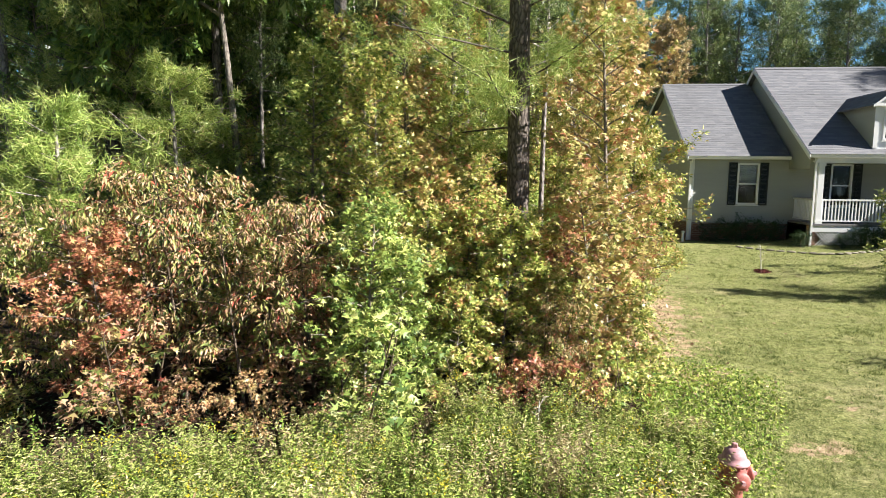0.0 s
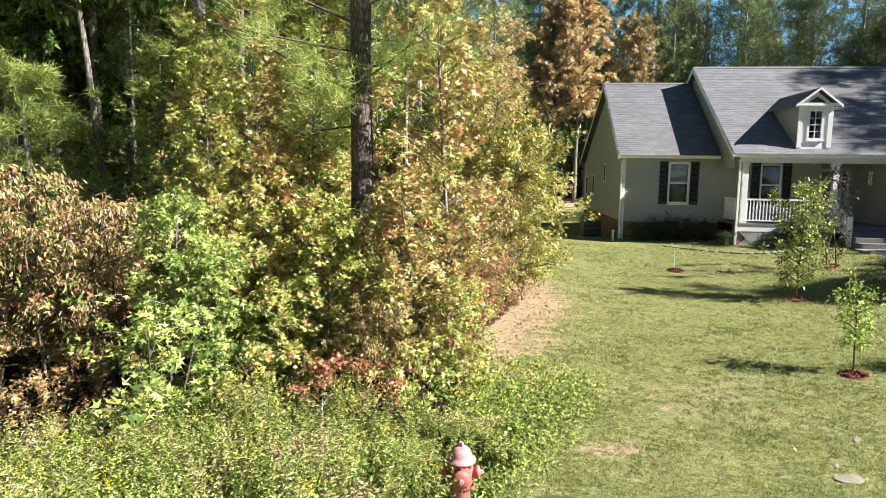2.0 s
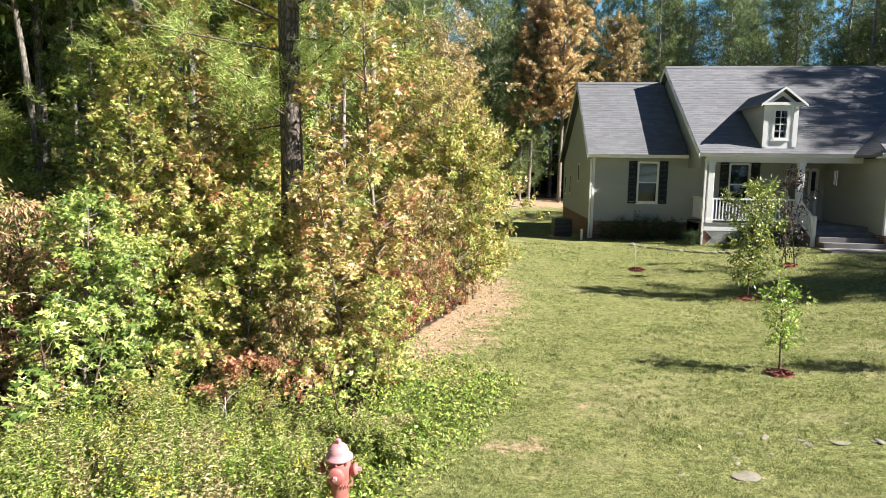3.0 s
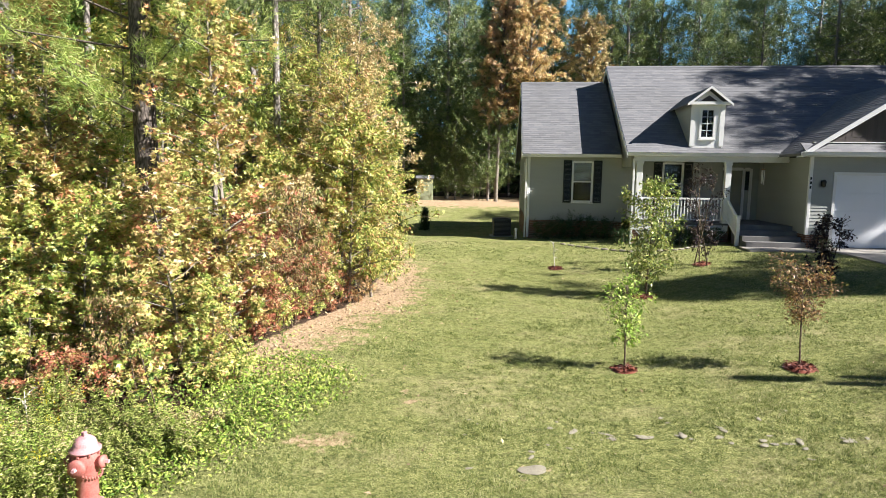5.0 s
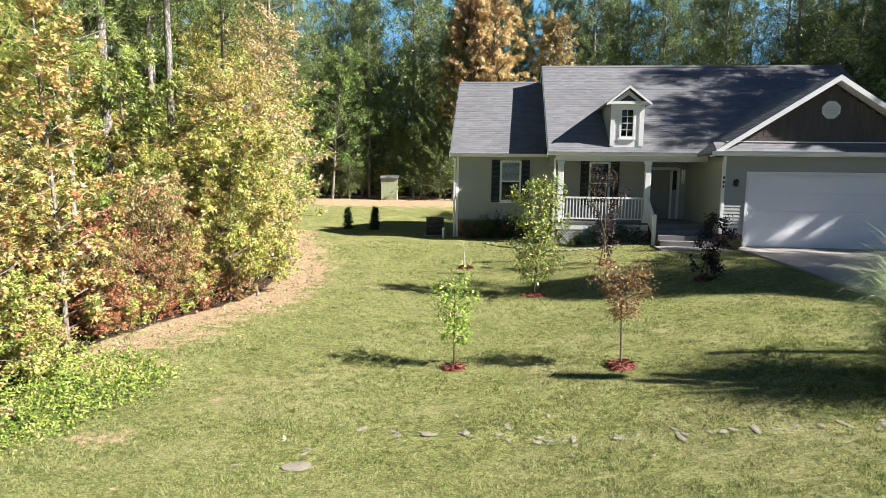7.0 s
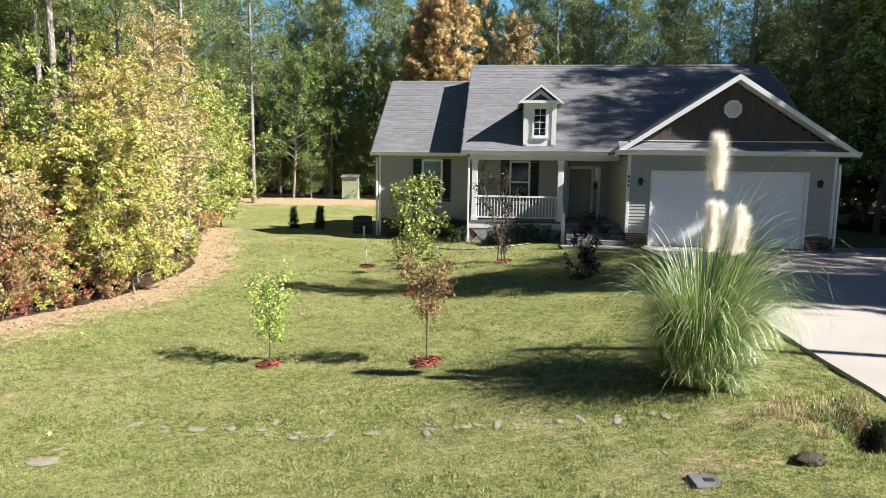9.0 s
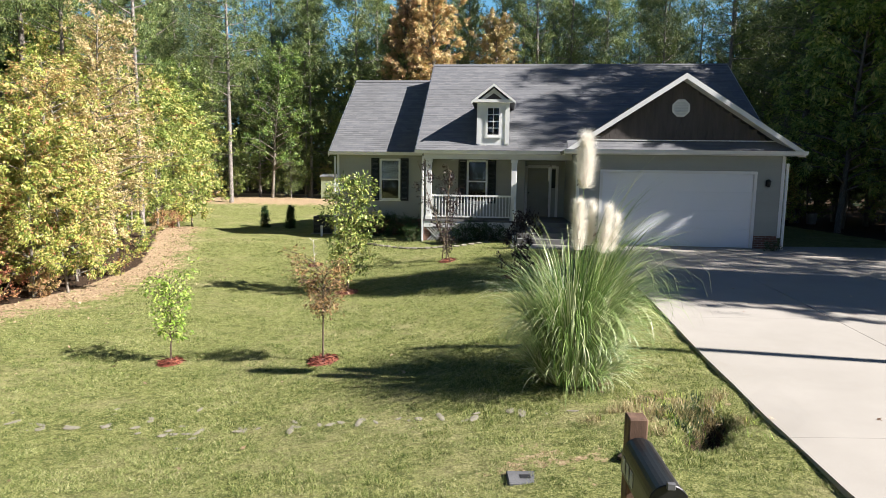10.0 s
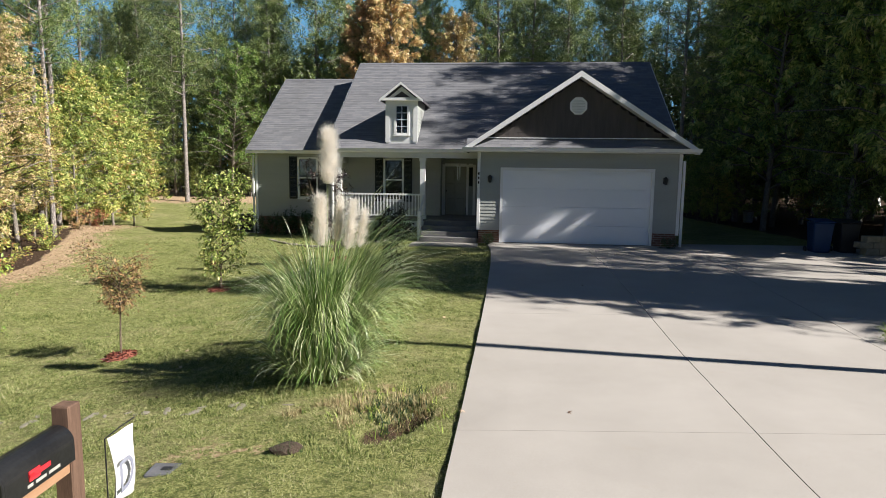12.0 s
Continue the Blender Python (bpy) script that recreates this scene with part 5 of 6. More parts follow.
# tall hardwoods and pines further in
kinds = [tall_gum[0], tall_gum[1], tall_gold, tall_green, far_pine[0], far_pine[1], tall_gum[0], tall_green]
tries, spots = 0, []
while len(spots) < 56 and tries < 4000:
    tries += 1
    y = RNG.uniform(15, 56)
    x = float(edge_of_woods(y)) - 2.6 - abs(RNG.normal(0, 1)) * (4 + y * 0.22)
    if x < -26 or any((x - a) ** 2 + (y - b) ** 2 < 3.0 for a, b in spots):
        continue
    spots.append((x, y))
    put(kinds[int(RNG.integers(len(kinds)))], x, y, RNG.uniform(0, 360), RNG.uniform(0.75, 1.1), group="woods")
for k in range(26):
    y = RNG.uniform(16, 44)
    x = float(edge_of_woods(y)) - 1.5 - abs(RNG.normal(0, 4))
    put((far_gum, far_green, far_green, far_gold, far_gum)[k % 5], x, y, RNG.uniform(0, 360), RNG.uniform(0.6, 1.1), group="woods")

# high crowns above the view, added to keep the inside of the woods dark
for x, y in ((-3.9, 12.4), (-6.2, 13.0), (-2.8, 15.0), (-4.8, 15.2), (-7.4, 15.6)):
    put(shade_canopy, x, y, RNG.uniform(0, 360), RNG.uniform(0.58, 0.66), group="woods", tall=1.12)
for k in range(8):
    put(shade_canopy, -4.6 - 4.4 * (k % 3) + RNG.uniform(-0.8, 0.8), 17.5 + 4.5 * (k // 3) + RNG.uniform(-0.8, 0.8), RNG.uniform(0, 360), RNG.uniform(0.9, 1.05), group="woods")

# ---------------------------------------------------------------- plants: trees behind the house
sky_far = Mesh()
for k in range(24):
    a0, a1 = radians(20 + k * 140 / 24), radians(20 + (k + 1) * 140 / 24)
    sky_far.add([(15 + 420 * math.cos(a), 10 + 420 * math.sin(a), z) for a, z in ((a1, -10), (a0, -10), (a0, 240), (a1, 240))], [(0, 1, 2, 3)])
tagged(new("backdrop", sky_far.mesh("backdrop", M["clear_sky"])), "clear blue sky far behind the trees", "sky", kind="structure")
back = []
for k in range(58):
    x = -16 + 66 * (k + RNG.uniform(0, 1)) / 58
    back.append((x, RNG.uniform(54, 68)))
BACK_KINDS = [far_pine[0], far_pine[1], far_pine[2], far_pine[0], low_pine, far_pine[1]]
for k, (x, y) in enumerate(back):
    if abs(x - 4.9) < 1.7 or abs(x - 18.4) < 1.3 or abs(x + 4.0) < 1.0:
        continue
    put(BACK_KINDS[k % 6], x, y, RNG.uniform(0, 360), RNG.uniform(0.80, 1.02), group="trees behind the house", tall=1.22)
for x, y, ob, s in ((11.0, 50, far_maple, 1.04), (13.6, 50.5, far_maple, 1.1), (19.0, 52.5, far_pink, 1.02), (7.0, 53, low_pine, 1.25), (3.3, 52, far_pine[2], 0.70), (0.5, 50, tall_green, 1.3), (25.5, 55, far_pine[2], 0.92), (28.5, 54, low_pine, 1.18), (-1.5, 46, far_pine[2], 0.9), (-3.0, 40, tall_green, 1.1), (16.6, 57, far_pine[2], 0.78), (12, 62, low_pine, 1.3), (22.6, 54, far_pine[2], 1.0), (18.5, 60, far_pine[0], 0.75), (32, 50, low_pine, 1.1), (36, 47, far_pine[2], 0.95), (40, 46, low_pine, 1.2)):
    put(ob, x, y, RNG.uniform(0, 360), s, group="trees behind the house")
for k in range(13):
    put(low_pine, -4.5 + k * 1.25 + RNG.uniform(-0.4, 0.4), 50.5 + (k * 1.7) % 4, RNG.uniform(0, 360), RNG.uniform(0.22, 0.55) if k % 3 else 0.85, group="trees behind the house")
for k in range(6):
    put((far_green, far_gum, tall_green)[k % 3], -2 + k * 6.1 + RNG.uniform(-0.6, 0.6), RNG.uniform(50, 54), RNG.uniform(0, 360), RNG.uniform(0.35, 0.7), group="trees behind the house")
rngf = np.random.default_rng(3)
n = 52000
fxx, fyy = rngf.uniform(-60, 90, n), rngf.uniform(70, 84, n)
fzz = G(fxx, fyy) + 15 * rngf.uniform(0, 1, n) ** 1.4
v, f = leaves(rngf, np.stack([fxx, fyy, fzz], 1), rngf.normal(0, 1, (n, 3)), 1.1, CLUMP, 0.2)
tagged(new("distant_woods", arrays("distant_woods", v, f, [M["shaded_leaf"]])), "dense woods far behind the yard, coloured dark as in shade", "woods", kind="stuff")
# trees beside the driveway, which shade the house
RNG = np.random.default_rng(23)
for k in range(24):
    y = 23.0 + 14 * (k + RNG.uniform(0, 1)) / 24
    x = RNG.uniform(34.5, 46) if y < 27 else RNG.uniform(32, 46)
    put((far_pine[0], low_pine, shade_tree, far_pine[2])[k % 4], x, y, RNG.uniform(0, 360), RNG.uniform(0.82, 1.0) * (1.0, 1.2, 0.95, 1.0)[k % 4], group="trees beside the driveway")
# rows mostly outside the view, added to shade lawn, driveway and roof
for k in range(20):
    put((shade_tree, low_pine)[k % 4 == 3], 32.4 + k * 0.62, 9.8 - 0.325 * (k * 0.62 - 0.6) + RNG.uniform(-0.7, 0.7), RNG.uniform(0, 360), RNG.uniform(0.47, 0.53) * (1.0, 1.2)[k % 4 == 3], group="trees beside the driveway", tall=(1.75, 2.0, 1.9)[k % 3])
for k in (0, 1, 2, 4):
    put(far_pine[1], 33.4 + (k * 1.7) % 4.2, 10.9 + 0.65 * k, RNG.uniform(0, 360), 0.86, group="trees beside the driveway", tall=1.02 + 0.03 * (k % 3))
for k in range(17):
    y = 17.3 + 6.4 * (k + RNG.uniform(0.2, 0.8)) / 17
    x = 33.2 + (k * 1.3) % 3.6 + RNG.uniform(-0.3, 0.3)
    put((shade_tree, shade_tree, low_pine)[k % 3], x, y, RNG.uniform(0, 360), RNG.uniform(0.62, 0.70) * (1.0, 1.0, 1.27)[k % 3], group="trees beside the driveway", tall=1.27 + 0.05 * (k % 4))
# tall woods added beyond the driveway to keep the trees behind the house in shade
for k in range(13):
    put((shade_tree, far_pine[0], shade_tree)[k % 3], 46.5 + (k * 2.3) % 5, 31 + k * 2.7 + RNG.uniform(-0.6, 0.6), RNG.uniform(0, 360), RNG.uniform(1.15, 1.35), group="trees beside the driveway")
# woods that close the place; the unseen roadside strip is added to block sky
for name, n, x0, x1, y0, y1, label in (("roadside_woods", 9000, -75, 105, -48, -37, "unseen dark leaf screen across the road, added to block low sky"), ("side_woods", 5000, -40, -28, -16, 70, "woods beyond the thicket, coloured dark as in shade"), ("side_woods", 5000, 48, 58, -16, 70, "woods beyond the driveway, coloured dark as in shade")):
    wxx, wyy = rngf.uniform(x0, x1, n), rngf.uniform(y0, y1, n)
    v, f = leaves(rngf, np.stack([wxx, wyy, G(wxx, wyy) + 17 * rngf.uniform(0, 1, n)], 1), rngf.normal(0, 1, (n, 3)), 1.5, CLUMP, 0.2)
    tagged(new(name, arrays(name, v, f, [M["shaded_leaf"]])), label, "woods", kind="stuff")
for k in range(12):
    put((far_green, far_green, far_gum)[k % 3], RNG.uniform(31.5, 36), RNG.uniform(22, 40), RNG.uniform(0, 360), RNG.uniform(0.45, 0.9), group="trees beside the driveway")

# ---------------------------------------------------------------- weeds, grass and litter
def scatter(rng, n, x0, x1, y0, y1, keep):
    x, y = rng.uniform(x0, x1, n), rng.uniform(y0, y1, n)
    ok = keep(x, y)
    return x[ok], y[ok]


rng = np.random.default_rng(5)


def weedy(x, y):
    right = np.interp(y, [4, 5.5, 6.3, 7.2, 8.2, 9], [2.1, 2.5, 3.0, 3.5, 3.7, 3.4])
    return (x < right + 0.25 * np.sin(y * 9)) & (y > 4.2) & (y < np.interp(x, [-5, -2.2, -0.6], [6.3, 6.5, 7.9]) + 0.25 * np.sin(x * 2.1))


wx, wy = scatter(rng, 12000, -9.5, 4.0, 4.2, 8.3, weedy)
lump = np.array([noise.noise(Vector((a * 1.1, b * 1.1, 3.3))) + 0.6 * noise.noise(Vector((a * 2.9, b * 2.9, 1.3))) for a, b in zip(wx, wy)])
clumped = lump > rng.uniform(-0.55, -0.10, len(wx))
wx, wy, lump = wx[clumped], wy[clumped], lump[clumped]
tall = (0.44 + 0.62 * lump + rng.uniform(-0.12, 0.30, len(wx)) ** 1.0) * np.clip((3.9 - wx) / 1.6, 0.35, 1)
tall = np.clip(tall, 0.14, 1.05)
sort = np.array([noise.noise(Vector((a * 1.7 + 9, b * 1.7, 7.7))) for a, b in zip(wx, wy)]) + rng.normal(0, 0.16, len(wx))
stemz = G(wx, wy)
bend = rng.normal(0, 0.20, (len(wx), 2)) * tall[:, None] + [-0.02, -0.05]
tips = np.stack([wx + bend[:, 0], wy + bend[:, 1], stemz + tall], 1)
for who, mat, n_leaf, size, shape, label in ((sort < 0.02, "weed", 54, 0.058, LONG, "tangled knee-high yellow-green weeds"), ((sort >= 0.02) & (sort < 0.30), "weed_green", 28, 0.048, OVAL, "leafy green weeds by the roadside"), (sort >= 0.30, "dry", 18, 0.07, LONG, "dry straw-coloured weed stalks")):
    ids = np.nonzero(who)[0]
    k = np.repeat(ids, n_leaf)
    u = np.tile(np.linspace(0.15, 1.0, n_leaf), len(ids))
    at = np.stack([wx[k] + bend[k, 0] * u**2, wy[k] + bend[k, 1] * u**2, stemz[k] + tall[k] * u], 1)
    az = rng.uniform(0, 6.28, len(k))
    v1, f1 = leaves(rng, at, np.stack([np.cos(az), np.sin(az), np.full(len(k), 0.45)], 1), size * (1.25 - 0.5 * u), shape, 0.1, 0.3)
    v2 = np.stack([np.stack([wx - 0.005, wy, stemz], 1)[ids], np.stack([wx + 0.005, wy, stemz], 1)[ids], tips[ids]], 1).reshape(-1, 3)
    v, f = joined([(v1, f1), (v2, np.arange(len(v2)).reshape(-1, 3))])
    tagged(new("roadside_weeds", arrays("roadside_weeds", v, f, [M[mat]])), label, "weeds", kind="stuff")
pick = rng.choice(len(wx), 200, replace=False)
pick = pick[(tall[pick] > 0.55) & (sort[pick] < 0.1) & (lump[pick] > 0.12)]
cen = tips[pick]
k = np.repeat(np.arange(len(cen)), 40)
at = cen[k] + rng.normal(0, 1, (len(k), 3)) * [0.07, 0.07, 0.04]
v, f = leaves(rng, at, rng.normal(0, 1, (len(k), 3)), 0.025, OVAL, 0.0)
tagged(new("goldenrod_blossom", arrays("goldenrod_blossom", v, f, [M["bloom"]])), "small yellow goldenrod blossoms among the weeds", "flowers", kind="stuff")
# low weeds that run out into the lawn
ex, ey = scatter(rng, 15000, 2.8, 6.2, 5.8, 10.2, lambda x, y: (x < np.interp(y, [5.8, 6.6, 7.3, 8.5, 9.4, 10.2], [3.6, 3.9, 4.4, 5.1, 5.5, 4.6]) - rng.exponential(0.35, len(x))) & (x < 3.4 + 9.5 - y + 2.2))
at = np.stack([ex, ey, G(ex, ey) + 0.03 + 0.20 * rng.uniform(0, 1, len(ex)) ** 2], 1)
v, f = leaves(rng, at, rng.normal(0, 1, (len(at), 3)) * [1, 1, 0.5] + [0, 0, 0.5], 0.06, OVAL, 0.0)
tagged(new("low_weeds", arrays("low_weeds", v, f, [M["weed_green"]])), "low leafy weeds at the edge of the lawn", "weeds", kind="stuff")
# low creeping cover under the edge
cx_, cy_ = scatter(rng, 9000, -9, 5.2, 6.4, 11.5, lambda x, y: (x < edge_of_woods(y) + 0.55 + 0.3 * np.sin(y * 5)) & (y > np.interp(x, [-2.2, -0.6], [7.6, 6.3]) + 0.2 * np.sin(x * 3)) & (x > edge_of_woods(y) - 3.5))
at = np.stack([cx_, cy_, G(cx_, cy_) + rng.uniform(0.02, 0.28, len(cx_)) * rng.uniform(0.2, 1, len(cx_))], 1)
v, f = leaves(rng, at, rng.normal(0, 1, (len(at), 3)) * [1, 1, 0.3], 0.085, OVAL, 0.0)
tagged(new("creeping_vine", arrays("creeping_vine", v, f, [M["green"]])), "low green creeping leaves along the edge of the woods", "ground cover", kind="stuff")

# low leaves coloured near black for the shade under the thicket
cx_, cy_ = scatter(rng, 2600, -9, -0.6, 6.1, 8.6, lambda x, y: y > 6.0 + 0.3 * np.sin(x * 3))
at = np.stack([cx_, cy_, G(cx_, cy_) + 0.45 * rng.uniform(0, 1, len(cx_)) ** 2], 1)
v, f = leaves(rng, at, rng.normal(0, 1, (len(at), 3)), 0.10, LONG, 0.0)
tagged(new("undergrowth", arrays("undergrowth", v, f, [M["shaded_leaf"]])), "sparse undergrowth on the floor of the woods, coloured dark as in shade", "undergrowth", kind="stuff")


def lawn(x, y):
    bare = np.zeros(len(x), bool)
    for sx, sy, ra, rb in ((7.74, 7.02, 0.4, 0.2), (9.71, 9.95, 0.3, 0.3), (12.43, 9.45, 0.3, 0.3)):
        bare |= ((x - sx) / ra) ** 2 + ((y - sy) / rb) ** 2 < rng.uniform(0.4, 1.3, len(x))
    return (x > edge_of_woods(y) + rng.uniform(0.0, 2.1, len(x))) & (x < drive_left(y) - 0.02) & ~bare & ((x > 3.2) | (y > 9))


lx, ly = scatter(rng, 1700000, 2.5, 19.2, 3.6, 23.5, lawn)
keep = rng.uniform(0, 1, len(lx)) < np.clip(1.3 - (ly - 5) / 9, 0.22, 1)
lx, ly = lx[keep], ly[keep]
thick = np.array([0.35 * noise.noise(Vector((a * 1.1, b * 1.9, 5.1))) + 0.7 * noise.noise(Vector((a * 4, b * 6.5, 2.2))) + 0.8 * noise.noise(Vector((a * 10, b * 14, 9.2))) for a, b in zip(lx, ly)])
keep = rng.uniform(-0.40, 0.28, len(lx)) < thick
lx, ly, thick = lx[keep], ly[keep], thick[keep]
h = 0.016 * (1 + 1.6 * np.clip(thick, -0.4, 1)) * rng.uniform(0.4, 1.5, len(lx)) * (1 + 0.5 * np.sin(lx * 1.7 + 2 * np.sin(ly * 1.3)) * np.sin(ly * 2.1)) + (0.03 * rng.uniform(0, 1, len(lx)) ** 8)
zz = G(lx, ly)
az = rng.uniform(0, 6.28, len(lx))
wd = 0.0015 + 0.00040 * ly
lean_x, lean_y = rng.normal(0, 0.026, len(lx)), rng.normal(0, 0.026, len(lx))
v = np.stack([np.stack([lx - np.cos(az) * wd, ly - np.sin(az) * wd, zz - 0.005], 1), np.stack([lx + np.cos(az) * wd, ly + np.sin(az) * wd, zz - 0.005], 1), np.stack([lx + lean_x, ly + lean_y, zz + h], 1)], 1)
tagged(new("lawn_grass", arrays("lawn_grass", v.reshape(-1, 3), np.arange(len(lx) * 3).reshape(-1, 3), [M["blade"]])), "short mown lawn grass, partly dry", "grass", kind="stuff")
# fallen leaves on the strip along the woods and over the lawn
fx, fy = scatter(rng, 10000, 2.5, 8.0, 8.5, 30, lambda x, y: np.abs(x - edge_of_woods(y) - 0.6) < rng.exponential(0.6, len(x)))
ox, oy = scatter(rng, 170, 4, 18, 6, 20, lambda x, y: x < 30)
fx, fy = np.concatenate([fx, ox]), np.concatenate([fy, oy])
at = np.stack([fx, fy, G(fx, fy) + 0.02 + (fx > drive_left(fy)) * 0.05], 1)
v, f = leaves(rng, at, rng.normal(0, 1, (len(at), 3)) * [1, 1, 0.2], 0.07, LOBED, 0.0, 0.15)
tagged(new("fallen_leaves", arrays("fallen_leaves", v, f, [M["litter"]])), "dry brown leaves strewn along the woods", "leaf litter", kind="stuff")

# ---------------------------------------------------------------- things on the lawn
def mulch_bed(x, y, r):
    rng = np.random.default_rng(int(x * 100))
    n = int(900 * r)
    a, d = rng.uniform(0, 6.28, n), r * np.sqrt(rng.uniform(0, 1, n)) * rng.uniform(0.75, 1.05, n)
    px, py = x + d * np.cos(a), y + d * np.sin(a)
    at = np.stack([px, py, G(px, py) + 0.02 + 0.06 * np.clip(1 - d / r, 0, 1)], 1)
    v, f = leaves(rng, at, rng.normal(0, 1, (n, 3)) * [1, 1, 0.25], 0.085, LONG, 0.0, 0.1)
    ring = [(x + r * s * math.cos(t), y + r * s * math.sin(t)) for s in (1.0, 0.55) for t in np.linspace(0, 6.28, 17)[:-1]]
    vv = np.array([(p, q, float(G(p, q)) + (0.004 if i < 16 else 0.05)) for i, (p, q) in enumerate(ring)] + [(x, y, float(G(x, y)) + 0.06)])
    ff = [(i, (i + 1) % 16, 16 + (i + 1) % 16) for i in range(16)] + [(i, 16 + (i + 1) % 16, 16 + i) for i in range(16)] + [(16 + i, 16 + (i + 1) % 16, 32) for i in range(16)]
    v, f = joined([(v, f), (vv, np.array(ff))])
    tagged(new("mulch_bed", arrays("mulch_bed", v, f, [M["mulch"]])), "ring of red wood mulch round a sapling", "mulch", "mulch rings", "stuff")


yard = [
    (broadleaf("lawn_sapling", 101, 1.72, 0.44, 0.36, 26, 5, 7, 0.075, OVAL, "gum_green", 0.016, "twig", 0.15, 0.9, "fan", draw_twigs=True, label="thin young tree with bright green leaves"), 9.71, 9.95, 0.24),
    (broadleaf("lawn_sapling", 102, 1.62, 0.50, 0.55, 30, 8, 7, 0.055, OVAL, "brown", 0.016, "twig", 0.2, 1.1, "fan", draw_twigs=True, label="thin young tree with sparse rusty leaves"), 12.43, 9.50, 0.28),
    (broadleaf("lawn_sapling", 103, 3.05, 0.72, 0.16, 48, 7, 11, 0.10, OVAL, "green", 0.028, "twig", 0.2, 0.9, "oval", draw_twigs=True, label="leafy young tree with light green leaves"), 11.90, 15.5, 0.34),
    (broadleaf("crape_myrtle", 104, 1.75, 0.28, 0.10, 26, 6, 12, 0.085, OVAL, "purple", 0.014, "twig", 0.2, 1.4, "oval", stems=3, draw_twigs=True, label="slender crape myrtle with dark purple leaves"), 16.15, 15.2, 0.26),
    (broadleaf("crape_myrtle", 105, 3.15, 0.42, 0.12, 32, 6, 8, 0.08, OVAL, "purple", 0.016, "twig", 0.2, 1.4, "oval", stems=3, draw_twigs=True, label="tall airy crape myrtle with dark purple leaves"), 14.55, 18.4, 0.28),
]
for ob, x, y, r in yard:
    put(ob, x, y, 40 * x)
    mulch_bed(x, y, 0.9 * r)
bare = broadleaf("bare_sapling", 107, 0.95, 0.20, 0.45, 5, 2, 1, 0.03, OVAL, "gold", 0.016, "pale_twig", 0.2, 1.8, "fan", stems=1, draw_twigs=True, label="small bare sapling with pale bark")
put(bare, 10.26, 19.4, 30)
mulch_bed(10.26, 19.4, 0.25)
# evergreen shrubs along the house
shrub = broadleaf("foundation_shrub", 110, 0.85, 0.42, 0.05, 26, 6, 9, 0.075, OVAL, "shrub", 0.015, "twig", 0.1, 0.8, "oval", stems=4, label="rounded dark evergreen shrub beside the house", category="shrub")
for k, (x, y, s) in enumerate(((10.3, 23.5, 0.9), (11.05, 23.45, 1.1), (11.9, 23.5, 1.25), (12.75, 23.45, 1.05), (14.35, 21.5, 0.7), (15.0, 21.45, 1.0), (15.6, 21.5, 1.0), (16.2, 21.45, 0.9), (19.35, 20.0, 0.55), (25.15, 20.0, 0.55), (13.1, 21.9, 0.8))):
    put(shrub, *by_house(x, y), 77 * k, s, group="shrubs along the house")
# two columnar evergreens in the back yard
arbor = broadleaf("arborvitae", 115, 1.25, 0.26, 0.02, 46, 7, 8, 0.09, OVAL, "shrub", 0.02, "twig", -0.4, 0.8, "cone", label="narrow dark green arborvitae", lean=0.0)
put(arbor, 4.0, 35.6, 0, 1.0, group="pair of arborvitae")
put(arbor, 5.6, 35.2, 120, 1.05, group="pair of arborvitae")

# pampas grass clump
px, py = 16.1, 7.72
pz = float(G(px, py))
rng = np.random.default_rng(77)
clump = empty("pampas_grass", (px, py, pz), "tall pampas grass clump with cream plumes", "ornamental grass")
tuft_n, each = 520, 6
n = tuft_n * each
tuft = np.repeat(np.arange(tuft_n), each)
az = rng.uniform(0, 6.2832, tuft_n)[tuft] + rng.normal(0, 0.28, n)
r0 = (0.40 * np.sqrt(rng.uniform(0, 1, tuft_n)))[tuft] * rng.uniform(0.85, 1.1, n)
weight = np.clip(rng.uniform(0.05, 1, tuft_n)[tuft] + rng.normal(0, 0.10, n), 0.03, 1.1)
right = np.clip(np.cos(az - 0.5), 0, 1)
outer = (np.arange(tuft_n) % 4 == 0)[tuft]
length = np.where(outer, rng.uniform(0.5, 1.15, n), rng.uniform(1.0, 2.2, tuft_n)[tuft] + 0.35 * right ** 2 + 0.55 * right ** 5) * rng.uniform(0.75, 1.08, n)
r0 = np.where(outer, rng.uniform(0.28, 0.44, n), r0)
seg = 12
t = np.linspace(0, 1, seg)[None]
first = radians(1) + np.radians(14 + 9 * right) * weight + outer * rng.uniform(0.15, 0.75, n)
last = radians(25) + radians(185) * weight ** 0.7 * rng.uniform(0.75, 1.1, n)
bow = first[:, None] + (last - first)[:, None] * t ** 2.5
step = length[:, None] / (seg - 1)
out = np.cumsum(np.concatenate([np.zeros((n, 1)), np.sin(bow[:, :-1]) * step], 1), 1)
up = np.cumsum(np.concatenate([np.zeros((n, 1)), np.cos(bow[:, :-1]) * step], 1), 1)
up = np.maximum(up, 0.03)
sway = rng.normal(0, 0.12, (n, 1)) * t**2
xx = (r0 * np.cos(az))[:, None] + out * np.cos(az)[:, None] - sway * np.sin(az)[:, None]
yy = (r0 * np.sin(az))[:, None] + out * np.sin(az)[:, None] + sway * np.cos(az)[:, None]
wid = (0.0062 * (1 - t**2.5) + 0.0012) * rng.uniform(0.7, 1.2, (n, 1))
a = np.stack([xx - wid * np.sin(az)[:, None], yy + wid * np.cos(az)[:, None], up], -1)
b = np.stack([xx + wid * np.sin(az)[:, None], yy - wid * np.cos(az)[:, None], up], -1)
v = np.stack([a, b], 2).reshape(n, seg * 2, 3)
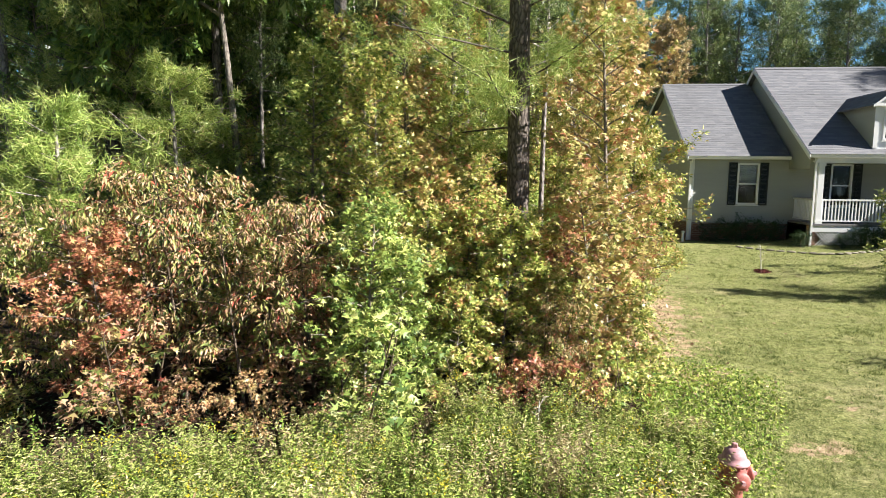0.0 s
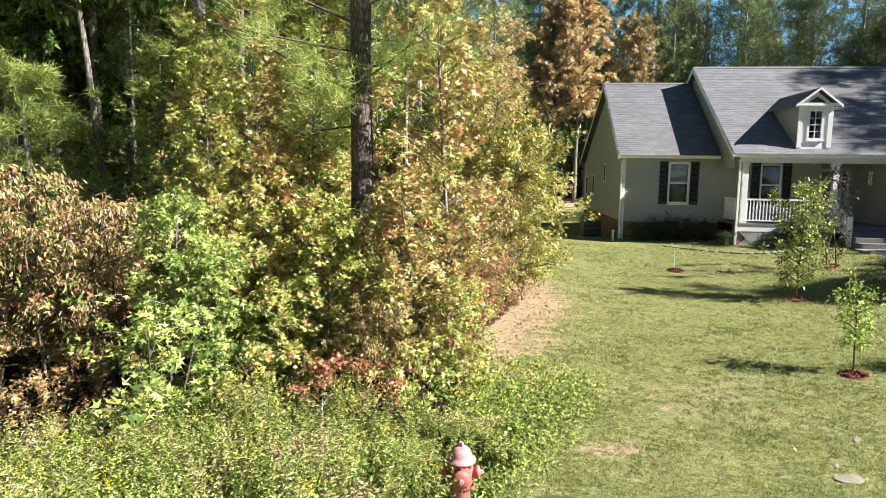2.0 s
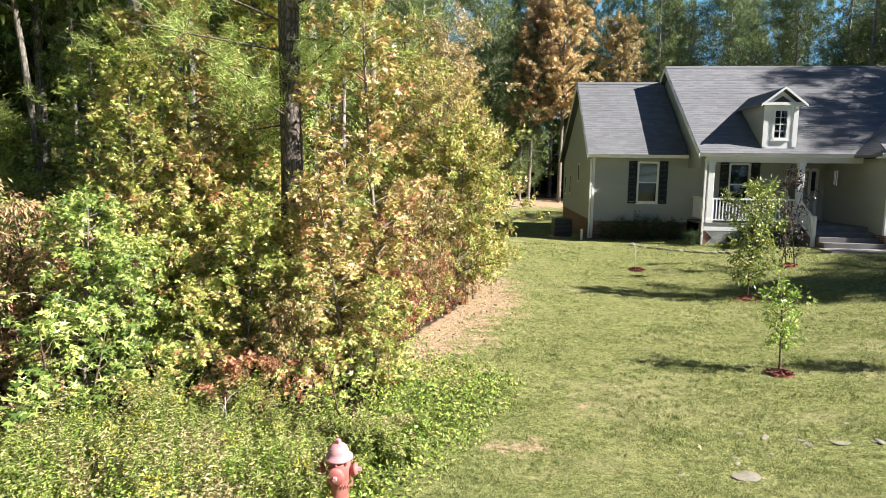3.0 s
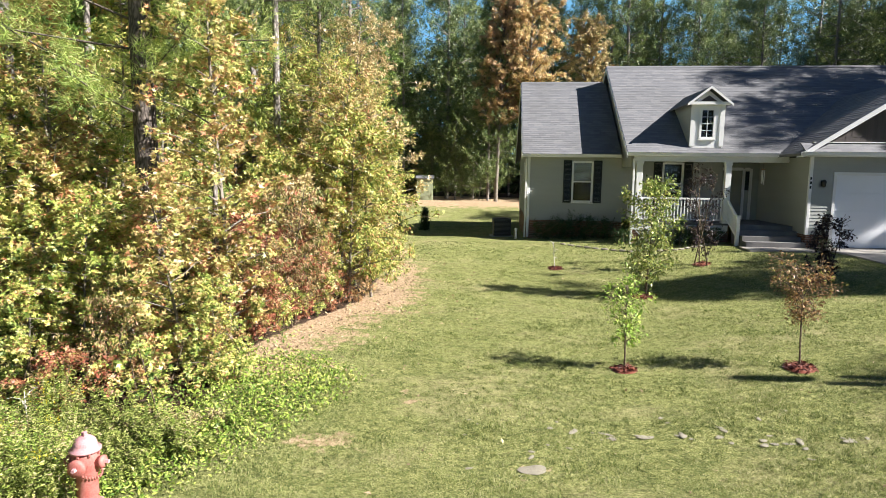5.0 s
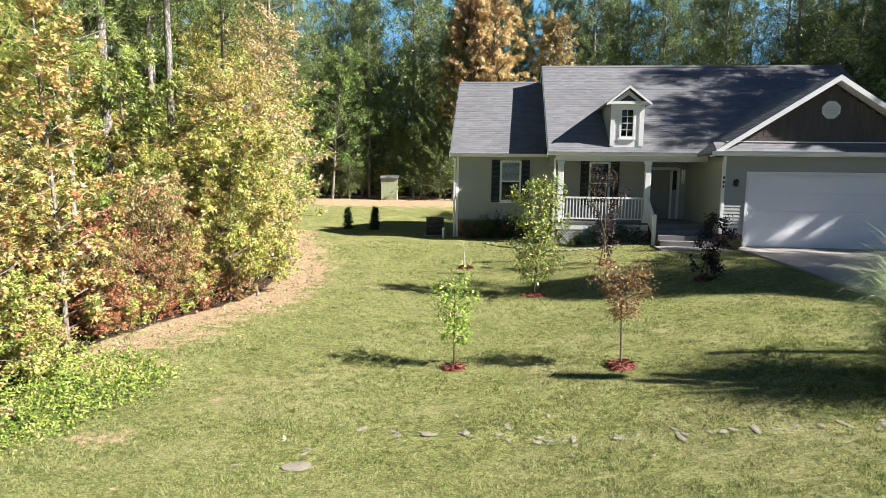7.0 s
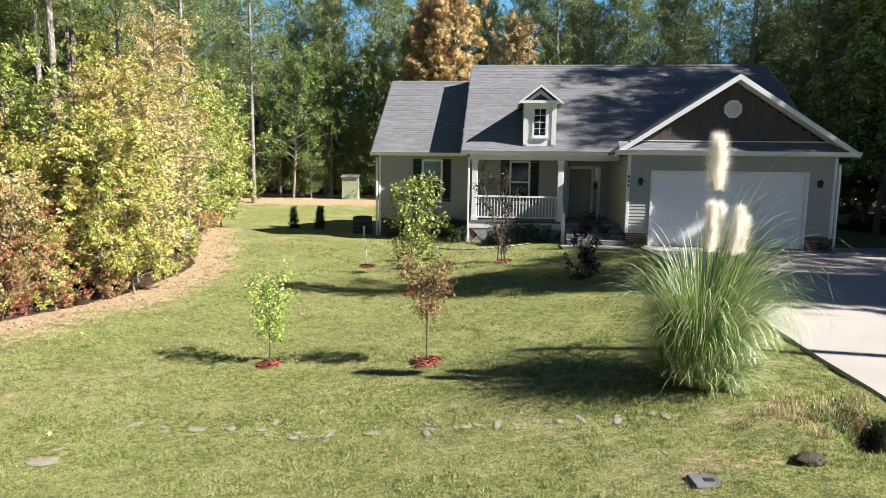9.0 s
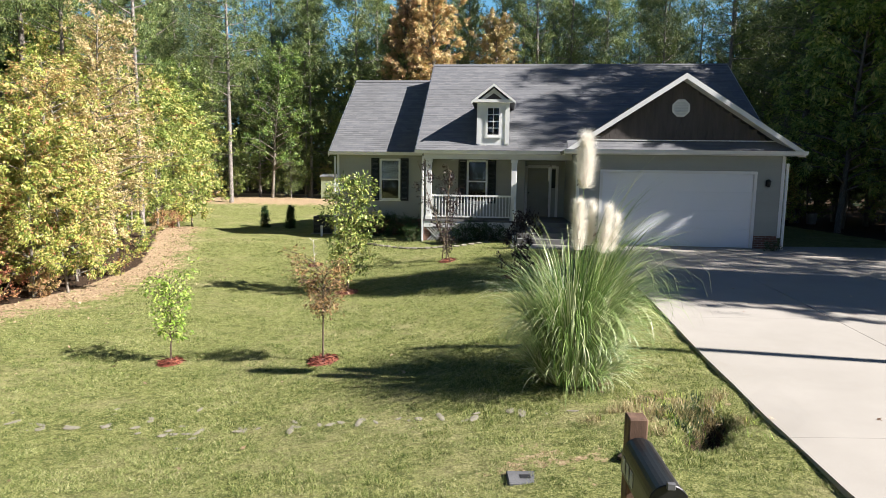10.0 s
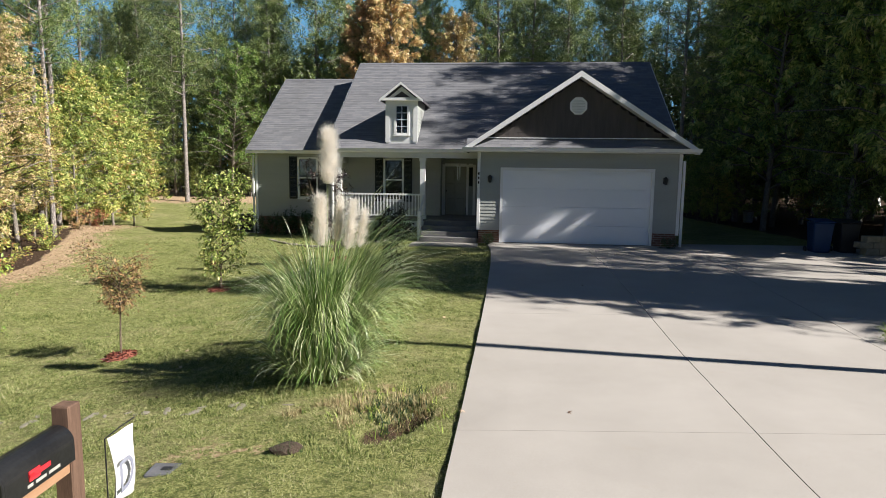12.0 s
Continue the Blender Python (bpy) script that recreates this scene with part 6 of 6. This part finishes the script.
i = np.arange(seg - 1)[None] * 2 + (np.arange(n) * seg * 2)[:, None]
f = np.concatenate([np.stack([i, i + 1, i + 3], -1).reshape(-1, 3), np.stack([i, i + 3, i + 2], -1).reshape(-1, 3)])
part("blades", arrays("blades", v.reshape(-1, 3), f, [M["pampas"]]), None, clump, "arching green grass blades")["kind"] = "stuff"
n = 260
az = rng.uniform(0, 6.28, n); l = rng.uniform(0.3, 0.8, n); rr = rng.uniform(0.15, 0.42, n)
a = np.stack([rr * np.cos(az), rr * np.sin(az), np.zeros(n)], 1)
c = a + np.stack([np.cos(az) * l * 0.5, np.sin(az) * l * 0.5, l * rng.uniform(0.1, 0.6, n)], 1)
s = np.stack([-np.sin(az), np.cos(az), np.zeros(n)], 1) * 0.008
part("dry_skirt", arrays("dry_skirt", np.stack([a - s, a + s, c], 1).reshape(-1, 3), np.arange(n * 3).reshape(-1, 3), [M["litter"]]), None, clump, "dry straw-coloured lower blades")["kind"] = "stuff"
for tipx, tipy, tipz, long_, wide_ in ((0.12, 0.05, 3.22, 0.66, 0.088), (0.03, -0.10, 2.38, 0.62, 0.062), (0.25, 0.12, 2.36, 0.56, 0.042), (0.44, 0.0, 2.32, 0.62, 0.048), (0.58, 0.10, 2.20, 0.48, 0.034)):
    tip = Vector((tipx, tipy, tipz))
    root = Vector((tipx * 0.4, tipy * 0.4, 0.1))
    line = np.array([root.lerp(tip, k / 7) for k in range(8)])
    st = part("plume_stalk", arrays("plume_stalk", *tube(line, np.linspace(0.008, 0.003, 8), 5), [M["pampas"]], smooth=True), None, clump)
    m = int(70000 * wide_)
    u = rng.uniform(0, 1, m)
    axis = np.array((tip - root).normalized())
    cen = np.array(tip) - axis[None] * (long_ * (1 - u))[:, None]
    ang = rng.uniform(0, 6.28, m)
    shag = 1 + 0.30 * np.sin(ang * 2 + u * 9 + tipz * 5) + 0.32 * np.sin(ang * 3 + u * 23) + rng.normal(0, 0.22, m)
    fat = 0.72 * wide_ * np.interp(u, [0, 0.10, 0.35, 0.75, 1], [0.45, 0.9, 1.0, 0.72, 0.22]) * shag
    rad = fat * np.sqrt(rng.uniform(0, 1, m))
    dirs = np.stack([np.cos(ang), np.sin(ang), np.full(m, 0.2)], 1)
    at = cen + dirs * [1, 1, 0] * rad[:, None]
    pv, pf = leaves(rng, at, dirs * 0.8 + axis[None] * 1.4 + [[0.25, 0, 0]], 0.10 + 0.5 * wide_, FEATHER, 0.0, 0.42)
    core_u = np.linspace(0, 1, 14)
    core = tube(np.array(tip)[None] - axis[None] * (long_ * (1 - core_u))[:, None], wide_ * np.interp(core_u, [0, 0.10, 0.35, 0.75, 1], [0.1, 0.3, 0.32, 0.2, 0.03]) * (1 + 0.15 * np.sin(core_u * 40)), 12)
    pv, pf = joined([(pv, pf), core])
    part("plume", arrays("plume", pv, pf, [M["plume"]]), None, clump, "feathery cream plume")

# hydrant
hx, hy = 2.94, 5.83
hz = -0.44 - 0.80
hyd = empty("fire_hydrant", (hx, hy, hz), "faded red fire hydrant with chalky pink bonnet in weeds", "hydrant")
part("barrel", Mesh().lathe([(0.16, -0.15), (0.16, 0.03), (0.115, 0.05), (0.105, 0.10), (0.10, 0.36), (0.115, 0.38), (0.115, 0.41), (0.125, 0.43), (0.128, 0.58), (0.118, 0.62)], sides=24), M["hydrant"], hyd, smooth=True)
part("flange", Mesh().lathe([(0.165, 0.0), (0.168, 0.012), (0.165, 0.035), (0.14, 0.04)], sides=24), M["bonnet"], hyd, smooth=True)
bon = part("bonnet", Mesh().lathe([(0.120, 0.615), (0.150, 0.62), (0.150, 0.640), (0.118, 0.648), (0.112, 0.69), (0.095, 0.735), (0.06, 0.765), (0.03, 0.775)], sides=24), M["bonnet"], hyd, "chalky pink domed bonnet", smooth=True)
part("operating_nut", Mesh().lathe([(0.032, 0.77), (0.030, 0.812), (0.02, 0.818)], sides=5), M["bonnet"], bon)
for turn, r, name in ((-90, 0.075, "pumper_cap"), (0, 0.055, "hose_cap"), (180, 0.055, "hose_cap")):
    mm = pose(0, 0, 0.50, 0, 0, turn) @ pose(0, 0, 0, 0, 90, 0)
    cap = part(name, Mesh().lathe([(r, 0.10), (r, 0.15), (r * 1.2, 0.155), (r * 1.2, 0.185), (r * 0.8, 0.195), (r * 0.55, 0.20)], sides=18, m=mm), M["hydrant"], hyd, smooth=True)
    part("cap_nut", Mesh().lathe([(0.026, 0.198), (0.022, 0.235)], sides=5, m=mm), M["bonnet"], cap)
for k in range(8):
    t = k * math.pi / 4
    part("bolt", Mesh().lathe([(0.014, 0.59), (0.014, 0.616)], (0.135 * math.cos(t), 0.135 * math.sin(t), 0), 6), M["hydrant"], hyd)
chain = Mesh()
for k in range(14):
    t = -1.3 + k * 0.2
    chain.lathe([(0.008, -0.012), (0.010, 0), (0.008, 0.012)], (0.14 * math.cos(t), 0.14 * math.sin(t), 0.40 - 0.05 * math.sin(k / 13 * math.pi)), 6)
part("chain", chain, M["hydrant"], hyd)

# mailbox
mx, my = 15.50, 3.17
mz = float(G(mx, my))
mail = empty("mailbox", (mx, my, mz), "black metal mailbox on a brown wooden post", "mailbox")
mail.rotation_euler = (0, 0, radians(-3))
top = 0.875 - mz
part("post", Mesh().box(-0.055, 0.055, -0.065, 0.045, -0.3, top), M["post_wood"], mail, bevel=0.008)
part("arm", Mesh().box(-0.045, 0.045, -0.66, -0.066, top - 0.40, top - 0.31), M["new_wood"], mail, "tan lumber support arm", bevel=0.006)
part("brace", Mesh().slab([(-0.04, -0.066, top - 0.80), (0.04, -0.066, top - 0.80), (0.04, -0.46, top - 0.402), (-0.04, -0.46, top - 0.402)], (0, -0.09, -0.02)), M["new_wood"], mail, "tan lumber brace", bevel=0.006)
sec = [(-0.095, 0.0), (0.095, 0.0), (0.095, 0.115)] + [(0.095 * math.cos(t), 0.115 + 0.095 * math.sin(t)) for t in np.linspace(0.2, math.pi - 0.2, 13)] + [(-0.095, 0.115)]


def arch(scale, y0, y1, z0):
    pts = [(x * scale, z * scale + z0) for x, z in sec]
    k = len(pts)
    return Mesh().add([(x, y0, z) for x, z in pts] + [(x, y1, z) for x, z in pts], [tuple(range(k)), tuple(reversed(range(k, 2 * k)))] + [((i + 1) % k, i, k + i, k + (i + 1) % k) for i in range(k)])


bz = top - 0.308
box_ = part("box", arch(1.0, -0.62, -0.085, bz), M["black_metal"], mail, "arched black metal box", bevel=0.004)
part("box_door", arch(1.05, -0.64, -0.622, bz - 0.004), M["black_metal"], box_, bevel=0.004)
part("latch", Mesh().box(-0.02, 0.02, -0.665, -0.642, bz + 0.20, bz + 0.235), M["grey_plastic"], box_, bevel=0.003)
flag = part("signal_flag", Mesh().box(0.097, 0.103, -0.46, -0.30, bz + 0.075, bz + 0.10).box(0.097, 0.103, -0.46, -0.38, bz + 0.06, bz + 0.115), M["flag_red"], box_, "red plastic signal flag, lowered")
for k, (y0, y1) in enumerate(((-0.47, -0.43), (-0.41, -0.33), (-0.31, -0.22))):
    part("lettering", Mesh().box(0.0955, 0.0975, y0, y1, bz + 0.028, bz + 0.045), M["bar"], box_)
for y0 in (-0.13, -0.21, -0.29):
    part("digit_plate", Mesh().box(-0.0985, -0.0955, y0 - 0.055, y0, bz + 0.03, bz + 0.115), M["bar"], box_)

# garden flag on a thin stand
gz = float(G(15.65, 3.46))
gflag = empty("garden_flag", (15.65, 3.46, gz), "white garden flag with a grey letter on a thin stand", "flag")
gflag.rotation_euler = (0, 0, radians(88))
ft = 0.58 - gz
part("stand", arrays("stand", *joined([tube(np.array([(-0.17, 0, -0.2), (-0.17, 0, ft * 0.5), (-0.17, 0, ft + 0.02)]), [0.005] * 3, 6), tube(np.array([(-0.17, 0, ft + 0.02), (0, 0, ft + 0.025), (0.17, 0, ft + 0.02)]), [0.004] * 3, 6)]), [M["black_metal"]], smooth=True), None, gflag, "thin black metal stand")
vs, fs, nu, nv = [], [], 9, 12
for i_ in range(nv):
    for j_ in range(nu):
        u, w = j_ / (nu - 1) - 0.5, i_ / (nv - 1)
        vs.append((u * 0.31, 0.03 * math.sin(u * 5 + w * 3) * (0.3 + w) + 0.10 * w * u, ft - 0.46 * w - 0.03 * u))
fs = [(i_ * nu + j_, i_ * nu + j_ + 1, (i_ + 1) * nu + j_ + 1, (i_ + 1) * nu + j_) for i_ in range(nv - 1) for j_ in range(nu - 1)]
cl = Mesh().add(vs, fs).mesh("cloth", M["cloth"], True)
cloth = new("cloth", cl)
cloth.parent = gflag
so = cloth.modifiers.new("thickness", "SOLIDIFY"); so.thickness = 0.004
cu = bpy.data.curves.new("letter", "FONT")
cu.body, cu.size, cu.extrude, cu.align_x = "D", 0.30, 0.002, "CENTER"
tmp = bpy.data.objects.new("letter", cu)
me = bpy.data.meshes.new_from_object(tmp)
bpy.data.objects.remove(tmp)
me.materials.append(M["print"])
letter = part("letter", me, None, cloth, "grey printed letter")
letter.matrix_basis = pose(0, -0.03, ft - 0.38, 90, 0, 6)

# lid of the water meter, bare patch, rocks along the ditch
lid = tagged(new("meter_lid", bevelled(Mesh().box(-0.17, 0.17, -0.12, 0.12, -0.06, 0.012).mesh("meter_lid", M["grey_plastic"]), 0.012)), "worn dark grey utility lid set in bare soil", "utility lid")
lid.matrix_world = Matrix.Translation((15.16, 5.13, float(G(15.16, 5.13))))
part("cover_plate", Mesh().box(-0.05, 0.05, -0.035, 0.035, 0.0125, 0.018), M["dark_plastic"], lid, bevel=0.004)


def rock(seed):
    bm = bmesh.new()
    bmesh.ops.create_icosphere(bm, subdivisions=2, radius=1)
    for vv in bm.verts:
        vv.co *= 1 + 0.45 * noise.noise(vv.co * 1.3 + Vector((seed * 3.1, seed, 0)))
        vv.co.z *= 0.45
    me = bpy.data.meshes.new("rock")
    bm.to_mesh(me); bm.free()
    me.materials.append(M["rock"])
    return me


rocks = [rock(k) for k in range(4)]
rng = random.Random(31)
for k in range(64):
    if k < 44:
        x = 8.4 + 7.6 * k / 44 + rng.uniform(-0.3, 0.3)
        y = float(np.interp(x, [8, 10, 13, 16], [7.95, 7.55, 7.1, 6.6])) + rng.gauss(0, 0.08)
    else:
        x, y = rng.uniform(6.5, 12), rng.uniform(6.9, 8.4)
    ob = tagged(new("rock", rocks[k % 4]), "small pale rock half sunk in the lawn", "rock", "rocks along the ditch")
    s = rng.uniform(0.018, 0.05) if k < 44 else rng.uniform(0.012, 0.03)
    ob.matrix_world = pose(x, y, float(G(x, y)) + s * 0.10, 0, 0, rng.uniform(0, 360)) @ Matrix.Diagonal((s * rng.uniform(1, 3.4), s, s * 0.45, 1))
slab_stone = tagged(new("flat_stone", rocks[1]), "flat pale stone lying bare in the lawn", "stone")
slab_stone.matrix_world = pose(7.74, 7.02, float(G(7.74, 7.02)) - 0.003, 0, 0, 12) @ Matrix.Diagonal((0.21, 0.12, 0.035, 1))
CLOD = (16.22, 5.35)
clod = tagged(new("dirt_mound", rock(9)), "small dark mound of crumbly soil in the grass", "soil mound")
clod.data.materials.clear()
clod.data.materials.append(M["clod"])
clod.matrix_world = pose(CLOD[0], CLOD[1], float(G(*CLOD)) + 0.01, 0, 0, 20) @ Matrix.Diagonal((0.17, 0.11, 0.15, 1))
# rank grass in the ditch beside the driveway
rng = np.random.default_rng(8)
for mat, n, hgt, wide, name, label in (("weed_green", 350, 0.10, 0.006, "ditch_grass", "short rank grass round the gully beside the driveway"), ("dry", 2200, 0.11, 0.0045, "dry_ditch_grass", "matted dry grass in the ditch"), ("shaded_leaf", 900, 0.10, 0.008, "ditch_weeds", "weeds in the ditch hollow, coloured dark as in shade")):
    spots = rng.integers(0, 26, n)
    sx, sy = rng.normal(17.0, 0.42, 26), rng.normal(6.45, 0.30, 26)
    # these tufts are coloured near black for the shade in the hollow
    if mat == "shaded_leaf":
        sx, sy = rng.normal(17.15, 0.22, 26), rng.normal(6.40, 0.20, 26)
        sx[:3], sy[:3] = CLOD
    cxx, cyy = sx[spots] + rng.normal(0, 0.06, n), sy[spots] + rng.normal(0, 0.06, n)
    ok = cxx < drive_left(cyy) - 0.05
    cxx, cyy = cxx[ok], cyy[ok]
    z0 = G(cxx, cyy); a = rng.uniform(0, 6.28, len(cxx)); l = rng.uniform(0.4, 1.2, len(cxx)) * hgt; le = rng.uniform(0.2, 1.2, len(cxx))
    v = np.stack([np.stack([cxx - wide * np.sin(a), cyy + wide * np.cos(a), z0], 1), np.stack([cxx + wide * np.sin(a), cyy - wide * np.cos(a), z0], 1), np.stack([cxx + l * le * np.cos(a), cyy + l * le * np.sin(a), z0 + l * (1.2 - 0.6 * le)], 1)], 1)
    tagged(new(name, arrays(name, v.reshape(-1, 3), np.arange(len(cxx) * 3).reshape(-1, 3), [M[mat]])), label, "grass", kind="stuff")

# beside the house
ac = empty("air_conditioner", (9.2, 26.5, float(G(9.2, 26.5))), "dark metal air conditioning unit beside the wall", "air conditioner")
part("cabinet", Mesh().box(-0.38, 0.38, -0.38, 0.38, 0.06, 0.80), M["hvac"], ac, bevel=0.02)
part("pad", Mesh().box(-0.48, 0.48, -0.48, 0.48, -0.15, 0.058), M["concrete"], ac)
part("fan_grille", Mesh().lathe([(0.30, 0.801), (0.30, 0.825), (0.27, 0.83), (0.05, 0.84)], sides=20), M["black_metal"], ac)
for k in range(12):
    part("slat", Mesh().box(-0.36, 0.36, -0.388, -0.381, 0.12 + k * 0.055, 0.15 + k * 0.055), M["black_metal"], ac)
pp = empty("cleanout_pipe", (9.55, 24.2, float(G(9.55, 24.2))), "white plastic cleanout pipe with cap", "pipe")
part("riser", Mesh().lathe([(0.045, -0.2), (0.045, 0.38)], sides=12), M["white"], pp, smooth=True)
part("cap", Mesh().lathe([(0.058, 0.36), (0.058, 0.42), (0.03, 0.43)], sides=12), M["white"], pp, smooth=True)


def bin_of(x, y, s, mat, label):
    z = float(G(x, y))
    o = empty("wheelie_bin", (x, y, z), label, "bin", "bins beside the driveway")
    w, d, h = 0.29 * s, 0.33 * s, 1.0 * s
    sh = Mesh().add([(-w * 0.8, -d * 0.75, 0.05), (w * 0.8, -d * 0.75, 0.05), (w * 0.8, d * 0.85, 0.05), (-w * 0.8, d * 0.85, 0.05), (-w, -d, h), (w, -d, h), (w, d, h), (-w, d, h)], [(3, 2, 1, 0), (4, 5, 6, 7), (0, 1, 5, 4), (1, 2, 6, 5), (2, 3, 7, 6), (3, 0, 4, 7)])
    part("body", sh, M[mat], o, bevel=0.03)
    part("lid", Mesh().slab([(-w - 0.02, -d - 0.03, h + 0.003), (w + 0.02, -d - 0.03, h + 0.003), (w + 0.02, d + 0.04, h + 0.06), (-w - 0.02, d + 0.04, h + 0.06)], (0, 0, 0.04)), M[mat], o, bevel=0.015)
    for sx in (-1, 1):
        part("wheel", Mesh().lathe([(0.10, -0.025), (0.11, 0), (0.10, 0.025)], (sx * (w + 0.005), d * 0.9, 0.10), 16, pose(0, 0, 0, 0, 90, 0)), M["dark_plastic"], o)
    part("handle", Mesh().box(-w, w, d + 0.045, d + 0.075, h - 0.03, h), M[mat], o)
    o.rotation_euler = (0, 0, radians(-12))


bin_of(29.7, 18.9, 1.0, "blue_plastic", "blue plastic wheelie bin beside the driveway")
bin_of(30.6, 19.0, 1.0, "dark_plastic", "black plastic wheelie bin beside the driveway")
tubs = empty("storage_tub", (34.0, 32.0, float(G(34.0, 32.0))), "white plastic tub under dark trees", "tub")
part("body", Mesh().lathe([(0.22, 0.0), (0.27, 0.55), (0.29, 0.56), (0.29, 0.60), (0.25, 0.60)], sides=18), M["white"], tubs, smooth=True)
part("lid", Mesh().lathe([(0.30, 0.601), (0.30, 0.63), (0.1, 0.65)], sides=18), M["dark_plastic"], tubs)
# small shed at the end of the back yard
sz = float(G(5.2, 50.2))
shed_ = empty("garden_shed", (5.2, 50.2, sz), "small pale green board shed under trees", "shed")
part("wall", Mesh().box(-0.65, 0.65, -0.5, 0.5, -0.2, 1.75), M["shed"], shed_)
for k in range(8):
    part("board", Mesh().box(-0.65 + k * 0.1625 + 0.006, -0.65 + (k + 1) * 0.1625 - 0.006, -0.525, -0.501, -0.1, 1.74), M["shed"], shed_)
part("roof", Mesh().slab([(-0.75, -0.65, 1.74), (0.75, -0.65, 1.74), (0.75, 0.6, 1.95), (-0.75, 0.6, 1.95)], (0, 0, 0.06)), M["shingle"], shed_)
# unseen pole by the road, added and leaned so its shadow crosses the driveway
ux, uy = 27.6, 6.90
pole = empty("utility_pole", (ux, uy, float(G(ux, uy))), "unseen leaning wooden pole, added to cast the shadow line across the driveway", "utility pole")
part("pole_shaft", arrays("pole_shaft", *tube(np.array([(0, 0.085, -0.5), (0, -0.68, 4), (0, -1.73, 10.2)]), [0.11, 0.10, 0.085], 14), [M["pole"]], smooth=True), None, pole)

# block wall by the bins, bush at the edge of the driveway, edging of the planting bed
bw = empty("block_wall", (31.9, 18.25, float(G(31.9, 18.25))), "low dark block retaining wall beside the bins", "retaining wall")
for row in range(4):
    for k in range(7):
        x0 = -1.45 + k * 0.42 + 0.21 * (row % 2)
        part("block", Mesh().box(x0 + 0.004, x0 + 0.414, -0.15 - 0.01 * (k % 2), 0.15, -0.1 + row * 0.19, 0.085 + row * 0.19), M["rock"], bw, bevel=0.012)
drive_bush = recoloured(shrub, "driveway_bush", "weed_green", "small olive green bush at the edge of the concrete")
put(drive_bush, 24.88, 9.05, 20, 0.42)
bed = np.array([(11.2, 22.9), (12.1, 21.9), (13.05, 21.1), (13.9, 20.75), (14.8, 20.8), (15.8, 21.3), (16.85, 22.2)])
rng = random.Random(4)
for k in range(22):
    q = k / 22 * 6
    x, y = np.interp(q, range(7), bed[:, 0]), np.interp(q, range(7), bed[:, 1])
    dx, dy = np.interp(q + 0.2, range(7), bed[:, 0]) - x, np.interp(q + 0.2, range(7), bed[:, 1]) - y
    ob = tagged(new("edging_stone", rocks[k % 4]), "pale edging stone round the planting bed", "edging stone", "edging of the planting bed")
    ob.matrix_world = pose(float(x), float(y), float(G(x, y)) + 0.02, 0, 0, math.degrees(math.atan2(dy, dx)) + rng.uniform(-8, 8)) @ Matrix.Diagonal((0.15, 0.075, 0.10 * rng.uniform(0.8, 1.2), 1))
# number plate bars on the garage corner, chimes under the porch eave
for k in range(3):
    hpart("number_bar", Mesh().box(18.935, 18.985, 20.440, 20.459, 2.22 - k * 0.15, 2.31 - k * 0.15), M["shutter"])
chime = empty("wind_chime", (*by_house(18.15, 22.3), 2.58), "small pale wind chime hanging under the porch eave", "wind chime")
part("top_disc", Mesh().lathe([(0.01, 0.0), (0.07, -0.005), (0.07, -0.02), (0.01, -0.022)], sides=14), M["new_wood"], chime)
part("cord", Mesh().box(-0.003, 0.003, -0.003, 0.003, -0.005, 0.22), M["black_metal"], chime)
for k in range(5):
    ax, ay = 0.05 * math.cos(k * 1.2566), 0.05 * math.sin(k * 1.2566)
    part("chime_tube", Mesh().lathe([(0.011, -0.45 - 0.03 * k), (0.011, -0.05)], (ax, ay, 0), 8), M["white"], chime)
# few dry leaves on the concrete
dx_, dy_ = RNG.uniform(19, 27, 22), RNG.uniform(6, 18, 22)
v, f = leaves(np.random.default_rng(9), np.stack([dx_, dy_, G(dx_, dy_) + 0.052], 1), RNG.normal(0, 1, (22, 3)) * [1, 1, 0.1], 0.075, LOBED, 0.0, 0.1)
tagged(new("driveway_leaves", arrays("driveway_leaves", v, f, [M["litter"]])), "dry brown leaves scattered on the driveway", "leaf litter", kind="stuff")
put(bare, 1.2, 7.5, 200, 0.85)
